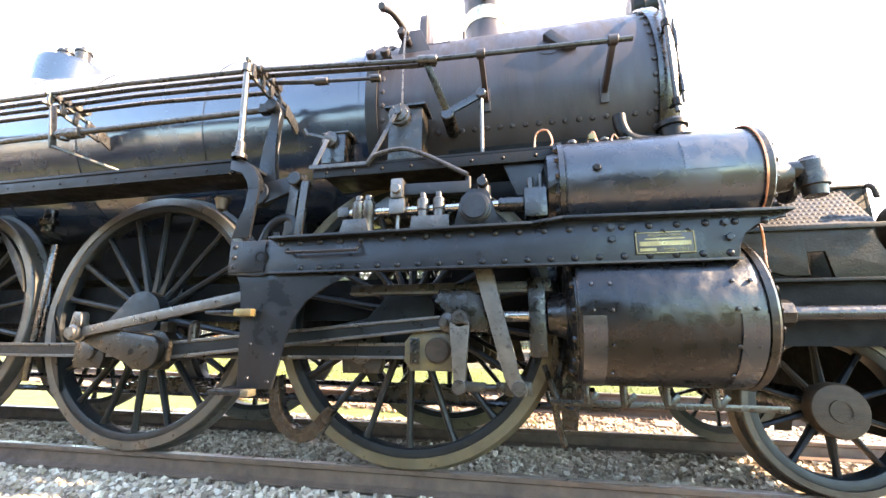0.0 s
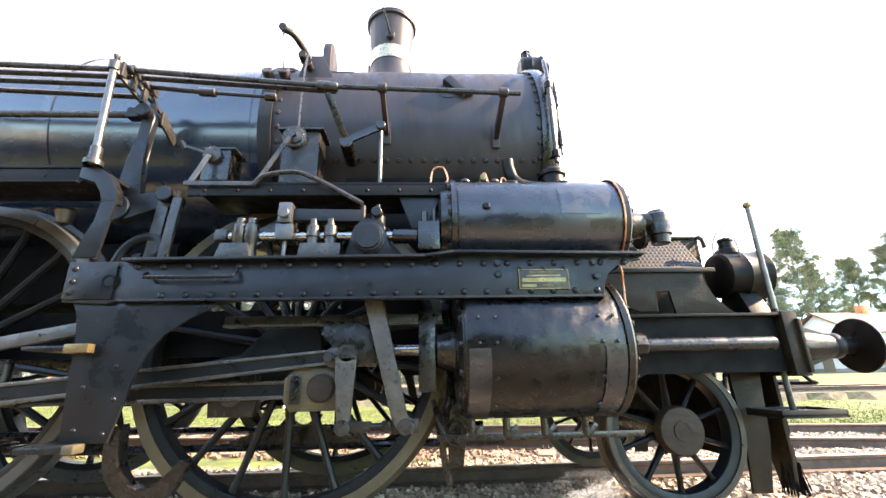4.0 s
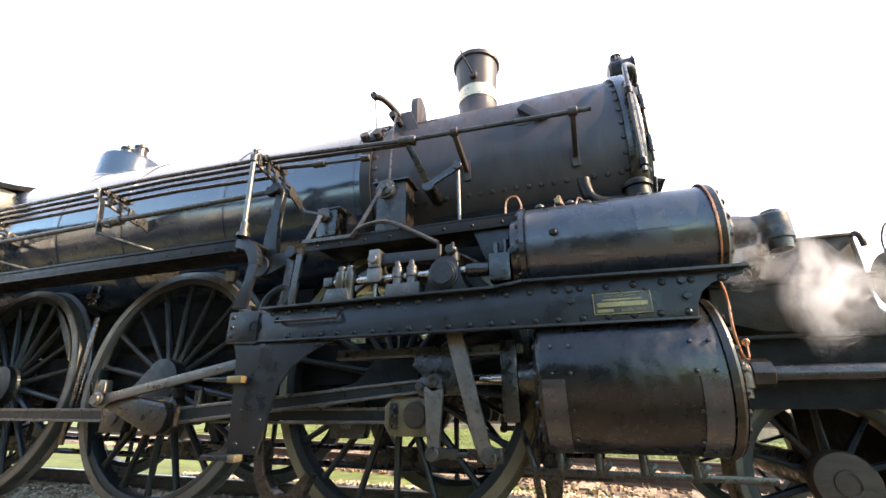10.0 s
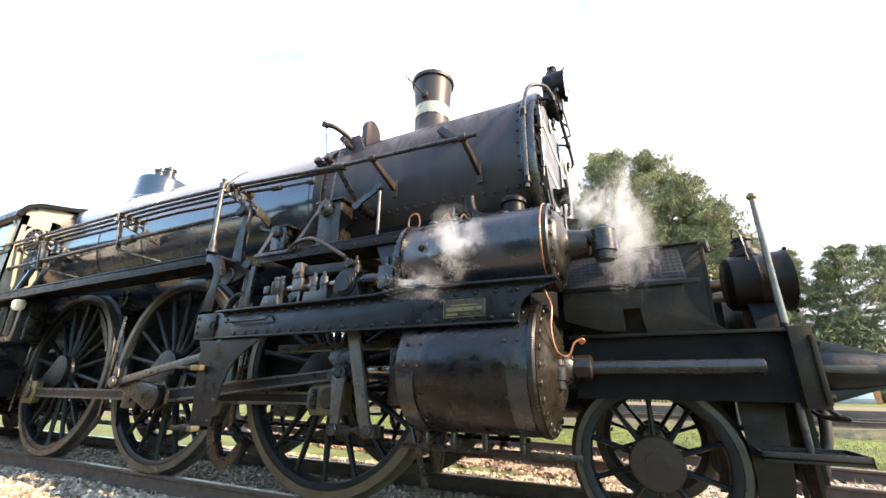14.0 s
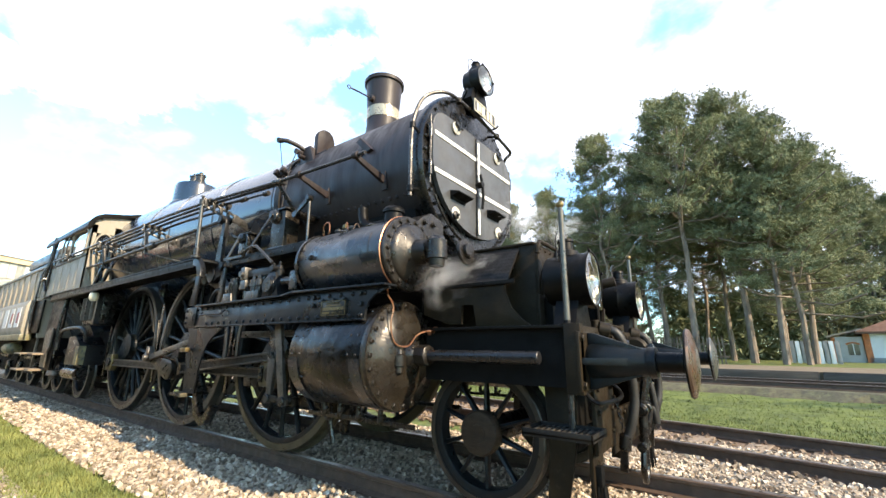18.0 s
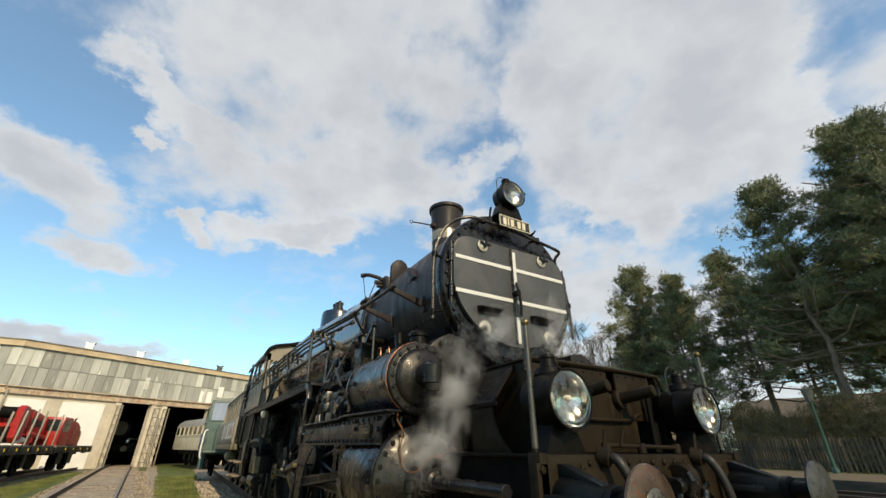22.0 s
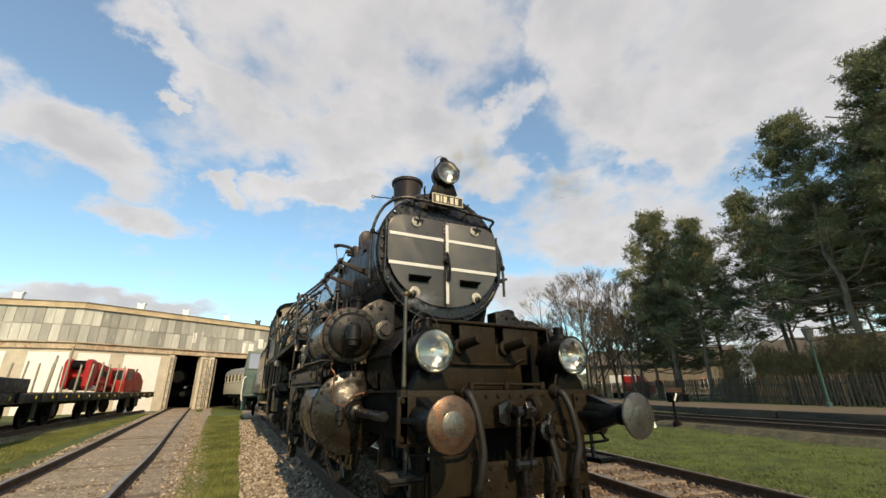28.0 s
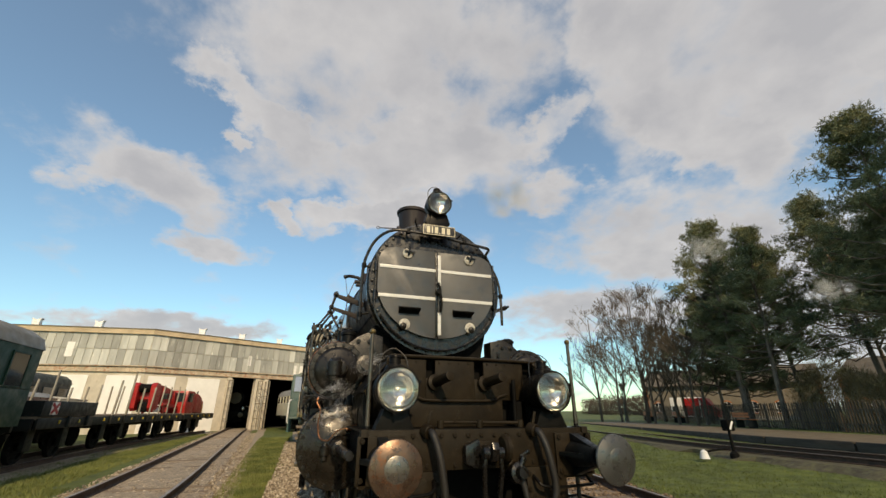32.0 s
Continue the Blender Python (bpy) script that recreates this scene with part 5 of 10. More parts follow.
    b = tb(BM(), curve_pts([(0.90, Y(1.08), 2.08), (0.76, Y(1.1), 2.08), (0.68, Y(1.11), 2.12), (0.65, Y(1.11), 2.2), (0.645, Y(1.11), 2.27)]), 0.042, 14)
    part("elbow_pipe", b, M["black"], v)
    b = tb(BM(), curve_pts([(1.04, Y(1.1), 2.04), (1.14, Y(1.12), 2.05), (1.22, Y(1.12), 2.05)]), 0.02)
    part("valve_pipe", b, M["grey"], v)
    for x in (0.34, 0.47, 0.54):
        b = cy(BM(), (x, Y(1.12), 2.0), (x, Y(1.12), 2.12), 0.022)
        cy(b, (x, Y(1.12), 2.09), (x, Y(1.12), 2.11), 0.034)
        part("valve_stub", b, M["grey"], v)
    b = tb(BM(), curve_pts([(0.10, Y(1.1), 2.05), (0.12, Y(1.12), 2.19), (0.19, Y(1.12), 2.21), (0.22, Y(1.13), 2.12), (0.2, Y(1.13), 2.06), (0.30, Y(1.13), 2.03), (0.42, Y(1.13), 2.06), (0.47, Y(1.14), 2.16), (0.5, Y(1.14), 2.08), (0.56, Y(1.15), 2.05), (0.6, Y(1.13), 2.13), (0.66, Y(1.12), 2.06), (0.78, Y(1.12), 2.05)]), 0.007, 6)
    part("copper_pipe", b, M["copper"], v, "looped copper oil pipes")
    box("cock", 0.44, 0.48, 1.08, 1.16, 2.1, 2.14, "brass", parent=v)

    # upper walkway between boiler and gear
    wk = box("walkway", -1.40, 1.16, 0.80, 1.28, 2.0, 2.02, "black", 0.003, label="narrow black walkway plate")
    box("walkway_edge", -1.40, 0.24, 1.26, 1.28, 1.93, 2.0, "black", 0.003, parent=wk)
    bolts(wk, [(x, Y(1.28), 1.965) for x in np.arange(-1.3, 0.2, 0.2)], (0, s, 0), 0.012, "black", "rivet")
    b = prism(BM(), [(-0.10, 1.93), (0.16, 1.93), (0.08, 1.72), (-0.02, 1.72)], Y(1.22), Y(1.25), "xz", 0.004)
    part("bracket", b, M["girder"], wk)

    # running board along the boiler
    rb = box("running_board", -8.6, -1.91, 0.92, 1.40, 2.055, 2.075, "black", 0.003, label="long black running board")
    b = prism(BM(), [(-8.6, 1.93), (-8.6, 2.055), (-1.91, 2.055), (-1.91, 1.99), (-1.96, 1.965)], Y(1.375), Y(1.39), "xz", 0.003)
    part("valance", b, M["black"], rb)
    part("valance_lip", bar(BM(), (-8.6, Y(1.40), 1.955), (-1.95, Y(1.40), 1.96), 0.04, 0.012, (0, 0, 1)), M["black"], rb)
    part("end_plate", bx(BM(), -1.92, -1.84, min(Y(0.95), Y(1.34)), max(Y(0.95), Y(1.34)), 2.03, 2.05, 0.003), M["girder"], rb)
    bolts(rb, [(x, Y(1.39), 2.01) for x in np.arange(-8.4, -2.0, 0.26)], (0, s, 0), 0.009, "black", "rivet")
    # stanchion and pipe brackets
    st = part("stanchion", cy(BM(), (-1.90, Y(1.40), 2.075), (-1.91, Y(1.42), 2.80), 0.021, seg=14), M["steel"], loco, "bright steel handrail stanchion")
    b = lathe(BM(), (-1.90, Y(1.40), 2.07), (0, 0, 1), [(0, 0.05), (0.03, 0.05), (0.04, 0.033), (0.12, 0.031), (0.12, 0.02)], 14)
    part("socket", b, M["grey"], st)
    b = lathe(BM(), (-1.91, Y(1.42), 2.74), (0, 0, 1), [(0, 0.022), (0.0, 0.032), (0.06, 0.034), (0.07, 0.02), (0.085, 0.012), (0.1, 0.02), (0.115, 0.02), (0.125, 0)], 14)
    part("collar", b, M["grey"], st)
    for x, zt in ((-1.88, 2.80), (-3.72, 2.78), (-5.6, 2.78), (-7.5, 2.78)):
        yo = 1.42 - 0.02 * (x + 1.88)
        b = BM()
        for dz in (0.0, -0.085):
            bar(b, (x - 0.01, Y(yo), zt + 0.02 + dz), (x + 0.06, Y(1.03), zt - 0.13 + dz), 0.028, 0.022, (1, 0, 0))
        for f in (0.08, 0.3, 0.52, 0.74, 0.96):
            yy, zz = yo + (1.03 - yo) * f, zt + 0.02 - 0.15 * f
            bar(b, (x + 0.07 * f, Y(yy), zz + 0.012), (x + 0.07 * f, Y(yy), zz - 0.095), 0.04, 0.026, (1, 0, 0))
        for yy in (yo - 0.065, yo - 0.135, yo - 0.22, yo - 0.295):
            cy(b, (x - 0.02, Y(yy), zt), (x + 0.05, Y(yy), zt), 0.032, seg=10)
        bar(b, (x + 0.06, Y(1.06), zt - 0.14), (x + 0.06, Y(0.86), zt - 0.24), 0.09, 0.02, (1, 0, 0))
        if x < -3:
            bar(b, (x + 0.02, Y(1.40), zt - 0.08), (x + 0.05, Y(1.36), zt - 0.44), 0.05, 0.02, (1, 0, 0))
            bar(b, (x + 0.04, Y(1.38), zt - 0.42), (x + 0.3, Y(1.0), zt - 0.50), 0.025, 0.02, (0, 0, 1))
        part("pipe_bracket", b, M["grey"], loco, "cast pipe bracket")
    # four rods that close in towards the smokebox; the outermost is the handrail
    for rod in ([(-8.7, 1.47, 2.80), (-3.0, 1.41, 2.80), (-1.9, 1.355, 2.80), (-0.6, 1.22, 2.795), (0.75, 1.22, 2.75)],
                [(-8.7, 1.39, 2.80), (-3.0, 1.335, 2.80), (-1.9, 1.285, 2.80), (-0.56, 1.165, 2.795)],
                [(-8.7, 1.31, 2.80), (-3.0, 1.255, 2.80), (-1.9, 1.20, 2.80), (-1.47, 1.135, 2.80)],
                [(-8.7, 1.24, 2.79), (-3.0, 1.18, 2.78), (-1.84, 1.12, 2.765)]):
        part("long_rod", tb(BM(), [(x, Y(y), z) for x, y, z in rod], 0.019, 8), M["grey"], loco, "long grey rod along the boiler")
    part("long_rod", tb(BM(), [(-1.47, Y(1.135), 2.80), (-1.03, Y(1.09), 2.80)], 0.014, 8), M["grey"], loco, "thin grey rod end")
    for a, c_, r_ in (((-1.53, Y(1.14), 2.80), (-1.42, Y(1.13), 2.80), 0.03), ((-1.09, Y(1.095), 2.80), (-1.01, Y(1.085), 2.80), 0.03), ((-0.68, Y(1.225), 2.80), (-0.54, Y(1.215), 2.79), 0.033)):
        part("rod_coupling", cy(BM(), a, c_, r_), M["grey"], loco)
    # reversing rod, rocking lever, lifting link
    part("reach_rod", tb(BM(), [(-8.7, Y(1.36), 2.45), (-3.5, Y(1.36), 2.455), (-1.9, Y(1.15), 2.6)], 0.024, 10), M["grey"], loco, "grey reach rod along the boiler")
    b = cy(BM(), (-3.62, Y(1.36), 2.45), (-3.42, Y(1.35), 2.46), 0.045)
    cy(b, (-3.56, Y(1.36), 2.46), (-3.56, Y(1.36), 2.40), 0.03)
    part("rod_joint", b, M["grey"], loco)
    b = BM()
    lv = [(-1.87, 2.62), (-1.80, 2.63), (-1.775, 2.56), (-1.79, 2.42), (-1.80, 2.25), (-1.78, 2.10), (-1.76, 1.98), (-1.90, 1.98), (-1.91, 2.1), (-1.90, 2.26), (-1.86, 2.40), (-1.85, 2.5)]
    prism(b, lv, Y(1.12), Y(1.17), "xz", 0.008)
    cy(b, (-1.84, Y(1.08), 2.60), (-1.84, Y(1.22), 2.60), 0.05, seg=18)
    bx(b, -1.96, -1.84, min(Y(1.12), Y(1.19)), max(Y(1.12), Y(1.19)), 2.56, 2.635, 0.01)
    part("reverser_lever", b, M["girder"], loco, "blue-grey curved reversing lever")
    b = BM()
    prism(b, [(-1.88, 1.95), (-1.60, 2.0), (-1.50, 2.0), (-1.50, 1.88), (-1.62, 1.88), (-1.80, 1.80)], Y(1.17), Y(1.21), "xz", 0.006)
    cy(b, (-1.865, Y(1.13), 1.88), (-1.865, Y(1.225), 1.88), 0.088, seg=28)
    cy(b, (-1.555, Y(1.10), 1.955), (-1.555, Y(1.27), 1.955), 0.05, seg=20)
    part("lifting_arm", b, M["girder"], loco, "blue-grey lifting arm")
    b = BM()
    bar(b, (-1.57, Y(1.20), 1.97), (-1.60, Y(1.20), 1.50), 0.07, 0.035)
    bar(b, (-1.47, Y(1.24), 1.93), (-1.50, Y(1.24), 1.50), 0.055, 0.03)
    part("lifting_link", b, M["grey"], loco)
    b = tb(BM(), curve_pts([(-1.80, Y(1.2), 1.50), (-1.75, Y(1.2), 1.62), (-1.66, Y(1.2), 1.68), (-1.57, Y(1.2), 1.67), (-1.55, Y(1.2), 1.58), (-1.62, Y(1.2), 1.52)]), 0.032, 10)
    part("slotted_link", b, M["girder"], loco)
    b = prism(BM(), [(-1.32, 1.5), (-1.22, 1.5), (-0.95, 1.72), (-0.86, 1.8), (-0.92, 1.84), (-1.05, 1.76)], Y(1.05), Y(1.09), "xz", 0.005)
    part("valve_link", b, M["grey"], loco)

    # valve spindle guides on the girder
    vg = part("valve_spindle", cy(BM(), (-1.14, Y(1.33), 1.64), (0.06, Y(1.33), 1.64), 0.03, seg=16), M["polish"], loco, "bright valve spindle with oily guides")
    b = bx(BM(), -1.15, -1.08, min(Y(1.30), Y(1.37)), max(Y(1.30), Y(1.37)), 1.61, 1.675, 0.006)
    for xa in (-1.01, -0.945):
        lathe(b, (xa, Y(1.36), 1.50), (0, 0, 1), [(0, 0.04), (0.1, 0.035), (0.11, 0.042), (0.2, 0.04), (0.21, 0.026), (0.24, 0.026), (0.25, 0)], 12)
    prism(b, [(-1.12, 1.49), (-0.92, 1.49), (-0.94, 1.58), (-1.09, 1.58)], Y(1.28), Y(1.41), "xz", 0.006)
    part("guide_block", b, M["grey"], vg)
    b = bx(BM(), -0.80, -0.70, min(Y(1.28), Y(1.40)), max(Y(1.28), Y(1.40)), 1.60, 1.70, 0.01)
    bx(b, -0.79, -0.71, min(Y(1.28), Y(1.41)), max(Y(1.28), Y(1.41)), 1.70, 1.83, 0.014)
    cy(b, (-0.75, Y(1.39), 1.755), (-0.75, Y(1.435), 1.755), 0.032)
    cy(b, (-0.75, Y(1.36), 1.5), (-0.75, Y(1.36), 1.62), 0.014)
    part("spindle_crosshead", b, M["steel"], vg)
    b = bar(BM(), (-0.78, Y(1.35), 1.765), (-0.30, Y(1.35), 1.755), 0.075, 0.05)
    part("top_bar", b, M["girder"], vg)
    b = BM()
    for xa in (-0.59, -0.49):
        lathe(b, (xa, Y(1.36), 1.52), (0, 0, 1), [(0, 0.036), (0.1, 0.034), (0.105, 0.04), (0.17, 0.038), (0.18, 0.024), (0.215, 0.022), (0.22, 0)], 12)
    prism(b, [(-0.66, 1.49), (-0.42, 1.49), (-0.42, 1.575), (-0.65, 1.575)], Y(1.28), Y(1.41), "xz", 0.006)
    part("guide_block", b, M["grey"], vg)
    b = prism(BM(), [(-0.41, 1.49), (-0.10, 1.49), (-0.15, 1.56), (-0.17, 1.68), (-0.2, 1.73), (-0.3, 1.73), (-0.35, 1.68), (-0.37, 1.56)], Y(1.27), Y(1.39), "xz", 0.008)
    lathe(b, (-0.265, Y(1.38), 1.61), (0, s, 0), [(0, 0.098), (0.02, 0.098), (0.024, 0.088), (0.03, 0.086), (0.034, 0.072), (0.045, 0.07), (0.045, 0)], 32)
    lathe(b, (-0.22, Y(1.33), 1.70), (0, 0, 1), [(0, 0.045), (0.06, 0.045), (0.07, 0.03), (0.1, 0.028), (0.11, 0.012), (0.14, 0.012), (0.145, 0)], 14)
    cy(b, (-0.22, Y(1.34), 1.765), (-0.22, Y(1.42), 1.765), 0.03)
    cy(b, (-0.31, Y(1.34), 1.72), (-0.31, Y(1.34), 1.83), 0.018)
    part("gear_housing", b, M["girder"], vg, "round blue-grey gear housing")
    b = bx(BM(), 0.02, 0.15, min(Y(1.27), Y(1.38)), max(Y(1.27), Y(1.38)), 1.54, 1.72, 0.012)
    cy(b, (0.06, Y(1.32), 1.72), (0.06, Y(1.32), 1.80), 0.02)
    cy(b, (0.12, Y(1.32), 1.70), (0.12, Y(1.32), 1.82), 0.014)
    cy(b, (-0.13, Y(1.33), 1.64), (0.02, Y(1.33), 1.635), 0.045)
    part("stuffing_box", b, M["greasy"], vg)
    # lubricator drive levers
    b = tb(BM(), curve_pts([(-1.0, Y(1.30), 1.99), (-0.93, Y(1.31), 2.05), (-0.75, Y(1.32), 2.07), (-0.6, Y(1.34), 2.01), (-0.31, Y(1.36), 1.835)]), 0.016, 8)
    bar(b, (-1.42, Y(1.30), 2.005), (-1.0, Y(1.30), 2.0), 0.03, 0.012)
    part("drive_rod", b, M["grey"], vg)

    # lubricators on the walkway
    lb = box("lubricator", -0.95, -0.69, 0.86, 1.04, 2.12, 2.55, "cover", 0.008, label="tall brown mechanical lubricator box")
    box("lid", -0.98, -0.66, 0.84, 1.07, 2.55, 2.57, "greasy", 0.005, parent=lb)
    box("base", -0.97, -0.64, 0.84, 1.08, 2.02, 2.12, "greasy", 0.006, parent=lb)
    b = lathe(BM(), (-0.86, Y(1.04), 2.49), (0, s, 0), [(0, 0.085), (0.03, 0.085), (0.035, 0.07), (0.05, 0.065), (0.06, 0.03), (0.08, 0.028), (0.08, 0)], 24)
    part("ratchet_wheel", b, M["grey"], lb)
    bolts(lb, [(-0.86 + 0.06 * math.cos(a), Y(1.085), 2.49 + 0.06 * math.sin(a)) for a in np.arange(0.3, 6.2, 1.05)], (0, s, 0), 0.01, "grey")
    b = bar(BM(), (-0.87, Y(1.11), 2.47), (-1.0, Y(1.28), 2.0), 0.03, 0.014)
    part("ratchet_lever", b, M["grey"], lb)
    for k in range(5):
        b = tb(BM(), curve_pts([(-0.66 + 0.012 * k, Y(0.98), 2.10 + 0.01 * k), (-0.60 + 0.02 * k, Y(0.99), 2.13), (-0.57 + 0.015 * k, Y(0.99), 2.08), (-0.56 + 0.015 * k, Y(0.97), 2.02)]), 0.006, 6)
        part("oil_pipe", b, M["copper"], lb)
    lb = box("small_lubricator", -1.42, -1.24, 0.98, 1.15, 2.10, 2.33, "greasy", 0.008, label="small black mechanical lubricator box")
    box("lid", -1.43, -1.21, 0.97, 1.16, 2.33, 2.345, "grey", 0.005, parent=lb)
    box("foot", -1.4, -1.26, 1.0, 1.13, 2.02, 2.10, "greasy", 0.004, parent=lb)
    b = lathe(BM(), (-1.35, Y(1.15), 2.28), (0, s, 0), [(0, 0.06), (0.03, 0.06), (0.035, 0.045), (0.05, 0.02), (0.05, 0)], 18)
    bar(b, (-1.36, Y(1.18), 2.28), (-1.52, Y(1.18), 2.335), 0.022, 0.014)
    cy(b, (-1.53, Y(1.17), 2.32), (-1.555, Y(1.19), 2.37), 0.018)
    part("crank_handle", b, M["grey"], lb)
    b = bar(BM(), (-1.355, Y(1.2), 2.26), (-1.40, Y(1.28), 2.01), 0.035, 0.012)
    part("ratchet_lever", b, M["steel"], lb)

    # rods: crosshead, connecting rod, coupling rod, return crank
    xh = part("crosshead", prism(BM(), [(-0.52, 0.90), (-0.24, 0.90), (-0.2, 1.0), (-0.24, 1.09), (-0.33, 1.16), (-0.53, 1.16), (-0.56, 1.08), (-0.48, 1.03)], Y(1.03), Y(1.16), "xz", 0.01), M["greasy"], loco, "oily steel crosshead")
    b = cy(BM(), (-0.39, Y(1.14), 0.975), (-0.39, Y(1.215), 0.975), 0.055, seg=18)
    cy(b, (-0.39, Y(1.20), 0.975), (-0.39, Y(1.24), 0.975), 0.028)
    bar(b, (-0.39, Y(1.225), 0.965), (-0.33, Y(1.225), 0.945), 0.02, 0.015)
    part("gudgeon_pin", b, M["grey"], xh)
    part("drop_arm", prism(BM(), [(-0.455, 0.95), (-0.33, 0.95), (-0.36, 0.6), (-0.43, 0.6)], Y(1.18), Y(1.215), "xz", 0.006), M["worn"], xh, "worn steel drop arm")
    b = cy(BM(), (-0.395, Y(1.13), 0.58), (-0.395, Y(1.24), 0.58), 0.042, seg=18)
    part("drop_pin", b, M["grey"], xh)
    b = bar(BM(), (-0.40, Y(1.2), 0.585), (-0.24, Y(1.2), 0.58), 0.055, 0.04)
    cy(b, (-0.25, Y(1.2), 0.58), (-0.1, Y(1.2), 0.58), 0.02)
    bx(b, -0.18, -0.13, min(Y(1.17), Y(1.23)), max(Y(1.17), Y(1.23)), 0.555, 0.61, 0.005)
    bar(b, (-0.13, Y(1.2), 0.58), (0.02, Y(1.2), 0.58), 0.075, 0.05)
    part("union_link", b, M["cover"], xh, "brown union link")
    cl = part("combination_lever", prism(BM(), [(-0.29, 1.26), (-0.18, 1.26), (-0.045, 0.64), (0.0, 0.60), (-0.01, 0.55), (-0.06, 0.545), (-0.1, 0.58), (-0.13, 0.64)], Y(1.255), Y(1.285), "xz", 0.006), M["worn"], loco, "long worn steel combination lever")
    b = cy(BM(), (-0.05, Y(1.18), 0.585), (-0.05, Y(1.31), 0.585), 0.042, seg=18)
    part("pin", b, M["grey"], cl)
    gd = box("slide_bar", -1.14, 0.16, 1.06, 1.13, 1.155, 1.205, "cover", 0.004, label="oily brown slide bar")
    b = bx(BM(), -1.14, 0.16, min(Y(1.05), Y(1.14)), max(Y(1.05), Y(1.14)), 1.14, 1.155)
    part("wear_strip", b, M["tyre"], gd)
    box("slide_bar_bracket", 0.02, 0.12, 0.62, 1.16, 0.75, 1.22, "greasy", 0.01)

    def fluted(name, xa, za, xb, zb, y0, y1, ha, hb, label):
        """An I-section rod: web with two flanges."""
        o = part(name, prism(BM(), [(xa, za - ha * 0.8), (xb, zb - hb * 0.8), (xb, zb + hb * 0.8), (xa, za + ha * 0.8)], Y(y0 + 0.012), Y(y1 - 0.014), "xz"), M["spoke"], loco, label)
        for q in (-1, 1):
            b = prism(BM(), [(xa, za + q * ha), (xb, zb + q * hb), (xb, zb + q * hb * 0.62), (xa, za + q * ha * 0.62)], Y(y0), Y(y1), "xz", 0.003)
            part("flange", b, M["steel"], o)
        return o

    cr = fluted("connecting_rod", -2.48, 0.775, -0.52, 0.955, 1.10, 1.16, 0.062, 0.042, "long fluted steel connecting rod")
    b = lathe(BM(), (-0.47, Y(1.09), 0.955), (0, s, 0), [(0, 0), (0, 0.06), (0.075, 0.06), (0.08, 0.05), (0.08, 0)], 20)
    cy(b, (-0.5, Y(1.16), 0.955), (-0.5, Y(1.185), 0.955), 0.03, seg=8)
    part("small_end", b, M["grey"], cr)
    b = prism(BM(), [(-2.74, 0.64), (-2.52, 0.64), (-2.46, 0.70), (-2.46, 0.85), (-2.52, 0.91), (-2.74, 0.91), (-2.80, 0.86), (-2.80, 0.68)], Y(1.09), Y(1.19), "xz", 0.012)
    part("big_end", b, M["cover"], cr)
    b = lathe(BM(), (-2.63, Y(1.19), 0.775), (0, s, 0), [(0, 0.11), (0.03, 0.11), (0.035, 0.09)], 24)
    part("bearing_ring", b, M["brass"], cr)
    b = bx(BM(), -2.56, -2.50, min(Y(1.1), Y(1.18)), max(Y(1.1), Y(1.18)), 0.90, 0.97, 0.006)
    part("cotter_block", b, M["cover"], cr)
    b = BM()
    cy(b, (-2.32, Y(1.13), 0.83), (-2.32, Y(1.13), 0.96), 0.035)
    cy(b, (-2.32, Y(1.13), 0.96), (-2.32, Y(1.13), 0.98), 0.018)
    part("oil_cup", b, M["cover"], cr)
    rc = part("return_crank", prism(BM(), [(-2.60 + 0.125 * math.cos(a), 0.765 + 0.125 * math.sin(a)) for a in np.linspace(-2.2, 1.0, 14)] + [(-3.16 + 0.06 * math.cos(a), 0.895 + 0.06 * math.sin(a)) for a in np.linspace(1.2, 3.9, 10)], Y(1.20), Y(1.25), "xz", 0.01), M["cover"], loco, "brown return crank")
    b = cy(BM(), (-2.70, Y(1.245), 0.765), (-2.70, Y(1.255), 0.765), 0.022)
    part("bore", b, M["inside"], rc)
    b = lathe(BM(), (-3.155, Y(1.24), 0.895), (0, s, 0), [(0, 0), (0, 0.065), (0.03, 0.068), (0.035, 0.055), (0.08, 0.055), (0.085, 0.042), (0.1, 0.04), (0.1, 0)], 18)
    prism(b, [(-3.20, 0.94), (-3.10, 0.94), (-3.11, 1.02), (-3.13, 1.04), (-3.18, 1.04), (-3.19, 1.02)], Y(1.25), Y(1.31), "xz", 0.006)
    part("crank_pin", b, M["steel"], rc)
    er = part("eccentric_rod", bar(BM(), (-3.10, Y(1.275), 0.90), (-1.80, Y(1.255), 1.14), 0.07, 0.035), M["steel"], loco, "pale steel eccentric rod")
    # coupling rods, outside of the wheels
    cpl = fluted("coupling_rod", -5.62, 0.765, -3.38, 0.765, 0.93, 0.985, 0.055, 0.055, "long fluted coupling rod")
    cp2 = fluted("coupling_rod", -3.38, 0.765, -1.10, 0.765, 0.93, 0.985, 0.05, 0.05, "long fluted coupling rod")
    cp2b = fluted("coupling_rod", -1.62, 0.775, -0.66, 0.78, 1.0, 1.05, 0.052, 0.052, "fluted coupling rod end")
    for x, big in ((-5.66, 1), (-3.38, 0), (-1.10, 0)):
        b = prism(BM(), [(x - 0.13, 0.63), (x + 0.13, 0.63), (x + 0.15, 0.70), (x + 0.13, 0.90), (x - 0.13, 0.90), (x - 0.15, 0.82)], Y(0.915), Y(1.0), "xz", 0.012)
        part("rod_end", b, M["brass"] if big else M["cover"], cpl)
        b = lathe(BM(), (x, Y(1.0), 0.765), (0, s, 0), [(0, 0.075), (0.02, 0.075), (0.025, 0.05), (0.025, 0)], 20)
        part("pin_cap", b, M["grey"], cpl)
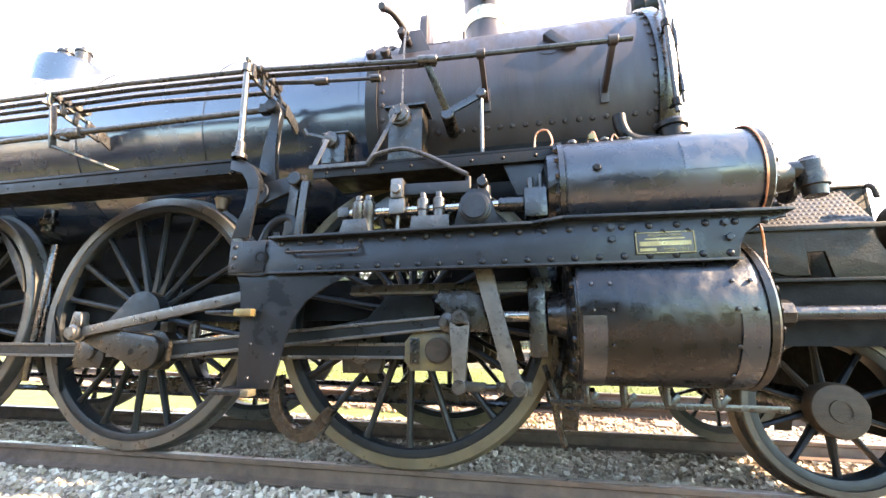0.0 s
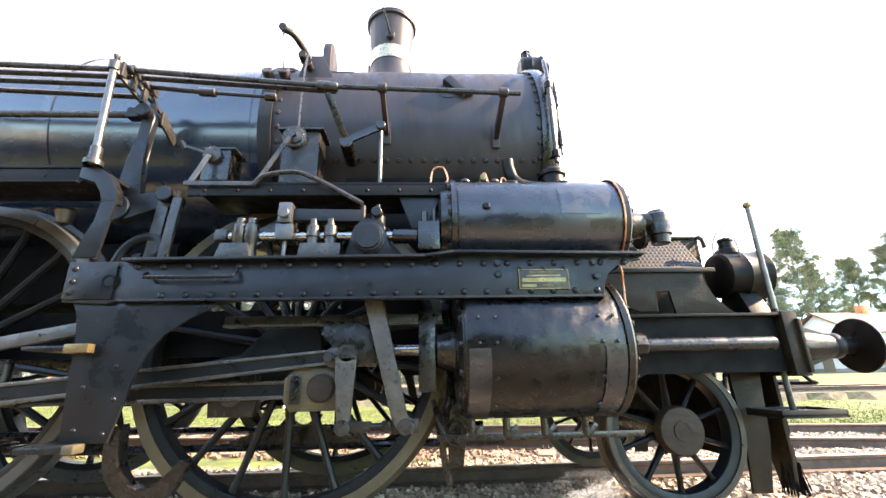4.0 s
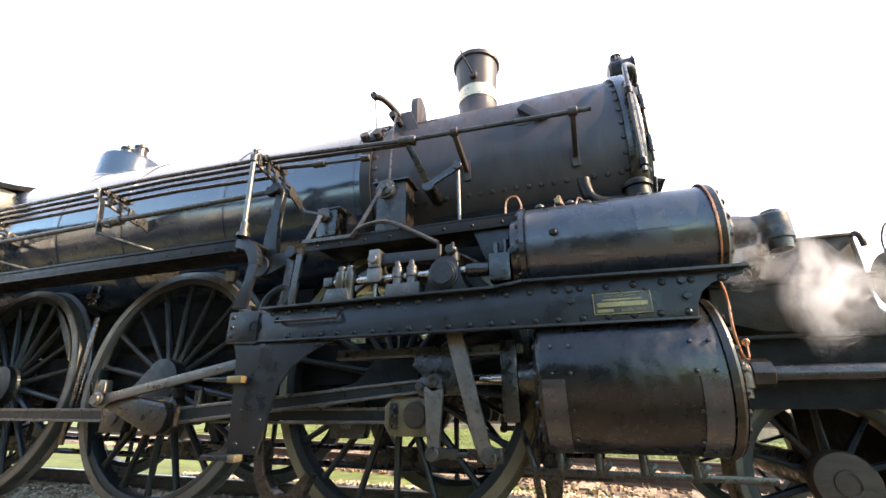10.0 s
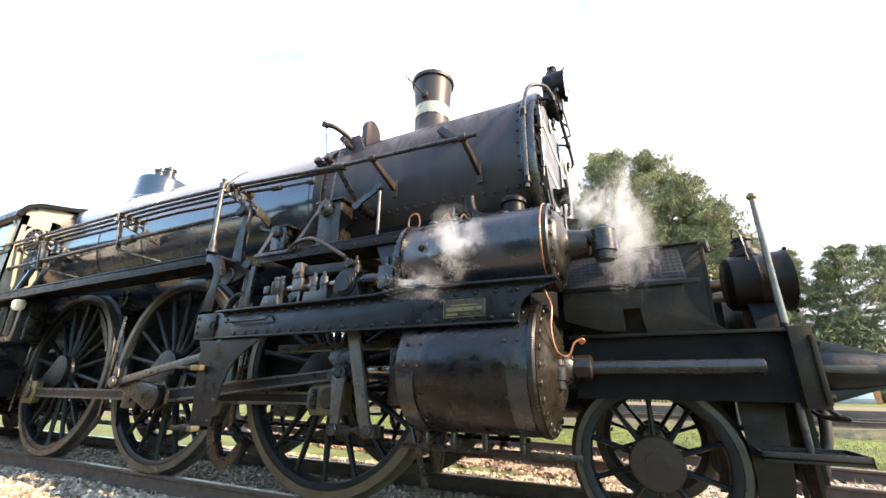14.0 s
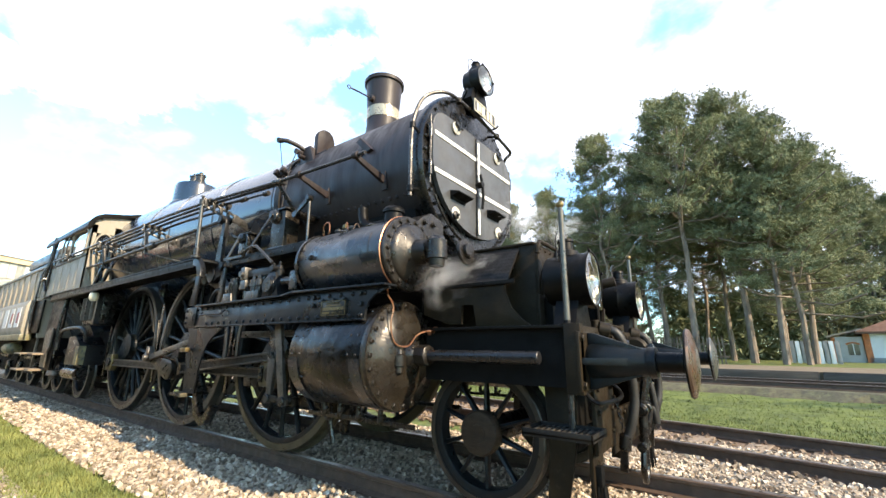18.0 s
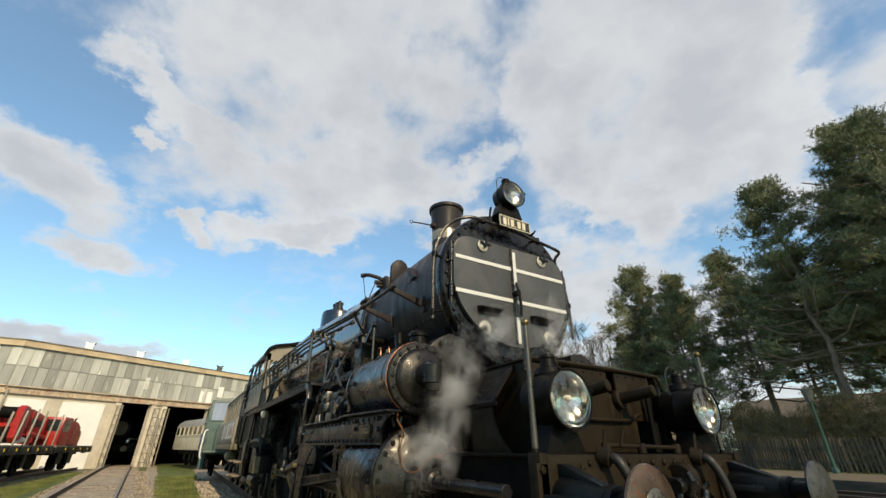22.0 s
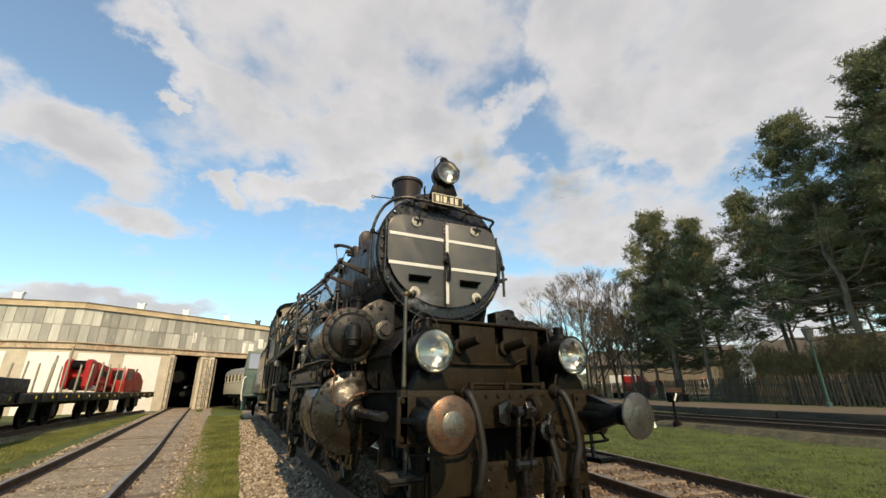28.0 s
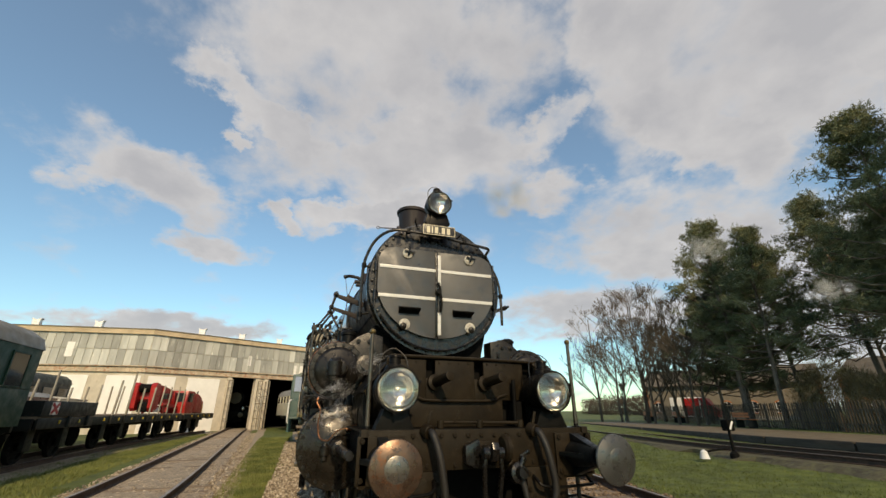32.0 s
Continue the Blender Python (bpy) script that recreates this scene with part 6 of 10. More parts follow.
        part("crank_pin", cy(BM(), (x, Y(0.80), 0.765), (x, Y(0.93), 0.765), 0.07), M["grey"], cpl)
    part("crank_pin", cy(BM(), (-2.63, Y(0.80), 0.775), (-2.63, Y(1.2), 0.775), 0.085), M["grey"], cr)
    # brass block with round cover on the front driver's pin
    bb = part("brass_block", prism(BM(), [(-0.72, 0.66), (-0.44, 0.66), (-0.41, 0.72), (-0.41, 0.90), (-0.70, 0.90), (-0.76, 0.84), (-0.76, 0.72)], Y(1.0), Y(1.12), "xz", 0.01), M["old_yellow"], loco, "old yellow-brown coupling rod block")
    part("cover_disc", lathe(BM(), (-0.545, Y(1.12), 0.785), (0, s, 0), [(0, 0), (0, 0.082), (0.012, 0.08), (0.016, 0.07), (0.02, 0.068), (0.02, 0)], 28), M["cap"], bb)
    part("keeper", bx(BM(), -0.72, -0.66, min(Y(1.12), Y(1.135)), max(Y(1.12), Y(1.135)), 0.70, 0.86, 0.004), M["greasy"], bb)
    bolts(bb, [(-0.69, Y(1.135), z) for z in (0.72, 0.78, 0.84)], (0, s, 0), 0.013, "greasy")

    # front of the smokebox side: handrail feet, drop rod and crank arm
    for x, zt in ((-0.23, 2.785), (0.63, 2.755)):
        b = prism(BM(), [(Y(1.24), zt + 0.015), (Y(1.2), zt - 0.04), (Y(0.86), zt - 0.15), (Y(0.84), zt - 0.08)], x - 0.018, x + 0.018, "yz", 0.004)
        cy(b, (x - 0.03, Y(1.22), zt), (x + 0.03, Y(1.22), zt), 0.034)
        bar(b, (x, Y(0.855), zt - 0.03), (x, Y(0.83), zt - 0.21), 0.06, 0.02, (0, 1, 0))
        part("rail_bracket", b, M["smokebox"], loco)
    b = bar(BM(), (-0.62, Y(1.20), 2.78), (-0.50, Y(1.04), 2.47), 0.05, 0.022)
    bar(b, (-0.52, Y(1.04), 2.46), (-0.25, Y(1.06), 2.58), 0.055, 0.022)
    cy(b, (-0.50, Y(0.78), 2.45), (-0.50, Y(1.06), 2.46), 0.05)
    cy(b, (-0.25, Y(1.03), 2.58), (-0.25, Y(1.09), 2.58), 0.035)
    part("bell_crank", b, M["greasy"], loco, "oily bell crank")
    part("drop_rod", cy(BM(), (-0.25, Y(1.05), 2.58), (-0.25, Y(1.04), 2.02), 0.014), M["steel"], loco, "bright upright rod")
    b = prism(BM(), [(0.22, 3.16), (0.28, 3.2), (0.46, 3.02), (0.38, 3.0)], Y(0.79), Y(0.88), "xz", 0.01)
    lathe(b, (0.26, Y(0.78), 3.1), (0, s * 0.9, 0.35), [(0, 0.12), (0.03, 0.12), (0.05, 0.05), (0.05, 0)], 16)
    part("steam_lug", b, M["smokebox"], loco)


side_gear(-1)
side_gear(1)


def top_fittings():
    # valve with hook on the boiler's shoulder, and the sand-box ring
    b = bx(BM(), -0.98, -0.80, -0.72, -0.55, 3.30, 3.50, 0.01)
    prism(b, [(-1.0, 3.26), (-0.70, 3.26), (-0.80, 3.50), (-0.95, 3.50)], -0.74, -0.70, "xz", 0.005)
    cy(b, (-0.95, -0.74, 3.43), (-0.95, -0.84, 3.43), 0.035)
    cy(b, (-0.90, -0.74, 3.36), (-0.90, -0.82, 3.36), 0.03)
    bx(b, -0.98, -0.55, -0.66, -0.6, 3.38, 3.41, 0.004)
    part("top_feed_valve", b, M["smokebox"], loco, "black top fitting with valve wheels")
    b = tb(BM(), curve_pts([(-0.92, -0.72, 3.47), (-0.95, -0.80, 3.51), (-1.0, -0.92, 3.54), (-1.06, -0.98, 3.545)]), 0.028, 10)
    cy(b, (-1.06, -1.02, 3.53), (-1.06, -0.96, 3.55), 0.033)
    part("valve_arm", b, M["smokebox"], loco)
    b = tb(BM(), curve_pts([(-1.06, -0.99, 3.53), (-1.05, -0.96, 3.35), (-1.05, -0.93, 3.2)]), 0.006, 6)
    tb(b, curve_pts([(-0.90, -0.84, 3.42), (-0.88, -0.93, 3.15), (-0.88, -0.95, 2.95), (-0.86, -1.0, 2.6)]), 0.008, 6)
    part("chain", b, M["grey"], loco)
    b = cy(BM(), (-1.17, -0.84, 3.12), (-1.17, -0.95, 3.17), 0.042)
    cy(b, (-1.05, -0.84, 3.14), (-1.05, -0.94, 3.18), 0.04)
    bar(b, (-1.20, -0.89, 3.13), (-1.0, -0.89, 3.15), 0.045, 0.03)
    part("check_valve", b, M["smokebox"], loco)
    b = prism(BM(), [(-0.66, 3.40)] + [(-0.53 + 0.13 * math.cos(a), 3.66 + 0.13 * math.sin(a)) for a in np.linspace(math.pi, 0, 12)] + [(-0.40, 3.50)], -0.83, -0.76, "yz", 0.008)
    part("sand_cap", b, M["smokebox"], loco)
    b = tb(BM(), [(-9.0, 0.0, 4.05), (-9.0, 0.0, 4.25), (-8.7, 0.0, 4.27)], 0.02)
    part("whistle", b, M["grey"], loco)


top_fittings()


# ---- front end of the locomotive ----
def front_end():
    b = bx(BM(), 1.28, 2.46, -1.03, 1.03, 1.175, 1.195, 0.003)
    dk = part("front_deck", b, M["black"], loco, "black front deck plate")
    # buffer beam: wide upper plate, narrower lower plate with a wide opening
    for name, y0, y1, z0, z1, x0 in (("beam_plate", -1.02, 1.02, 0.89, 1.19, 2.45), ("beam_end", -1.03, -0.70, 0.79, 0.89, 2.45), ("beam_end", 0.70, 1.03, 0.79, 0.89, 2.45),
                                     ("lower_plate", -0.78, -0.33, 0.42, 0.887, 2.455), ("lower_plate", 0.39, 0.78, 0.40, 0.887, 2.455), ("lower_plate", -0.33, 0.39, 0.42, 0.64, 2.455)):
        part(name, bx(BM(), x0, x0 + 0.025, y0, y1, z0, z1, 0.004), M["front"], loco, "dark olive-brown riveted buffer beam")
    bolts(dk, [(2.476, y, z) for z in (1.145, 0.925) for y in np.arange(-0.62, 0.7, 0.12)], (1, 0, 0), 0.017, "front")
    bolts(dk, [(2.481, y, z) for y in (-0.72, -0.42, 0.45, 0.72) for z in (0.52, 0.66, 0.8)] + [(2.481, y, z) for y in (-0.25, -0.1, 0.1, 0.25) for z in (0.46, 0.6)] + [(2.481, y, z) for y in (-0.36, 0.41) for z in (0.72, 0.84)], (1, 0, 0), 0.018, "front")
    for s in (-1, 1):
        # side valance below the deck and its angle iron
        part("side_valance", bx(BM(), 1.30, 2.45, min(s * 0.96, s * 0.98), max(s * 0.96, s * 0.98), 0.82, 1.175), M["inside"], loco)
        part("corner_angle", bx(BM(), 2.40, 2.50, min(s * 0.98, s * 1.04), max(s * 0.98, s * 1.04), 0.79, 1.2, 0.004), M["front"], loco)
        # mast with ball top
        ms = part("lamp_mast", cy(BM(), (2.41, s * 0.985, 1.195), (2.41, s * 0.985, 1.96), 0.020, 0.016), M["mast"], loco, "slim brass-topped mast on the front deck")
        part("ball", lathe(BM(), (2.41, s * 0.985, 1.955), (0, 0, 1), [(0, 0.012), (0.008, 0.022), (0.02, 0.028), (0.036, 0.026), (0.048, 0.014), (0.052, 0)], 14), M["brass"], ms)
        part("foot", lathe(BM(), (2.41, s * 0.985, 1.19), (0, 0, 1), [(0, 0.04), (0.012, 0.04), (0.016, 0.022), (0.05, 0.018)], 12), M["black"], ms)
        # buffers
        bf = new("buffer")
        bf.parent = loco
        bf["label"] = "round buffer with a worn reddish face" if s < 0 else "round buffer with a plain grey face"
        yc, zc_ = s * 0.875, 0.98
        part("base_plate", bx(BM(), 2.476, 2.50, yc - 0.19, yc + 0.19, zc_ - 0.17, zc_ + 0.17, 0.006), M["front"], bf)
        b = BM()
        lathe(b, (2.50, yc, zc_), (1, 0, 0), [(0, 0.10), (0.02, 0.11), (0.16, 0.10), (0.26, 0.085), (0.32, 0.078), (0.33, 0.085), (0.37, 0.085), (0.375, 0.06)], 28)
        for q in (-1, 1):
            prism(b, [(2.50, zc_ + q * 0.165), (2.53, zc_ + q * 0.165), (2.72, zc_ + q * 0.10), (2.80, zc_ + q * 0.075), (2.80, zc_ + q * 0.05), (2.50, zc_ + q * 0.09)], yc - 0.04, yc + 0.04, "xz", 0.008)
            prism(b, [(2.50, yc + q * 0.165), (2.53, yc + q * 0.165), (2.70, yc + q * 0.10), (2.78, yc + q * 0.07), (2.50, yc + q * 0.07)], zc_ - 0.02, zc_ + 0.02, "xy", 0.006)
        part("housing", b, M["spoke"], bf)
        part("shank", cy(BM(), (2.82, yc, zc_), (3.03, yc, zc_), 0.056, seg=20), M["black"], bf)
        face = "buffer" if s < 0 else "buffer_grey"
        part("back", lathe(BM(), (3.0, yc, zc_), (1, 0, 0), [(0, 0.05), (0.012, 0.10), (0.02, 0.178), (0.028, 0.184), (0.031, 0.183)], 44), M["black"], bf, "black painted back")
        part("face", lathe(BM(), (3.0, yc, zc_), (1, 0, 0), [(0.031, 0.183), (0.042, 0.178), (0.058, 0.13), (0.066, 0.085), (0.069, 0.0)], 44), M[face], bf)
        part("worn_centre", lathe(BM(), (3.0, yc, zc_), (1, 0, 0), [(0.0665, 0.084), (0.0685, 0.08), (0.0715, 0.0)], 32), M["buffer_mid"] if s < 0 else M["buffer_grey"], bf)
        bolts(bf, [(2.50, yc + a * 0.155, zc_ + c * 0.135) for a in (-1, 1) for c in (-1, 1)], (1, 0, 0), 0.02, "front")
        # grab loop under the buffer
        b = tb(BM(), curve_pts([(2.49, s * 0.98, 0.80), (2.53, s * 0.98, 0.76), (2.57, s * 0.95, 0.745), (2.58, s * 0.6, 0.74), (2.57, s * 0.48, 0.76), (2.53, s * 0.45, 0.80), (2.48, s * 0.45, 0.82)]), 0.013)
        part("grab_loop", b, M["black"], loco)
        # guard iron before the wheel
        b = prism(BM(), [(0.50, 0.60), (0.80, 0.60), (0.80, 0.30), (0.78, 0.10), (0.66, 0.08), (0.62, 0.28)], 2.425, 2.45, "yz", 0.004)
        b.transform(Matrix.Diagonal((1, s, 1, 1)))
        prism(b, [(2.15, 0.82), (2.37, 0.82), (2.34, 0.42), (2.27, 0.08), (2.14, 0.08), (2.17, 0.42)], s * 0.755, s * 0.775, "xz", 0.003)
        g = part("guard_iron", b, M["front"], loco, "black riveted guard iron hanging before the wheel")
        bolts(g, [(2.452, s * y, z) for y, z in ((0.6, 0.5), (0.74, 0.52), (0.7, 0.36), (0.72, 0.22), (0.7, 0.14))], (1, 0, 0), 0.017, "front")
        # stiff brush over the rail
        br = part("rail_brush", bar(BM(), (2.46, s * 0.74, 0.36), (2.46, s * 0.74, 0.22), 0.06, 0.05, (1, 0, 0)), M["inside"], loco, "black bristle brush hanging over the rail")
        b, rb_ = BM(), random.Random(77)
        for k in range(46):
            dx, dy = rb_.uniform(-0.035, 0.035), rb_.uniform(-0.035, 0.035)
            tb(b, [(2.46 + dx, s * 0.74 + dy, 0.25), (2.46 + dx * 1.7, s * 0.74 + dy * 1.7, rb_.uniform(0.05, 0.09))], 0.005, 3)
        part("bristles", b, M["inside"], br)["kind"] = "stuff"
        # footstep with a ribbed tread
        b = bx(BM(), 2.15, 2.56, min(s * 0.86, s * 1.14), max(s * 0.86, s * 1.14), 0.565, 0.577, 0.002)
        for y0, y1, x0, x1 in ((0.86, 0.87, 2.15, 2.56), (1.13, 1.14, 2.15, 2.56), (0.86, 1.14, 2.15, 2.16), (0.86, 1.14, 2.55, 2.56)):
            bx(b, x0, x1, min(s * y0, s * y1), max(s * y0, s * y1), 0.555, 0.6, 0.002)
        stp = part("footstep", b, M["tread"], loco, "ribbed steel footstep plate")
        for k in range(11):
            x = 2.18 + 0.034 * k
            part("rib", bar(BM(), (x, s * 0.88, 0.58), (x + 0.02, s * 1.12, 0.58), 0.012, 0.01, (0, 0, 1), 0.002), M["worn"], stp)
        b = cy(BM(), (2.39, s * 0.95, 0.575), (2.39, s * 0.95, 0.88), 0.018)
        bar(b, (2.34, s * 0.95, 0.885), (2.45, s * 0.95, 0.885), 0.05, 0.02, (0, 0, 1))
        part("hanger", b, M["grey"], stp)
        # chequered sloping plate beside the box
        b = BM()
        A = [Vector(p) for p in ((1.26, s * 0.74, 1.82), (2.0, s * 0.74, 1.82), (2.0, s * 0.985, 1.50), (1.26, s * 0.985, 1.50))]
        f = [b.verts.new(p) for p in A]
        b.faces.new(f)
        back = [b.verts.new(p + Vector((0, -s * 0.01, -0.008))) for p in A]
        b.faces.new(back[::-1])
        for i in range(4):
            b.faces.new((f[i], f[(i + 1) % 4], back[(i + 1) % 4], back[i]))
        nrm = (A[1] - A[0]).cross(A[2] - A[1]).normalized() * (1 if s < 0 else 1)
        if nrm.z < 0:
            nrm = -nrm
        sl = part("sloping_tread", b, M["tread"], loco, "brown chequered sloping tread plate")
        b = BM()
        for i in range(24):
            for j in range(11):
                c = A[0].lerp(A[1], (i + 0.5) / 24).lerp(A[3].lerp(A[2], (i + 0.5) / 24), (j + 0.5) / 11) + nrm * 0.002
                u = (A[1] - A[0]).normalized() * 0.014
                w_ = (A[3] - A[0]).normalized() * 0.012
                vs = [b.verts.new(c + o) for o in (u, w_, -u, -w_)]
                t = b.verts.new(c + nrm * 0.004)
                for k in range(4):
                    b.faces.new((vs[k], vs[(k + 1) % 4], t))
        o = part("chequer_studs", b, M["tread"], sl)
        o["kind"] = "stuff"
        part("tread_edge", bar(BM(), (1.26, s * 0.985, 1.50), (2.06, s * 0.985, 1.50), 0.03, 0.012, (0, 1, 0)), M["black"], sl)
        # plate below the slope, cut out, with a curved bracket
        b = prism(BM(), [(1.26, 1.50), (1.26, 1.30), (1.5, 1.22), (1.62, 1.22), (1.62, 1.36), (1.72, 1.36), (1.74, 1.195), (2.16, 1.195), (2.1, 1.24), (2.02, 1.32), (1.98, 1.42), (1.97, 1.50)], s * 0.95, s * 0.97, "xz", 0.003)
        part("side_plate", b, M["front"], loco, "black cut-out side plate")
    # valve box casing between the lamps
    part("casing_side", bx(BM(), 1.28, 2.12, -0.76, -0.74, 1.2, 1.80, 0.003), M["front"], loco)
    part("casing_side", bx(BM(), 1.28, 2.12, 0.74, 0.76, 1.2, 1.80, 0.003), M["front"], loco)
    part("casing_top", bx(BM(), 1.28, 2.12, -0.78, 0.78, 1.80, 1.815, 0.003), M["front"], loco)
    for y0, y1 in ((-0.76, -0.42), (-0.33, 0.07), (0.17, 0.60)):
        p = part("casing_panel", bx(BM(), 2.12, 2.145, y0, y1, 1.43, 1.79, 0.005), M["front"], loco, "dark olive-brown casing panel")
        bolts(p, [(2.146, y, 1.765) for y in np.arange(y0 + 0.04, y1, 0.1)], (1, 0, 0), 0.009, "front")
    part("casing_lower", bx(BM(), 2.12, 2.14, -0.76, 0.36, 1.2, 1.43, 0.004), M["front"], loco)
    for y0, y1 in ((-0.418, -0.332), (0.072, 0.168)):
        part("casing_web", bx(BM(), 2.12, 2.141, y0, y1, 1.432, 1.62, 0.003), M["front"], loco)
    part("casing_back", bx(BM(), 2.0, 2.02, -0.74, 0.74, 1.2, 1.8), M["inside"], loco)
    part("casing_rail", tb(BM(), curve_pts([(2.16, -0.80, 1.72), (2.16, -0.77, 1.80), (2.16, -0.6, 1.815), (2.16, 0.6, 1.80), (2.16, 0.72, 1.77), (2.16, 0.76, 1.68)]), 0.016), M["front"], loco)
    part("casing_lip", tb(BM(), curve_pts([(2.16, -0.5, 1.45), (2.17, -0.38, 1.425), (2.17, 0.2, 1.425), (2.16, 0.32, 1.46), (2.15, 0.4, 1.48)]), 0.014), M["front"], loco)
    for y in (-0.29, 0.22):
        b = lathe(BM(), (2.14, y - 0.05, 1.58), (0.94, 0.2, 0.15), [(0, 0.075), (0.03, 0.075), (0.04, 0.045), (0.3, 0.042), (0.305, 0.03), (0.3, 0)], 20)
        part("tail_tube", b, M["front"], loco, "short protruding tube")
    for y in (-0.62, 0.50, 0.66):
        part("bracket", bx(BM(), 2.05, 2.2, y - 0.04, y + 0.04, 1.2, 1.42, 0.01), M["inside"], loco)
    part("post", cy(BM(), (2.2, 0.46, 1.2), (2.2, 0.46, 1.62), 0.02), M["inside"], loco)
    # steam pipes between chest and smokebox, seen from the front
    for s in (-1, 1):
        b = prism(BM(), [(0.68, 1.75), (1.15, 1.75), (1.12, 2.0), (0.98, 2.12), (0.86, 2.18), (0.68, 2.14)], 1.02, 1.24, "yz", 0.02)
        p = part("steam_pipe_casing", b, M["cover"], loco, "brown cast steam pipe casing")
        bolts(p, [(1.25, 0.9 + 0.12 * math.cos(a), 1.97 + 0.12 * math.sin(a)) for a in np.arange(0, 6.2, 1.04)], (1, 0, 0), 0.02, "cover")
        if s < 0:
            for o in (p, *p.children_recursive):
                if o is p:
                    o.data.transform(Matrix.Diagonal((1, -1, 1, 1)))
                    o.data.flip_normals()
                else:
                    o.location.y *= -1
    # stretcher plates behind the buffer beam
    part("stretcher", bx(BM(), 2.10, 2.13, -0.62, 0.62, 0.28, 1.0, 0.004), M["inside"], loco)
    part("lower_plate", bx(BM(), 2.455, 2.475, -0.40, 0.42, 0.36, 0.56, 0.006), M["front"], loco, "riveted lower plate under the beam")
    # coupling hook, screw coupling and hoses
    h = new("coupling")
    h.parent = loco
    h["label"] = "greasy screw coupling hanging from the draw hook"
    part("draw_plate", bx(BM(), 2.476, 2.495, -0.15, 0.15, 0.92, 1.1, 0.01), M["front"], h)
    b = prism(BM(), [(2.49, 0.95), (2.62, 0.93), (2.70, 0.97), (2.73, 1.05), (2.71, 1.10), (2.67, 1.08), (2.66, 1.03), (2.62, 1.0), (2.60, 1.06), (2.49, 1.07)], -0.03, 0.03, "xz", 0.012)
    part("hook", b, M["greasy"], h)
    b = lathe(BM(), (2.55, 0.13, 1.04), (0, 1, 0), [(0, 0), (0, 0.09), (0.02, 0.11), (0.05, 0.11), (0.06, 0.08), (0.06, 0)], 24)
    part("round_guard", b, M["front"], h)
    for y in (-0.06, 0.06):
        b = tb(BM(), curve_pts([(2.655, y, 1.02), (2.65, y * 1.25, 0.9), (2.62, y * 1.1, 0.74), (2.60, y, 0.62)]), 0.021, 8)
        cy(b, (2.655, y * 0.6, 1.02), (2.655, y * 1.5, 1.02), 0.045, seg=14)
        cy(b, (2.60, y * 0.7, 0.62), (2.60, y * 1.6, 0.62), 0.05, seg=14)
        part("link", b, M["greasy"], h)
    b = lathe(BM(), (2.57, 0.24, 0.86), (1, 0.15, 0.1), [(-0.1, 0), (-0.1, 0.06), (-0.02, 0.065), (0.0, 0.08), (0.05, 0.08), (0.06, 0.05), (0.11, 0.045), (0.11, 0)], 14)
    cy(b, (2.60, 0.25, 0.86), (2.60, 0.30, 0.98), 0.03)
    bar(b, (2.60, 0.27, 0.98), (2.60, 0.36, 1.02), 0.03, 0.02, (1, 0, 0))
    part("heating_valve", b, M["greasy"], h)
    b = prism(BM(), [(-0.20, 1.07), (-0.08, 1.12), (-0.05, 1.0), (-0.1, 0.9), (-0.2, 0.94)], 2.5, 2.57, "yz", 0.015)
    part("hook_cheek", b, M["greasy"], h)
    b = cy(BM(), (2.6, -0.10, 0.62), (2.6, 0.10, 0.62), 0.035)
    cy(b, (2.6, 0, 0.68), (2.58, 0.02, 0.36), 0.03)
    bar(b, (2.58, 0.05, 0.6), (2.56, 0.09, 0.28), 0.03, 0.02, (1, 0, 0))
    cy(b, (2.58, -0.08, 0.36), (2.58, 0.10, 0.36), 0.034)
    tb(b, curve_pts([(2.59, -0.05, 0.36), (2.58, -0.07, 0.2), (2.57, 0.02, 0.12), (2.57, 0.1, 0.2), (2.58, 0.08, 0.36)]), 0.022)
    part("screw", b, M["greasy"], h)
    for y, y2, r in ((-0.49, -0.41, 0.0305), (0.48, 0.54, 0.0305), (0.24, 0.3, 0.026)):
        hs = new("brake_hose")
        hs.parent = loco
        hs["label"] = "black rubber brake hose with a metal cock"
        zt = 1.17 if r > 0.03 else 0.9
        part("hose", tb(BM(), curve_pts([(2.48, y, zt), (2.57, y + 0.01, zt - 0.01), (2.62, y + 0.05, zt - 0.16), (2.63, y + 0.09, zt - 0.42), (2.61, y2, 0.60), (2.56, y2, 0.46)]), r, 12), M["rubber"], hs)
        b = cy(BM(), (2.46, y - 0.03, zt + 0.02), (2.53, y, zt + 0.0), 0.055)
        bar(b, (2.5, y - 0.02, zt + 0.03), (2.5, y + 0.02, zt + 0.16), 0.025, 0.012, (1, 0, 0))
        part("cock", b, M["front"], hs)
        b = cy(BM(), (2.56, y2, 0.5), (2.545, y2, 0.40), r * 1.3)
        bar(b, (2.54, y2, 0.42), (2.52, y2 + 0.04, 0.26), 0.05, 0.03, (0, 1, 0))
        part("hose_end", b, M["greasy"], hs)
    for y in (-0.42, 0.6):
        ch = new("chain")
        ch.parent = loco
        for k in range(7):
            b = BM()
            ring = [(0.012 * math.cos(a), 0, 0.02 * math.sin(a)) for a in (2 * math.pi * i / 10 for i in range(10))]
            tb(b, ring, 0.004, 5, True)
            b.transform(pose(2.52, y + 0.02 * k, 0.70 - 0.032 * k, 0, 0, 90 * (k % 2)))
            part("chain_link", b, M["greasy"], ch)
    b = tb(BM(), [(2.40, -0.38, 1.245), (2.40, 0.42, 1.235)], 0.014)
    for y in (-0.36, 0.0, 0.4):
        cy(b, (2.40, y, 1.195), (2.40, y, 1.26), 0.03)
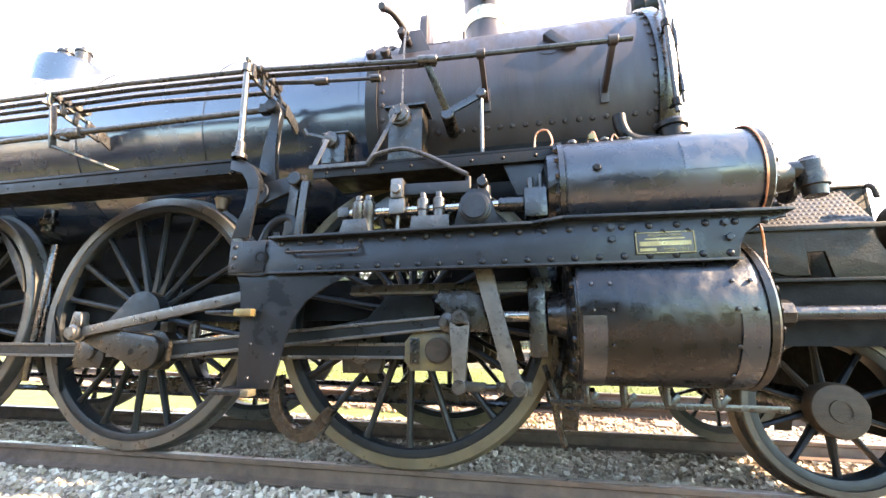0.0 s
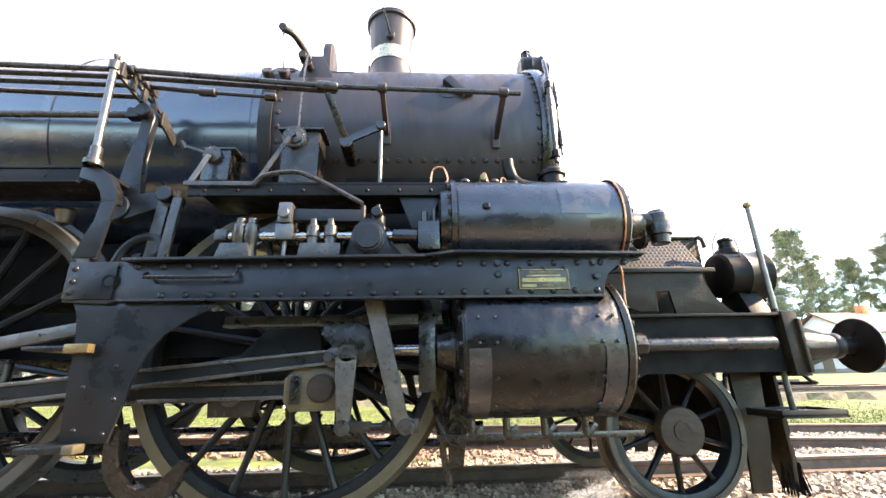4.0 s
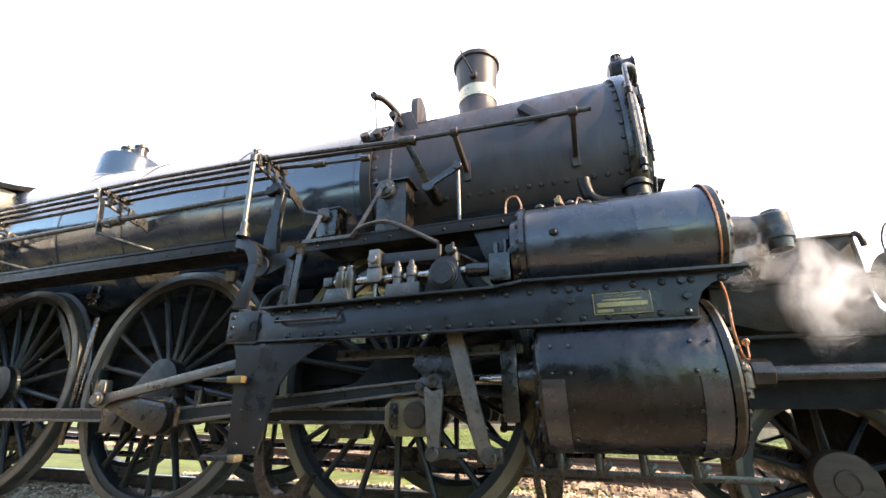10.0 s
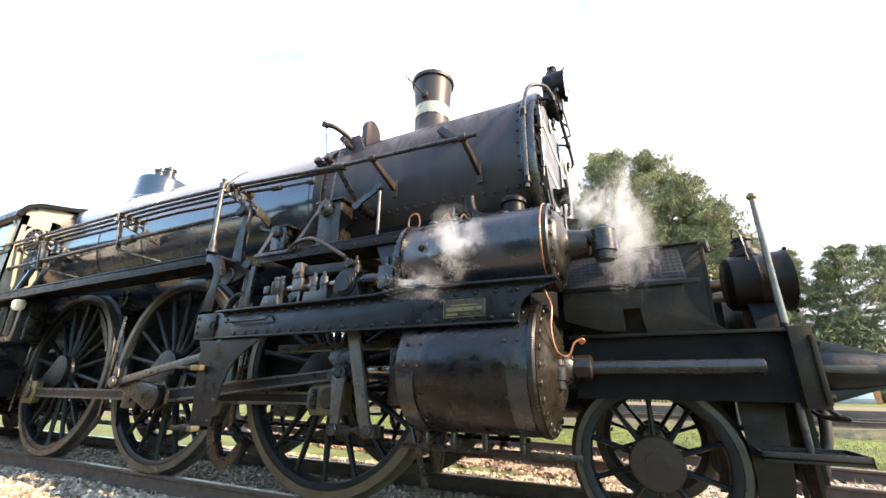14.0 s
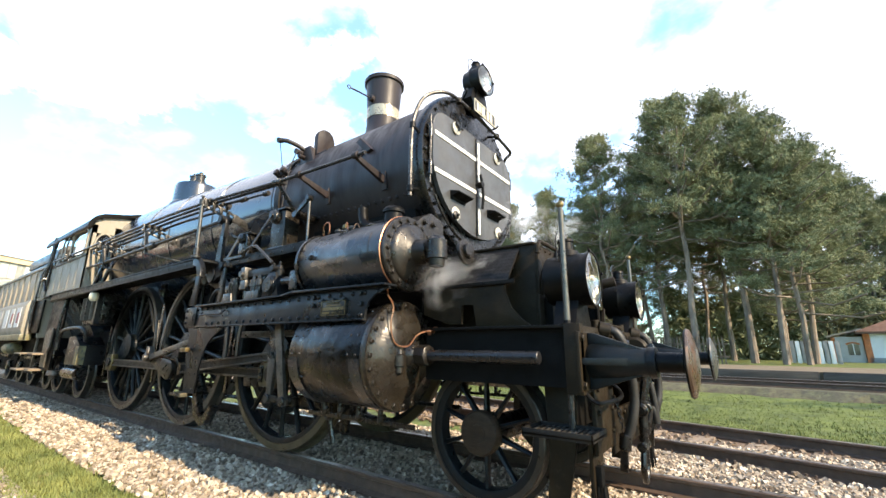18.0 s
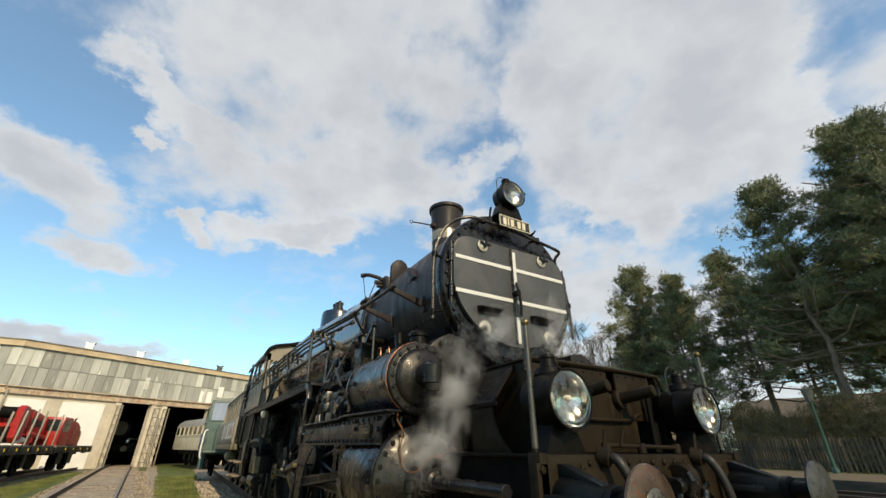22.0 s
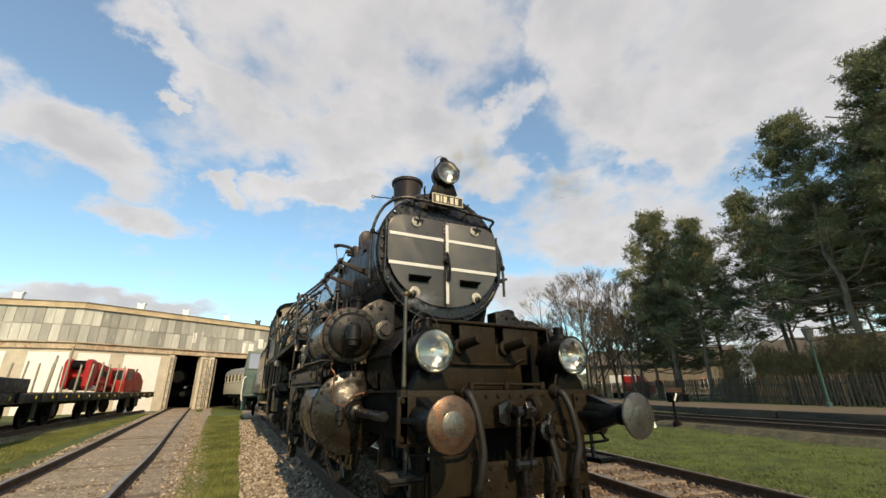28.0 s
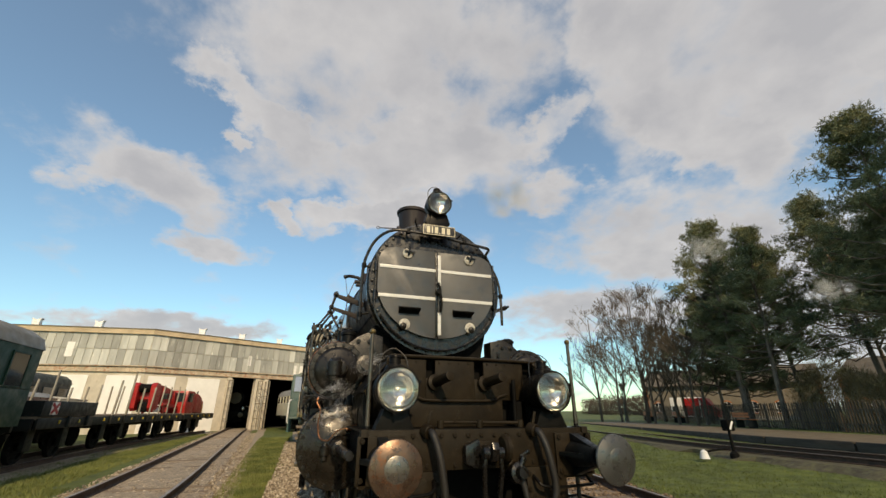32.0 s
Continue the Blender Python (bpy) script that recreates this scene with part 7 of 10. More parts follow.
    part("heating_pipe", b, M["front"], loco)
    b = bar(BM(), (2.42, -0.24, 1.24), (2.42, -0.19, 1.34), 0.018, 0.012, (1, 0, 0))
    part("pipe_lever", b, M["front"], loco)
    # builder's plate with raised rim; the maker's name is left as bars
    pl = part("builders_plate", bx(BM(), 0.582, 0.868, -1.432, -1.42, 1.285, 1.402, 0.003), M["plate_dark"], loco, "dark works plate with worn brass letters and rim")
    b = BM()
    for x0, x1, z0, z1 in ((0.584, 0.866, 1.396, 1.4), (0.584, 0.866, 1.287, 1.291), (0.584, 0.588, 1.291, 1.396), (0.862, 0.866, 1.291, 1.396)):
        bx(b, x0, x1, -1.436, -1.432, z0, z1)
    part("rim", b, M["brass"], pl)
    for txt, x, z, size in (("MASCHINEN-FABRIK", 0.725, 1.376, 0.0175), ("WIEN  1911", 0.775, 1.298, 0.023)):
        cv = bpy.data.curves.new("lettering", "FONT")
        cv.body, cv.size, cv.align_x, cv.extrude = txt, size, "CENTER", 0.0015
        tmp = bpy.data.objects.new("lettering", cv)
        me = bpy.data.meshes.new_from_object(tmp)
        bpy.data.objects.remove(tmp)
        me.materials.append(M["brass"])
        o = new("lettering", me)
        o.parent = pl
        o.matrix_basis = pose(x, -1.434, z, 90, 0, 0)
    for x0, x1, z0, z1 in ((0.63, 0.82, 1.360, 1.368), (0.602, 0.848, 1.327, 1.351), (0.60, 0.68, 1.299, 1.315)):
        part("plain_bar", bx(BM(), x0, x1, -1.4345, -1.432, z0, z1), M["brass"], pl)
    bolts(pl, [(x, -1.433, 1.41) for x in (0.6, 0.73, 0.85)], (0, -1, 0), 0.012, "girder")


M["front"] = mat("front_paint", (0.0150, 0.0106, 0.0058), 0.5, spec=0.14, var=0.4, scale=5, bump=0.2, spot=(0.027, 0.02, 0.012), spot_at=0.58)
M["rubber"] = mat("rubber_hose", (0.009, 0.0072, 0.0055), 0.6, var=0.3, scale=9, bump=0.15)
M["mast"] = mat("mast_steel", (0.10, 0.09, 0.075), 0.36, 0.7, var=0.25, scale=9, bump=0.05)
M["buffer_grey"] = mat("buffer_grey", (0.10, 0.10, 0.095), 0.36, 0.7, var=0.2, scale=7, bump=0.1, spot=(0.16, 0.15, 0.14))
M["plate_dark"] = mat("works_plate", (0.022, 0.017, 0.012), 0.4, 0.3, var=0.2, scale=20, bump=0.05)
front_end()


# ---- cab and tender ----
def cab():
    W = 1.42
    roof = [(-1.48, 3.27), (-1.46, 3.36), (-1.40, 3.45), (-1.28, 3.52), (-0.9, 3.60), (-0.45, 3.74), (0, 3.80), (0.45, 3.74), (0.9, 3.60), (1.28, 3.52), (1.40, 3.45), (1.46, 3.36), (1.48, 3.27)]
    b = BM()
    inner = [(y * 0.985, z - 0.035) for y, z in roof[::-1]]
    prism(b, roof + inner, -9.75, -6.45, "yz")
    rf = part("cab_roof", b, M["black"], loco, "dark arched cab roof")
    b = BM()
    for (y0, z0), (y1, z1) in zip(roof, roof[1:]):
        bar(b, (-6.44, y0, z0 - 0.03), (-6.44, y1, z1 - 0.03), 0.07, 0.03, (1, 0, 0), 0.003)
    part("roof_rim", b, M["inside"], rf)
    for s in (-1, 1):
        def span(x0, x1, z0, z1, d0=0.0, d1=0.025, bm=None, bev=0.0):
            return bx(bm or BM(), x0, x1, min(s * (W - d1), s * (W - d0)), max(s * (W - d1), s * (W - d0)), z0, z1, bev)
        # lower side sheet with uprights, lintel and window post
        b = span(-8.95, -6.5, 2.08, 2.70)
        span(-7.80, -7.68, 2.70, 3.36, bm=b)
        span(-6.62, -6.5, 2.70, 3.36, bm=b)
        span(-7.68, -6.62, 3.26, 3.36, bm=b)
        for xc, sx in ((-7.68, 1), (-6.62, -1)):
            for zc, sz in ((2.70, 1), (3.26, -1)):
                lo, hi = sorted((s * W, s * (W - 0.025)))
                pts = [(xc, zc), (xc + sx * 0.16, zc)] + [(xc + sx * (0.16 - 0.16 * math.sin(q)), zc + sz * (0.16 - 0.16 * math.cos(q))) for q in np.linspace(0.3, 1.27, 4)] + [(xc, zc + sz * 0.16)]
                prism(b, pts if sx * sz > 0 else pts[::-1], lo, hi, "xz")
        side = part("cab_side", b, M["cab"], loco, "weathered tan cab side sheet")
        ring = []
        for xc, zc, q0 in ((-6.80, 3.10, 0.0), (-7.50, 3.10, 90.0), (-7.50, 2.86, 180.0), (-6.80, 2.86, 270.0)):
            ring += [(xc + 0.165 * math.cos(math.radians(q0 + q)), s * (W + 0.006), zc + 0.155 * math.sin(math.radians(q0 + q))) for q in (0, 22, 45, 68, 90)]
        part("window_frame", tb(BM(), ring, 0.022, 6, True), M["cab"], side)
        g = part("window_pane", span(-7.67, -6.63, 2.72, 3.25, 0.014, 0.019), M["glass"], side, "clear side window")
        g.visible_shadow = False
        part("waist_band", span(-8.97, -6.48, 2.68, 2.72, -0.018, 0.0, bev=0.004), M["black"], side)
        for x in (-6.95, -7.45, -8.05, -8.5):
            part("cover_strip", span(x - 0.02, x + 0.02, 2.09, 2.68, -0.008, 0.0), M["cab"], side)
        bolts(side, [(x, s * (W + 0.002), 2.13) for x in np.arange(-8.85, -6.55, 0.14)], (0, s, 0), 0.011, "cab", "rivet")
        # open doorway behind the window with handrails
        for x in (-7.95, -8.25, -8.92):
            part("cab_handrail", tb(BM(), [(x, s * (W + 0.03), 2.3 if x < -8.5 else 2.74), (x, s * (W + 0.035), 3.0), (x + 0.02, s * (W + 0.01), 3.32)], 0.018), M["steel"] if x > -8.5 else M["black"], loco)
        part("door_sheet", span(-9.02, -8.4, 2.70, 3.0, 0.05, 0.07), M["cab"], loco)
        # valve stand behind the cab and the running board end
        b = tb(BM(), curve_pts([(-9.1, s * 1.44, 3.42), (-9.1, s * 1.45, 3.1), (-9.08, s * 1.47, 2.75), (-9.14, s * 1.47, 2.45), (-9.05, s * 1.44, 2.2)]), 0.03)
        tb(b, [(-9.05, s * 1.40, 2.45), (-9.05, s * 1.5, 2.45), (-9.25, s * 1.5, 2.43)], 0.025)
        part("standpipe", b, M["greasy"], loco)
        part("cab_board", bx(BM(), -9.06, -8.59, min(s * 0.92, s * 1.43), max(s * 0.92, s * 1.43), 2.04, 2.075, 0.003), M["black"], loco)
        # under the cab: hanging plate, steps, pipes
        b = prism(BM(), [(-9.05, 2.04), (-7.9, 2.04), (-7.9, 1.25), (-8.2, 1.25), (-8.2, 0.55), (-8.75, 0.55), (-8.75, 1.3), (-9.05, 1.3)][::-1], s * 1.22, s * 1.26, "xz", 0.006)
        part("cab_underpart", b, M["black"], loco)
        part("step_plate", prism(BM(), [(-8.85, 1.32), (-8.3, 1.38), (-8.3, 1.0), (-8.42, 0.9), (-8.42, 0.6), (-8.75, 0.6)][::-1], s * 1.28, s * 1.31, "xz", 0.006), M["worn"], loco, "worn grey step hanger")
        for z in (0.52, 0.84):
            part("cab_step", bx(BM(), -9.05, -8.6, min(s * 1.15, s * 1.48), max(s * 1.15, s * 1.48), z, z + 0.04, 0.005), M["wood_step"], loco)
        part("foot_valve", lathe(BM(), (-8.0, s * 1.2, 0.55), (0, 0, -1), [(0, 0), (0, 0.1), (0.05, 0.12), (0.09, 0.12), (0.1, 0.07), (0.16, 0.06), (0.16, 0)], 14), M["worn"], loco)
    # front wall with arched spectacles beside the boiler
    for s in (-1, 1):
        b = BM()
        for y0, y1, z0, z1 in ((0.98, 1.07, 2.08, 3.3), (1.34, 1.42, 2.08, 3.3), (1.07, 1.34, 2.08, 2.72), (0.6, 1.42, 3.14, 3.42), (0.6, 1.28, 3.42, 3.52)):
            bx(b, -6.52, -6.5, min(s * y0, s * y1), max(s * y0, s * y1), z0, z1)
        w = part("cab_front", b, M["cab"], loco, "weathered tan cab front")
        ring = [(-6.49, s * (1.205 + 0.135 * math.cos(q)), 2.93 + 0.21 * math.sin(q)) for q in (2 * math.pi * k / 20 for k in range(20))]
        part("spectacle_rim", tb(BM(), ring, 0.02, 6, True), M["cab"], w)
        g = part("spectacle_glass", lathe(BM(), (0, 0, 0), (1, 0, 0), [(0, 0), (0, 0.13), (0.006, 0.13), (0.006, 0)], 20), M["glass"], w)
        g.data.transform(Matrix.Translation((-6.497, s * 1.205, 2.93)) @ Matrix.Diagonal((1, 1, 1.6, 1)))
        g.visible_shadow = False
    part("cab_floor", bx(BM(), -9.0, -6.6, -1.3, 1.3, 2.0, 2.05), M["inside"], loco)
    # ash pan box, injector and pipes under the running board
    for s in (-1, 1):
        b = prism(BM(), [(-7.0, 0.70), (-6.25, 0.70), (-6.25, 1.04), (-6.6, 1.2), (-7.0, 1.2)], s * 0.92, s * 1.3, "xz", 0.015)
        p = part("ash_box", b, M["girder"], loco, "slate grey ash box with a sloping lid")
        part("paint_stripe", bx(BM(), -6.42, -6.24, min(s * 1.2, s * 1.308), max(s * 1.2, s * 1.308), 0.71, 1.03), M["truck"], p, "worn ochre paint")
        b = tb(BM(), curve_pts([(-7.7, s * 1.3, 0.95), (-7.65, s * 1.3, 1.22), (-7.4, s * 1.3, 1.34), (-6.6, s * 1.28, 1.36), (-6.35, s * 1.25, 1.3), (-6.35, s * 1.2, 1.1)]), 0.03)
        part("injector_pipe", b, M["grey"], loco)
        part("injector_pipe", tb(BM(), curve_pts([(-7.75, s * 1.3, 2.0), (-7.78, s * 1.32, 1.5), (-7.8, s * 1.3, 0.8)]), 0.022), M["greasy"], loco)
        b = cy(BM(), (-7.1, s * 1.2, 0.55), (-6.3, s * 1.2, 0.55), 0.11)
        part("drain_pot", b, M["greasy"], loco)
        # lubricator body with cast ribs behind the last driver
        b = bx(BM(), -6.9, -5.9, min(s * 0.95, s * 1.18), max(s * 0.95, s * 1.18), 1.42, 1.95, 0.02)
        part("injector_body", b, M["greasy"], loco)
        for x, r, m in ((-6.75, 0.06, "worn"), (-6.5, 0.07, "grey"), (-6.25, 0.055, "worn")):
            part("injector_valve", cy(BM(), (x, s * 1.2, 1.5), (x + 0.05, s * 1.24, 1.9), r, r * 0.7), M[m], loco)
        part("firebox_stay", bx(BM(), -6.05, -5.95, min(s * 0.95, s * 1.25), max(s * 0.95, s * 1.25), 1.4, 1.98, 0.01), M["girder"], loco)
        b = lathe(BM(), (-5.75, s * 1.36, 1.93), (0, 0, -1), [(0, 0.05), (0.03, 0.07), (0.1, 0.07), (0.14, 0.04), (0.14, 0)], 14)
        part("side_lamp", b, M["cream"], loco, "small pale inspection lamp")
        b = lathe(BM(), (-2.25, s * 1.10, 1.92), (0, 0, -1), [(0, 0.05), (0.02, 0.06), (0.05, 0.05), (0.10, 0.035), (0.12, 0.0)], 16)
        part("side_lamp", b, M["steel"], loco, "small pale inspection lamp")
        # feed cocks and bent pipes before the cab front
        for x, z in ((-6.35, 2.62), (-6.2, 2.7), (-6.05, 2.55), (-5.9, 2.66), (-6.3, 2.35)):
            part("feed_cock", cy(BM(), (x, s * 1.2, z - 0.14), (x, s * 1.22, z + 0.12), 0.045, 0.035), M["greasy"], loco)
        part("feed_pipe", tb(BM(), curve_pts([(-6.2, s * 1.22, 2.7), (-6.0, s * 1.26, 2.45), (-6.15, s * 1.3, 2.1)]), 0.035), M["boiler"], loco)
        part("feed_pipe", tb(BM(), curve_pts([(-5.7, s * 1.15, 2.6), (-5.6, s * 1.25, 2.4), (-5.7, s * 1.3, 2.1)]), 0.03), M["tube"], loco)


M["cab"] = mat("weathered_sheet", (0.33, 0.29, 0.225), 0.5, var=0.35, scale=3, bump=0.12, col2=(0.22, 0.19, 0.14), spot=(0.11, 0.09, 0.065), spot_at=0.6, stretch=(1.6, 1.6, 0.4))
M["truck"] = mat("truck_paint", (0.16, 0.14, 0.07), 0.45, var=0.35, scale=5, bump=0.15, spot=(0.05, 0.05, 0.05), spot_at=0.52)
cab()


def tender():
    t = thing("tender", "weathered tan tender with a dark rounded coal bunker behind the cab", "tender")
    for s in (-1, 1):
        def side(name, x0, x1, y0, y1, z0, z1, m, bev=0.01, parent=None, label=""):
            return part(name, bx(BM(), x0, x1, min(s * y0, s * y1), max(s * y0, s * y1), z0, z1, bev), M[m], parent or t, label)
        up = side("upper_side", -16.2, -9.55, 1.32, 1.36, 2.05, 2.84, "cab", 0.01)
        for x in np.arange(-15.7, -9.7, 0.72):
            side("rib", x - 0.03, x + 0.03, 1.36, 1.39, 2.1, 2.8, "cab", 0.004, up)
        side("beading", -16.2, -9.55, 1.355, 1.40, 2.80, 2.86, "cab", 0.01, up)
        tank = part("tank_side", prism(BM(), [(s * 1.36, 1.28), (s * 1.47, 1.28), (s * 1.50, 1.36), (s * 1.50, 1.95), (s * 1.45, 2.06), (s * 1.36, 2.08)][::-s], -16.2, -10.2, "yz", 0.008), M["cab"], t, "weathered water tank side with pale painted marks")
        side("tank_foot", -16.25, -10.15, 1.3, 1.51, 1.14, 1.28, "truck", 0.02)
        for x, w, m in ((-10.85, 0.5, "white"), (-11.6, 0.45, "white"), (-12.35, 0.5, "white"), (-13.2, 0.4, "disc"), (-14.0, 0.5, "white")):
            side("paint_mark", x - w / 2, x + w / 2, 1.50, 1.506, 1.45, 1.92, m, 0.0, tank, "faded pale painted mark")
        for x in (-10.85, -11.55):
            side("red_mark", x - 0.1, x + 0.1, 1.506, 1.509, 1.55, 1.8, "faded_red", 0.0, tank, "faded red painted mark")
        bolts(t, [(-10.26, s * 1.502, z) for z in np.arange(1.38, 1.95, 0.09)], (0, s, 0), 0.018, "cab", "rivet")
        bolts(t, [(x, s * 1.362, 2.12) for x in np.arange(-10.2, -9.55, 0.09)], (0, s, 0), 0.014, "cab", "rivet")
        side("front_sheet", -10.2, -9.5, 1.30, 1.34, 1.3, 2.05, "black")
        for x in (-10.5, -12.2, -13.6, -15.3):
            w = new("tender_wheel")
            w.parent = t
            w.location = (x, s * 0.745, 0.48)
            part("tyre", lathe(BM(), (0, -s * 0.07, 0), (0, s, 0), [(0, 0.3), (0, 0.5), (0.03, 0.5), (0.04, 0.48), (0.13, 0.475), (0.13, 0.38), (0.06, 0.34), (0.06, 0.15), (0.14, 0.12), (0.14, 0)], 32), M["tyre_dark"], w)
        for x in (-11.35, -14.45):
            part("truck_frame", prism(BM(), [(x - 1.45, 0.75), (x + 1.45, 0.75), (x + 1.25, 0.45), (x + 0.55, 0.35), (x - 0.55, 0.35), (x - 1.25, 0.45)], s * 0.95, s * 1.0, "xz", 0.01), M["inside"], t)
            for dx in (-0.85, 0.85):
                side("axle_box", x + dx - 0.12, x + dx + 0.12, 1.0, 1.1, 0.38, 0.62, "greasy", 0.02)
            side("spring", x - 0.5, x + 0.5, 1.0, 1.07, 0.70, 0.78, "greasy", 0.02)
        b = lathe(BM(), (-12.6, s * 1.28, 0.95), (1, 0, 0), [(0, 0), (0.02, 0.1), (0.06, 0.15), (0.74, 0.15), (0.78, 0.1), (0.8, 0)], 20)
        part("air_tank", b, M["truck"], t, "ochre-grey air tank")
        part("handrail", tb(BM(), curve_pts([(-9.6, s * 1.42, 1.3), (-9.6, s * 1.46, 1.5), (-9.6, s * 1.46, 2.6), (-9.6, s * 1.38, 2.7)]), 0.018), M["greasy"], t)
        for z in (0.5, 0.84):
            side("step", -10.3, -9.65, 1.15, 1.50, z, z + 0.035, "wood_step", 0.004)
        side("step_hanger", -9.98, -9.9, 1.2, 1.24, 0.5, 1.2, "worn", 0.005)
    part("tank_end", bx(BM(), -9.6, -9.55, -1.32, 1.32, 1.2, 2.84), M["cab"], t)
    part("tank_end", bx(BM(), -16.25, -16.2, -1.42, 1.42, 1.2, 2.84), M["cab"], t)
    part("tank_top", bx(BM(), -16.2, -9.55, -1.34, 1.34, 2.82, 2.85), M["cab"], t)
    # dark bunker with rounded shoulders in two stepped lengths
    def shell(z0, z1, w):
        return [(-w, z0), (w, z0), (w, z1 - 0.18), (w - 0.07, z1 - 0.06), (w - 0.2, z1), (-w + 0.2, z1), (-w + 0.07, z1 - 0.06), (-w, z1 - 0.18)]
    part("bunker", prism(BM(), shell(2.85, 3.14, 1.24), -14.4, -9.9, "yz", 0.02), M["girder"], t, "dark rounded coal bunker")
    part("bunker_lid", prism(BM(), shell(3.13, 3.50, 1.16), -13.4, -10.3, "yz", 0.02), M["girder"], t)
    part("under_frame", bx(BM(), -16.2, -9.5, -1.1, 1.1, 0.8, 1.2), M["inside"], t)


M["faded_red"] = mat("faded_red_paint", (0.30, 0.07, 0.05), 0.6, var=0.3, scale=6, bump=0.1, spot=(0.4, 0.3, 0.25), spot_at=0.55)
tender()


# ---- the roundhouse and the vehicles before it ----
M["concrete"] = mat("stained_plaster", (0.53, 0.47, 0.38), 0.9, var=0.2, scale=0.8, bump=0.3, fine=30, spot=(0.36, 0.29, 0.2), spot_at=0.6)
M["whitewash"] = mat("white_door", (0.80, 0.78, 0.74), 0.7, var=0.06, scale=1.2, bump=0.1, spot=(0.66, 0.63, 0.56), spot_at=0.68)
M["panel"] = mat("clouded_glass_panel", (0.36, 0.36, 0.325), 0.6, var=0.22, scale=0.8, bump=0.1, fine=12, col2=(0.47, 0.47, 0.43), rand=0.36, stretch=(1.6, 1.6, 0.3), spot=(0.66, 0.65, 0.58), spot_at=0.6)
M["cornice"] = mat("tan_cornice", (0.50, 0.39, 0.26), 0.8, var=0.2, scale=1.0, bump=0.2, spot=(0.40, 0.30, 0.18))
M["beam"] = mat("peeling_beam", (0.46, 0.37, 0.27), 0.85, var=0.3, scale=1.6, bump=0.4, spot=(0.34, 0.14, 0.08), spot_at=0.53)
M["dark_roof"] = mat("dark_roof_edge", (0.05, 0.045, 0.04), 0.7, var=0.3, scale=2)
M["roof_sheet"] = mat("zinc_roof_edge", (0.20, 0.18, 0.15), 0.6, 0.2, var=0.25, scale=1.2, bump=0.1, spot=(0.34, 0.3, 0.24))
M["vent_white"] = mat("vent_white", (0.8, 0.8, 0.78), 0.6, var=0.06, scale=3)
# near-black for the hall behind the doors: its shade is put into the colour
M["hall_shade"] = mat("interior_shade", (0.02, 0.018, 0.016), 0.9, var=0.3, scale=1)


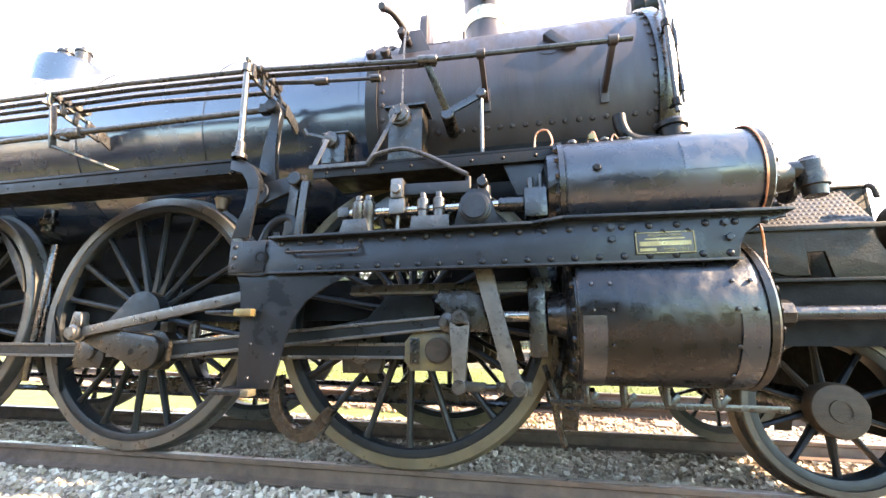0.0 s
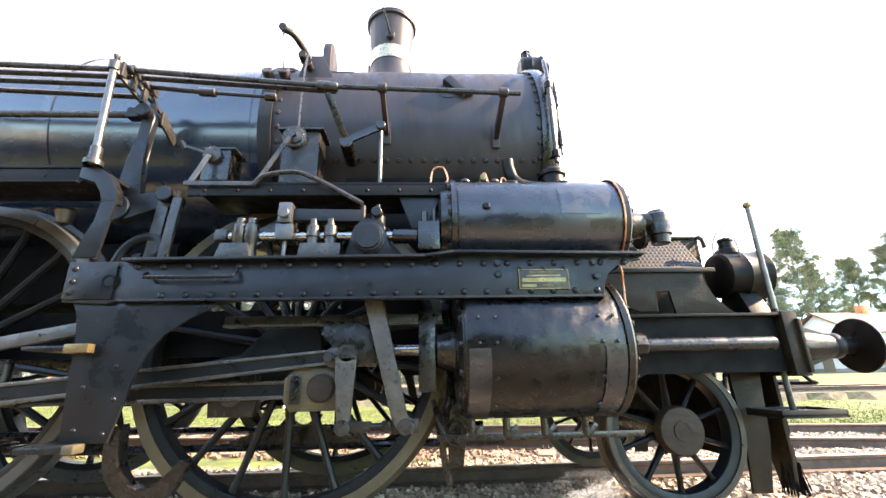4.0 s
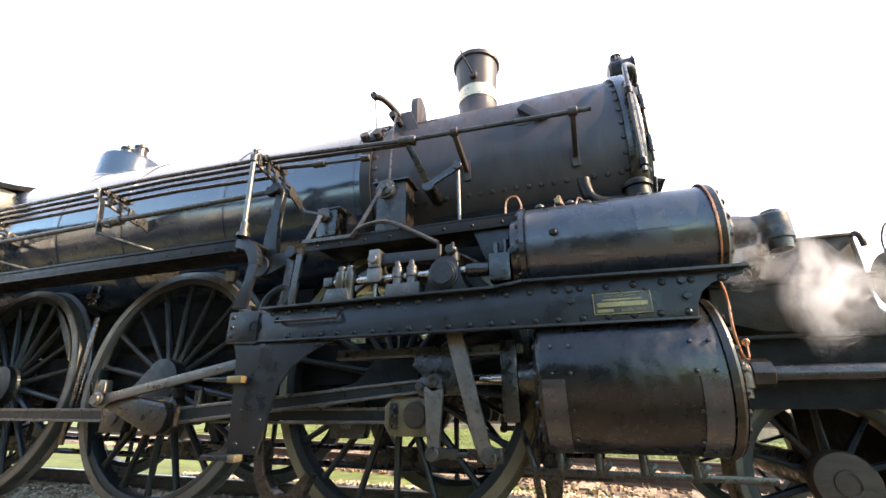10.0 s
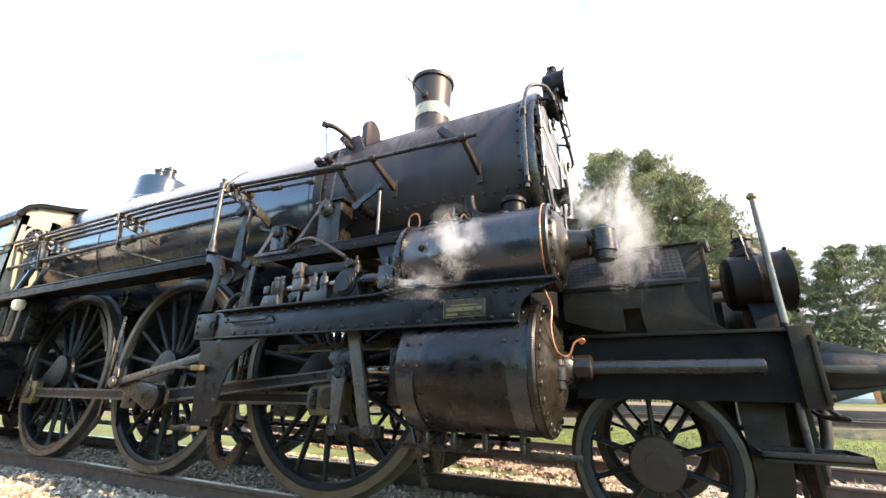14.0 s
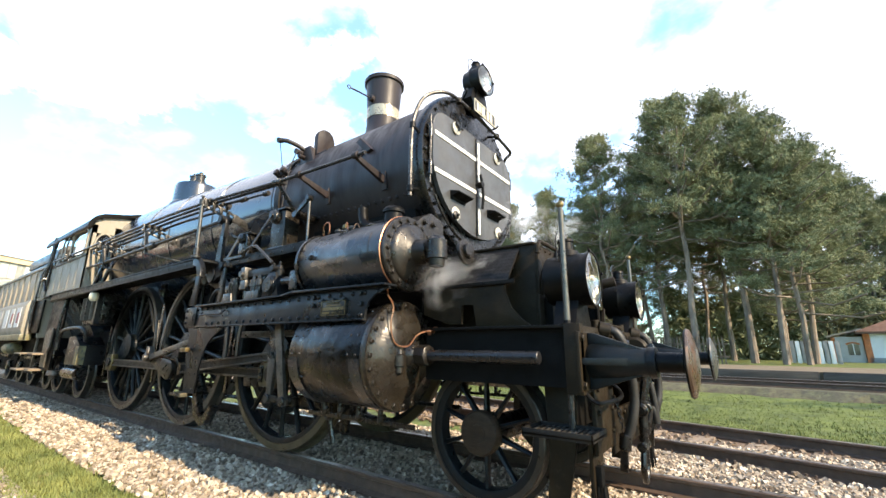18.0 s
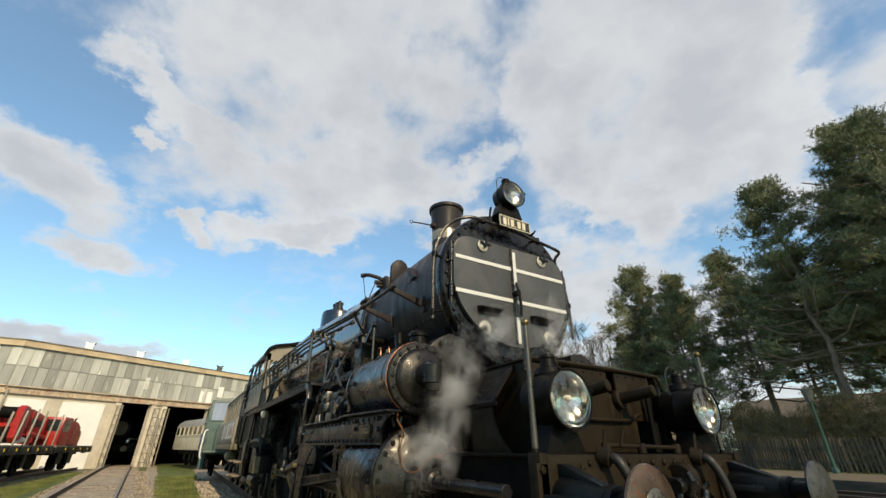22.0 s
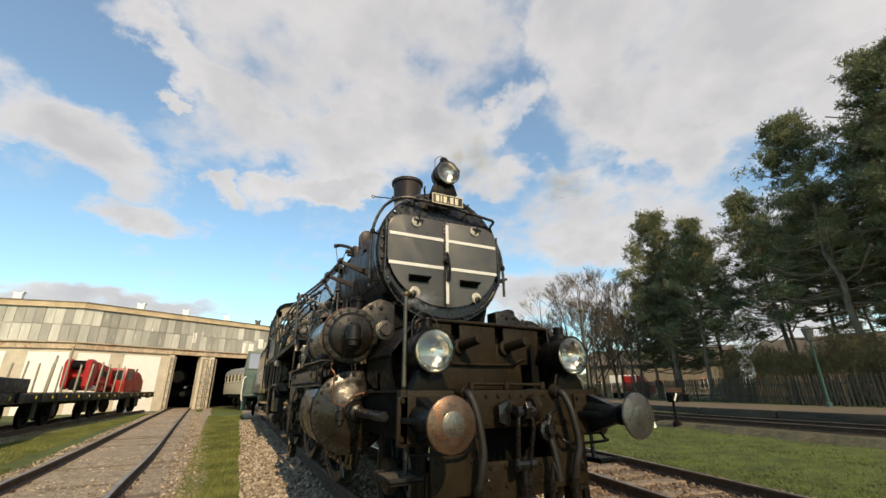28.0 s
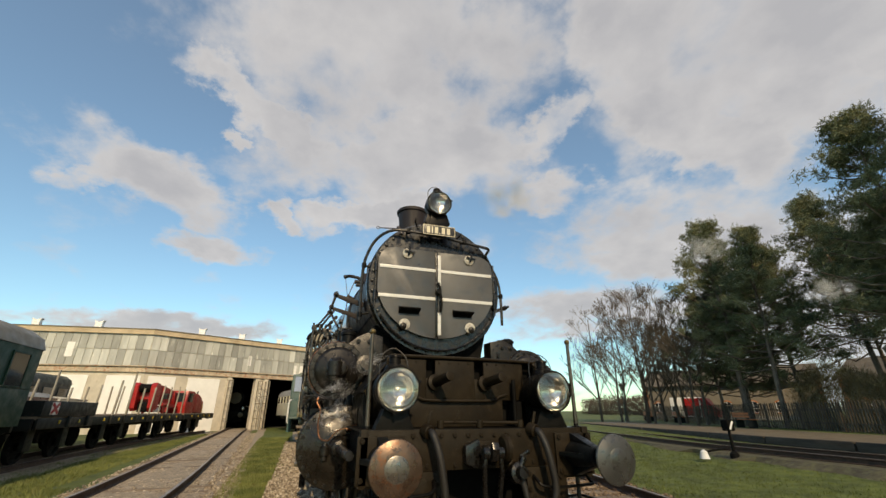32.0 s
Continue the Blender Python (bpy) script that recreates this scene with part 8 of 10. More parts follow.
def roundhouse():
    rh = thing("roundhouse", "pale weathered roundhouse with grey glazed panels and open doors", "building")
    corners = [Vector((-34.6, -44)), Vector((-34.0, -30)), Vector((-32.3, -13.0)), Vector((-41.5, 3.0)), Vector((-55, 16))]
    Z = [(-0.4, 4.15), (4.15, 4.62), (4.62, 7.05), (7.05, 7.5)]
    doors = {2: [(6.4, 8.9), (9.7, 13.6)]}
    whites = {1: [(8.2, 10.2), (11.5, 13.4), (14.6, 16.9)], 2: [(0.3, 2.2), (3.1, 5.6)], 0: [(3, 9)]}
    b_cache = {}
    for i, (A, B) in enumerate(zip(corners, corners[1:])):
        d = B - A
        L = d.length
        m = Matrix.Translation((A.x, A.y, 0)) @ Matrix.Rotation(math.atan2(d.y, d.x), 4, "Z")
        # local: x along the wall, +y is outside (towards the yard) or inside by the turn
        sgn = -1 if (Matrix.Rotation(math.atan2(d.y, d.x), 2) @ Vector((0, 1))).x < 0 else 1

        def put(name, x0, x1, y0, y1, z0, z1, mt, label="", bev=0.0):
            bm = bx(BM(), x0, x1, min(sgn * y0, sgn * y1), max(sgn * y0, sgn * y1), z0, z1, bev)
            bm.transform(m)
            return part(name, bm, M[mt], rh, label, 0)
        holes = doors.get(i, [])
        x = 0.0
        for a, c in holes + [(L, L)]:
            if a > x:
                put("wall", x, a, -0.35, 0.0, -0.4, 4.15, "concrete", "stained tan plaster wall")
            x = c
        put("lintel_beam", -0.05, L + 0.05, -0.3, 0.16, 4.15, 4.62, "beam", "peeling reddish lintel beam")
        put("beam_ledge", -0.05, L + 0.05, 0.0, 0.3, 4.55, 4.62, "beam")
        put("upper_wall", 0, L, -0.3, -0.02, 4.62, 7.05, "concrete")
        put("cornice", -0.05, L + 0.05, -0.3, 0.2, 7.02, 7.4, "cornice", "tan cornice band")
        put("roof_edge", -0.05, L + 0.1, -0.4, 0.26, 7.4, 7.46, "roof_sheet")
        for a, c in whites.get(i, []):
            put("white_door", a, c, 0.0, 0.05, -0.25, 3.9, "whitewash", "whitewashed wide shed door", 0.01)
        # rows of clouded panels
        n = int(L / 0.55)
        w = L / n
        key = round(w, 3)
        if i in (1, 2):
            for row in range(2):
                hgt = 1.2
                if (key, row) not in b_cache:
                    b_cache[key, row] = mesh_of("panel", bx(BM(), 0.015, w - 0.015, -0.02, 0.02, 0, hgt - 0.03, 0.004), M["panel"], 0)
                for k in range(n):
                    if i == 1 and k * w < 4:
                        continue
                    o = new("panel", b_cache[key, row])
                    o.parent = rh
                    o.matrix_basis = m @ Matrix.Translation((k * w, sgn * 0.012, 4.64 + row * 1.21))
            # lighter patched panes
            rnd = random.Random(40 + i)
            for k in range(3 if i == 1 else 5):
                xx = rnd.uniform(5, L - 1)
                zz = rnd.choice((4.66, 5.9, 5.2))
                put("pale_pane", xx, xx + rnd.choice((0.25, 0.5)), 0.03, 0.045, zz, zz + rnd.choice((0.9, 1.1)), "whitewash")
        for a, c in holes:
            for e in (a, c):
                put("door_post", e - 0.2, e + 0.2, -0.36, 0.1, -0.4, 4.1, "concrete")
            # folded door leaf: lattice frame standing outwards
            for e, s2 in ((a, -1), (c, 1)):
                for q in (0.1, 0.9):
                    put("leaf_post", e + s2 * 0.02, e + s2 * 0.09, q, q + 0.06, -0.2, 3.9, "cab")
                for z in np.arange(0.1, 4.0, 0.62):
                    put("leaf_bar", e + s2 * 0.03, e + s2 * 0.08, 0.1, 0.95, z, z + 0.05, "cab")
    # roof; added hall back, sides and floor, near-black in place of interior shade
    hall = BM()
    prism(hall, [(-34.2, -44), (-33.6, -30), (-32.7, -13.2), (-41.7, 2.7), (-55, 15.6), (-90, 15.6), (-90, -44)], 7.36, 7.44, "xy")
    part("roof", hall, M["dark_roof"], rh, "dark flat roof", 0)
    part("back_wall", bx(BM(), -90.3, -90, -44, 15.6, -0.4, 7.4), M["hall_shade"], rh, "", 0)
    part("side_wall", bx(BM(), -90, -33.6, -44.3, -44, -0.4, 7.4), M["hall_shade"], rh, "", 0)
    part("side_wall", bx(BM(), -90, -55, 15.6, 15.9, -0.4, 7.4), M["hall_shade"], rh, "", 0)
    part("hall_floor", bx(BM(), -90, -42, -44, 15.6, -0.3, -0.19), M["hall_shade"], rh, "", 0)
    for k, (x, y) in enumerate(((-33.9, -21.5), (-33.5, -17.3), (-34.8, -10.2), (-36.6, -7.2), (-38.6, -4.0), (-40.2, -1.2))):
        b = bx(BM(), x - 0.2, x + 0.2, y - 0.24, y + 0.24, 7.44, 7.95, 0.01)
        v = part("roof_vent", b, M["vent_white"] if k < 5 else M["dark_roof"], rh, "small white roof vent")
        part("vent_cowl", prism(BM(), [(y - 0.22, 7.94), (y + 0.22, 7.94), (y + 0.32, 8.12), (y, 8.0), (y - 0.32, 8.12)], x - 0.2, x + 0.2, "yz"), M["vent_white"] if k < 5 else M["dark_roof"], v)
    # a dark engine standing inside the open door
    en = thing("shed_engine", "dark engine front standing inside the open shed door", "steam locomotive")
    b = lathe(BM(), (-44, -7.6, 2.6), (1, 0, 0), [(0, 0), (0, 0.8), (1.2, 0.8), (1.25, 0.7), (1.25, 0)], 28)
    part("smokebox", b, M["black"], en)
    part("buffer_beam", bx(BM(), -42.6, -42.5, -8.9, -6.3, 0.8, 1.3, 0.01), M["black"], en)
    part("chimney", cy(BM(), (-43.3, -7.6, 3.3), (-43.3, -7.6, 3.9), 0.22), M["black"], en)
    part("frame", bx(BM(), -46, -42.6, -8.4, -6.8, 0.3, 1.9), M["inside"], en)
    part("door_ring", lathe(BM(), (-42.74, -7.6, 2.6), (1, 0, 0), [(0, 0.5), (0, 0.56), (0.04, 0.56), (0.05, 0.5), (0.06, 0.1), (0.06, 0)], 28), M["cab"], en)
    for y in (-8.4, -6.8):
        part("lamp", lathe(BM(), (-42.6, y, 1.6), (1, 0, 0), [(-0.1, 0), (-0.1, 0.17), (0.1, 0.17), (0.12, 0.12), (0.12, 0)], 18), M["lens"], en)
        part("buffer", lathe(BM(), (-42.5, y - 0.05, 1.0), (1, 0, 0), [(0, 0.1), (0.4, 0.1), (0.4, 0.24), (0.45, 0.22), (0.46, 0)], 18), M["cab"], en)
        part("cylinder", cy(BM(), (-44.0, y + (0.3 if y > -7.6 else -0.3), 1.1), (-43.0, y + (0.3 if y > -7.6 else -0.3), 1.1), 0.4), M["black"], en)
    part("running_plate", bx(BM(), -46, -42.7, -9.0, -6.2, 1.75, 1.82, 0.01), M["cab"], en)


roundhouse()

M["wagon"] = mat("wagon_black_green", (0.012, 0.013, 0.012), 0.5, spec=0.25, var=0.3, scale=3, bump=0.15, spot=(0.04, 0.034, 0.026), spot_at=0.62)
M["red"] = mat("red_paint", (0.36, 0.015, 0.013), 0.35, var=0.2, scale=3, bump=0.05, spot=(0.35, 0.04, 0.03))
M["coach_green"] = mat("coach_green", (0.014, 0.046, 0.030), 0.5, spec=0.2, var=0.15, scale=2, bump=0.04, spot=(0.026, 0.06, 0.042))
M["coach_blue"] = mat("coach_blue_grey", (0.022, 0.034, 0.036), 0.5, spec=0.2, var=0.2, scale=2)
M["coach_brown"] = mat("coach_brown", (0.055, 0.02, 0.014), 0.35, var=0.2, scale=2)
M["coach_cream"] = mat("coach_cream", (0.55, 0.50, 0.38), 0.45, var=0.12, scale=2)
M["coach_dun"] = mat("coach_dun", (0.17, 0.13, 0.095), 0.4, var=0.15, scale=2)
M["coach_bluep"] = mat("coach_blue", (0.03, 0.08, 0.28), 0.35, var=0.15, scale=2)
M["roof_grey"] = mat("roof_grey", (0.24, 0.24, 0.23), 0.6, var=0.2, scale=2, bump=0.1)
M["roof_tan"] = mat("roof_tan", (0.17, 0.15, 0.115), 0.6, var=0.2, scale=2, bump=0.1)
M["window_dark"] = mat("window_dark", (0.02, 0.025, 0.028), 0.06, var=0.2, scale=1, bump=0, rvar=0.03)
M["diesel_green"] = mat("diesel_green_grey", (0.06, 0.095, 0.08), 0.34, var=0.15, scale=2, spot=(0.12, 0.16, 0.135))
M["yellow"] = mat("yellow_mark", (0.6, 0.42, 0.04), 0.5, var=0.15, scale=5)


def on_yard(x):
    for (xa, ya), (xb, yb) in zip(YARD, YARD[1:]):
        if xb <= x <= xa:
            return ya + (yb - ya) * (xa - x) / (xa - xb)
    return YARD[-1][1]


def yard_pose(x):
    a = math.degrees(math.atan2(on_yard(x - 1) - on_yard(x + 1), -2))
    return pose(x, on_yard(x), 0, 0, 0, a + 180)


def axle_pair(parent, x, r=0.46, w=0.745):
    for s in (-1, 1):
        b = lathe(BM(), (x, s * w - s * 0.06, r - 0.02), (0, s, 0), [(0, 0), (0, r), (0.12, r - 0.01), (0.12, r * 0.75), (0.07, r * 0.7), (0.08, 0.12), (0.14, 0.1), (0.14, 0)], 28)
        part("wheel", b, M["inside"], parent)
        part("axle_guard", bx(BM(), x - 0.2, x + 0.2, min(s * 0.9, s * 1.0), max(s * 0.9, s * 1.0), 0.3, 0.85, 0.01), M["wagon"], parent)


def flat_wagon(name, label, L, at_x, stakes=True, sides=0.0):
    w = thing(name, label, "wagon", "yard wagons")
    part("deck", bx(BM(), -L / 2, L / 2, -1.35, 1.35, 1.12, 1.22, 0.01), M["wood_step"], w)
    for s in (-1, 1):
        part("side_beam", bx(BM(), -L / 2, L / 2, min(s * 1.32, s * 1.38), max(s * 1.32, s * 1.38), 0.88, 1.16, 0.01), M["wagon"], w)
        n = int(L / 1.35)
        for k in range(n):
            x = -L / 2 + 0.6 + k * 1.35
            part("stake_socket", bx(BM(), x - 0.07, x + 0.07, min(s * 1.38, s * 1.45), max(s * 1.38, s * 1.45), 0.9, 1.2, 0.01), M["wagon"], w)
            part("rope_hook", bx(BM(), x + 0.5, x + 0.56, min(s * 1.38, s * 1.41), max(s * 1.38, s * 1.41), 1.0, 1.1, 0.005), M["yellow"], w)
            if stakes:
                b = bar(BM(), (x, s * 1.41, 1.1), (x - 0.15 + random.Random(k).uniform(-0.12, 0.12), s * 1.41, 2.75 + random.Random(k + 9).uniform(-0.5, 0.25)), 0.075, 0.06)
                part("stake", b, M["cab"], w, "bare steel stake")
        if sides:
            part("side_board", bx(BM(), -L / 2, L / 2, min(s * 1.36, s * 1.40), max(s * 1.36, s * 1.40), 1.2, 1.2 + sides, 0.01), M["wagon"], w)
    if sides:
        for e in (-1, 1):
            part("end_board", bx(BM(), min(e * L / 2, e * (L / 2 - 0.05)), max(e * L / 2, e * (L / 2 - 0.05)), -1.36, 1.36, 1.2, 1.2 + sides, 0.01), M["wagon"], w)
        b = bx(BM(), L / 2 - 0.9, L / 2 - 0.45, 1.405, 1.41, 1.25, 1.25 + sides - 0.08)
        part("white_mark", b, M["whitewash"], w, "white mark with a red cross")
        b = bar(BM(), (L / 2 - 0.87, 1.415, 1.28), (L / 2 - 0.48, 1.415, 1.2 + sides - 0.06), 0.1, 0.006)
        bar(b, (L / 2 - 0.87, 1.417, 1.2 + sides - 0.06), (L / 2 - 0.48, 1.417, 1.28), 0.1, 0.006)
        part("red_cross", b, M["red"], w)
    for e in (-1, 1):
        for x in (L / 2 - 2.2, L / 2 - 4.0) if L > 6 else (L / 2 - 0.8,):
            axle_pair(w, e * x)
        part("head_stock", bx(BM(), min(e * L / 2, e * (L / 2 + 0.12)), max(e * L / 2, e * (L / 2 + 0.12)), -1.3, 1.3, 0.85, 1.15, 0.01), M["wagon"], w)
        for y in (-0.875, 0.875):
            b = cy(BM(), (e * (L / 2 + 0.1), y, 1.0), (e * (L / 2 + 0.5), y, 1.0), 0.08)
            cy(b, (e * (L / 2 + 0.48), y, 1.0), (e * (L / 2 + 0.54), y, 1.0), 0.22)
            part("buffer", b, M["wagon"], w)
    part("under_frame", bx(BM(), -L / 2 + 1, L / 2 - 1, -0.9, 0.9, 0.75, 1.1), M["inside"], w)
    w.matrix_basis = yard_pose(at_x)
    return w


flat_wagon("flat_wagon", "black flat wagon with upright stakes and yellow hooks", 11.6, -18.9)
flat_wagon("low_wagon", "dark green open wagon with low sides and a marked corner", 3.7, -10.6, False, 0.42)
flat_wagon("crane_wagon", "dark wagon carrying a red crane", 6.6, -28.7, False)


def crane():
    c = thing("rail_crane", "bright red rail crane with a folded boom on a dark wagon", "crane")
    # boom head: two cheeks with a hook between
    for y in (-0.55, 0.55):
        part("boom_cheek", prism(BM(), [(5.7, 1.45), (6.5, 1.3), (6.75, 1.5), (6.85, 2.9), (6.6, 3.1), (6.0, 3.05), (5.8, 2.4)], y - 0.16, y + 0.16, "xz", 0.04), M["red"], c, "red cheek plate of the boom head")
    part("pulley", cy(BM(), (6.4, -0.4, 2.75), (6.4, 0.4, 2.75), 0.28), M["inside"], c)
    part("hook_block", bx(BM(), 6.1, 6.5, -0.3, 0.3, 1.25, 1.9, 0.05), M["inside"], c)
    part("boom", prism(BM(), [(6.1, 2.05), (6.1, 3.0), (5.2, 2.98), (1.9, 2.62), (1.9, 1.75), (4.6, 1.75)], -0.62, 0.62, "xz", 0.05), M["red"], c, "red folded crane boom")
    part("boom_panel", bx(BM(), 3.0, 4.9, 0.62, 0.635, 2.1, 2.5, 0.004), M["window_dark"], c)
    part("boom_rib", bx(BM(), 2.6, 2.75, 0.62, 0.68, 1.8, 2.65, 0.01), M["red"], c)
    part("boom_rib", bx(BM(), 5.05, 5.2, 0.62, 0.68, 1.9, 2.9, 0.01), M["red"], c)
    part("ram", cy(BM(), (2.0, 0.75, 1.55), (5.2, 0.75, 1.75), 0.11), M["red"], c)
    part("winch", lathe(BM(), (4.4, -0.7, 1.45), (0, 1, 0), [(0, 0), (0, 0.32), (0.1, 0.32), (0.12, 0.22), (1.28, 0.22), (1.3, 0.32), (1.4, 0.32), (1.4, 0)], 20), M["red"], c)
    part("white_tank", lathe(BM(), (4.9, 0.5, 1.4), (1, 0, 0), [(0, 0), (0, 0.16), (0.5, 0.16), (0.5, 0)], 16), M["whitewash"], c)
    # driver's cab and rear machinery
    part("driver_cab", prism(BM(), [(-0.2, 1.15), (1.75, 1.15), (1.95, 1.9), (1.7, 2.78), (0.0, 2.78), (-0.2, 2.6)], 0.05, 1.35, "xz", 0.05), M["red"], c)
    part("cab_window", prism(BM(), [(0.35, 1.95), (1.65, 1.95), (1.5, 2.62), (0.35, 2.62)], 1.35, 1.362, "xz"), M["window_dark"], c)
    part("cab_front_window", prism(BM(), [(0.2, 1.95), (1.2, 1.95), (1.2, 2.62), (0.2, 2.62)], 1.93, 1.945, "yz"), M["window_dark"], c)
    part("engine_house", prism(BM(), [(-2.9, 1.2), (-0.2, 1.2), (-0.2, 2.62), (-1.5, 2.62), (-2.5, 2.35), (-2.95, 1.9)], -1.3, 1.3, "xz", 0.1), M["red"], c, "red rounded engine house")
    part("engine_door", bx(BM(), -1.5, -0.5, 1.3, 1.32, 1.35, 2.4, 0.008), M["red"], c)
    part("counterweight", prism(BM(), [(-3.6, 1.0), (-2.9, 1.0), (-2.9, 2.0), (-3.4, 2.1), (-3.6, 1.8)], -1.2, 1.2, "xz", 0.05), M["red"], c)
    for k in range(3):
        part("stripe", bar(BM(), (-3.45, 1.21, 1.2 + 0.24 * k), (-3.1, 1.21, 1.38 + 0.24 * k), 0.1, 0.012), M["yellow"], c)
    part("exhaust", tb(BM(), curve_pts([(-2.2, 0.9, 2.4), (-2.2, 0.9, 2.75), (-2.35, 0.9, 2.85)]), 0.06), M["inside"], c)
    part("slew_ring", cy(BM(), (-0.6, 0, 1.0), (-0.6, 0, 1.25), 1.05, seg=28), M["inside"], c)
    c.matrix_basis = yard_pose(-27.6) @ pose(0, 0, 0.26)
    c.scale = (0.78, 0.8, 0.84)
    return c


crane()


def coach(name, label, L, body, lower, roof_m, m, n_win=8, roof_z=3.85, half=1.42, door_end=True, win_z=(2.1, 2.95), category="railway coach", ww=0.34):
    c = thing(name, label, category)
    z0, z1 = 1.0, roof_z - 0.62
    prof = [(-half, z0), (-half, z1), (-half * 0.93, z1 + (roof_z - z1) * 0.45), (-half * 0.7, z1 + (roof_z - z1) * 0.82), (0, roof_z), (half * 0.7, z1 + (roof_z - z1) * 0.82), (half * 0.93, z1 + (roof_z - z1) * 0.45), (half, z1), (half, z0)]
    part("body", prism(BM(), [(-half, z0), (-half, z1), (half, z1), (half, z0)], -L / 2, L / 2, "yz", 0.03), M[body], c)
    part("roof", prism(BM(), [(y * 1.02, z) for y, z in prof[1:-1]], -L / 2 - 0.06, L / 2 + 0.06, "yz", 0.03), M[roof_m], c)
    for s in (-1, 1):
        part("waist_panel", bx(BM(), -L / 2 + 0.02, L / 2 - 0.02, min(s * half, s * (half + 0.012)), max(s * half, s * (half + 0.012)), z0, 1.85, 0.004), M[lower], c)
        part("waist_rail", bx(BM(), -L / 2, L / 2, min(s * half, s * (half + 0.03)), max(s * half, s * (half + 0.03)), 1.85, 1.9, 0.004), M[body], c)
        for k in range(n_win):
            x = -L / 2 + L * (k + 0.5) / n_win
            w = L / n_win * ww
            part("window", bx(BM(), x - w, x + w, min(s * half, s * (half + 0.015)), max(s * half, s * (half + 0.015)), *win_z), M["window_dark"], c)
            b = BM()
            for x0, x1, a, d in ((x - w - 0.04, x + w + 0.04, win_z[1], win_z[1] + 0.04), (x - w - 0.04, x + w + 0.04, win_z[0] - 0.05, win_z[0]), (x - w - 0.04, x - w, *win_z), (x + w, x + w + 0.04, *win_z)):
                bx(b, x0, x1, min(s * half, s * (half + 0.03)), max(s * half, s * (half + 0.03)), a, d)
            part("window_frame", b, M[body], c)
    for e in (-1, 1):
        for y in (-0.75, 0.75):
            if roof_z > 3:
                part("end_window", bx(BM(), min(e * L / 2, e * (L / 2 + 0.015)), max(e * L / 2, e * (L / 2 + 0.015)), y - 0.38, y + 0.38, 2.05, 2.95), M["window_dark"], c)
        if roof_z > 3:
            part("end_door", bx(BM(), min(e * L / 2, e * (L / 2 + 0.02)), max(e * L / 2, e * (L / 2 + 0.02)), -0.3, 0.3, 1.1, 3.0, 0.005), M[lower], c)
        part("head_stock", bx(BM(), min(e * L / 2, e * (L / 2 + 0.1)), max(e * L / 2, e * (L / 2 + 0.1)), -1.3, 1.3, 0.85, 1.1, 0.01), M["wagon"], c)
        for x in (L / 2 - 2.0, L / 2 - 4.2) if L > 4 else (L / 2 - 0.7,):
            axle_pair(c, e * x)
    part("under_frame", bx(BM(), -L / 2 + 0.5, L / 2 - 0.5, -1.1, 1.1, 0.7, 1.0), M["inside"], c)
    c.matrix_basis = m
    return c


def side_track(x, off):
    m = yard_pose(x)
    return m @ Matrix.Translation((0, off, 0))


coach("green_coach", "dark green railway coach with a grey roof", 9.0, "coach_green", "coach_green", "roof_tan", side_track(-3.2, 0), 5, roof_z=3.45, win_z=(1.9, 2.65), category="railway coach", ww=0.2)
coach("blue_grey_coach", "blue-grey railway coach behind the wagons", 9.0, "coach_blue", "coach_blue", "coach_blue", side_track(-21.6, -6.8), 6, roof_z=3.45, win_z=(1.95, 2.6))
coach("brown_coach", "low maroon vehicle with pale window frames", 8.0, "coach_brown", "coach_brown", "roof_grey", side_track(-14.4, -3.6), 6, roof_z=2.2, win_z=(1.2, 1.5))
coach("cream_railcar", "small cream rail trolley with dark windows", 2.6, "coach_cream", "coach_cream", "coach_cream", side_track(-19.7, -3.6), 3, roof_z=2.05, win_z=(1.1, 1.38))


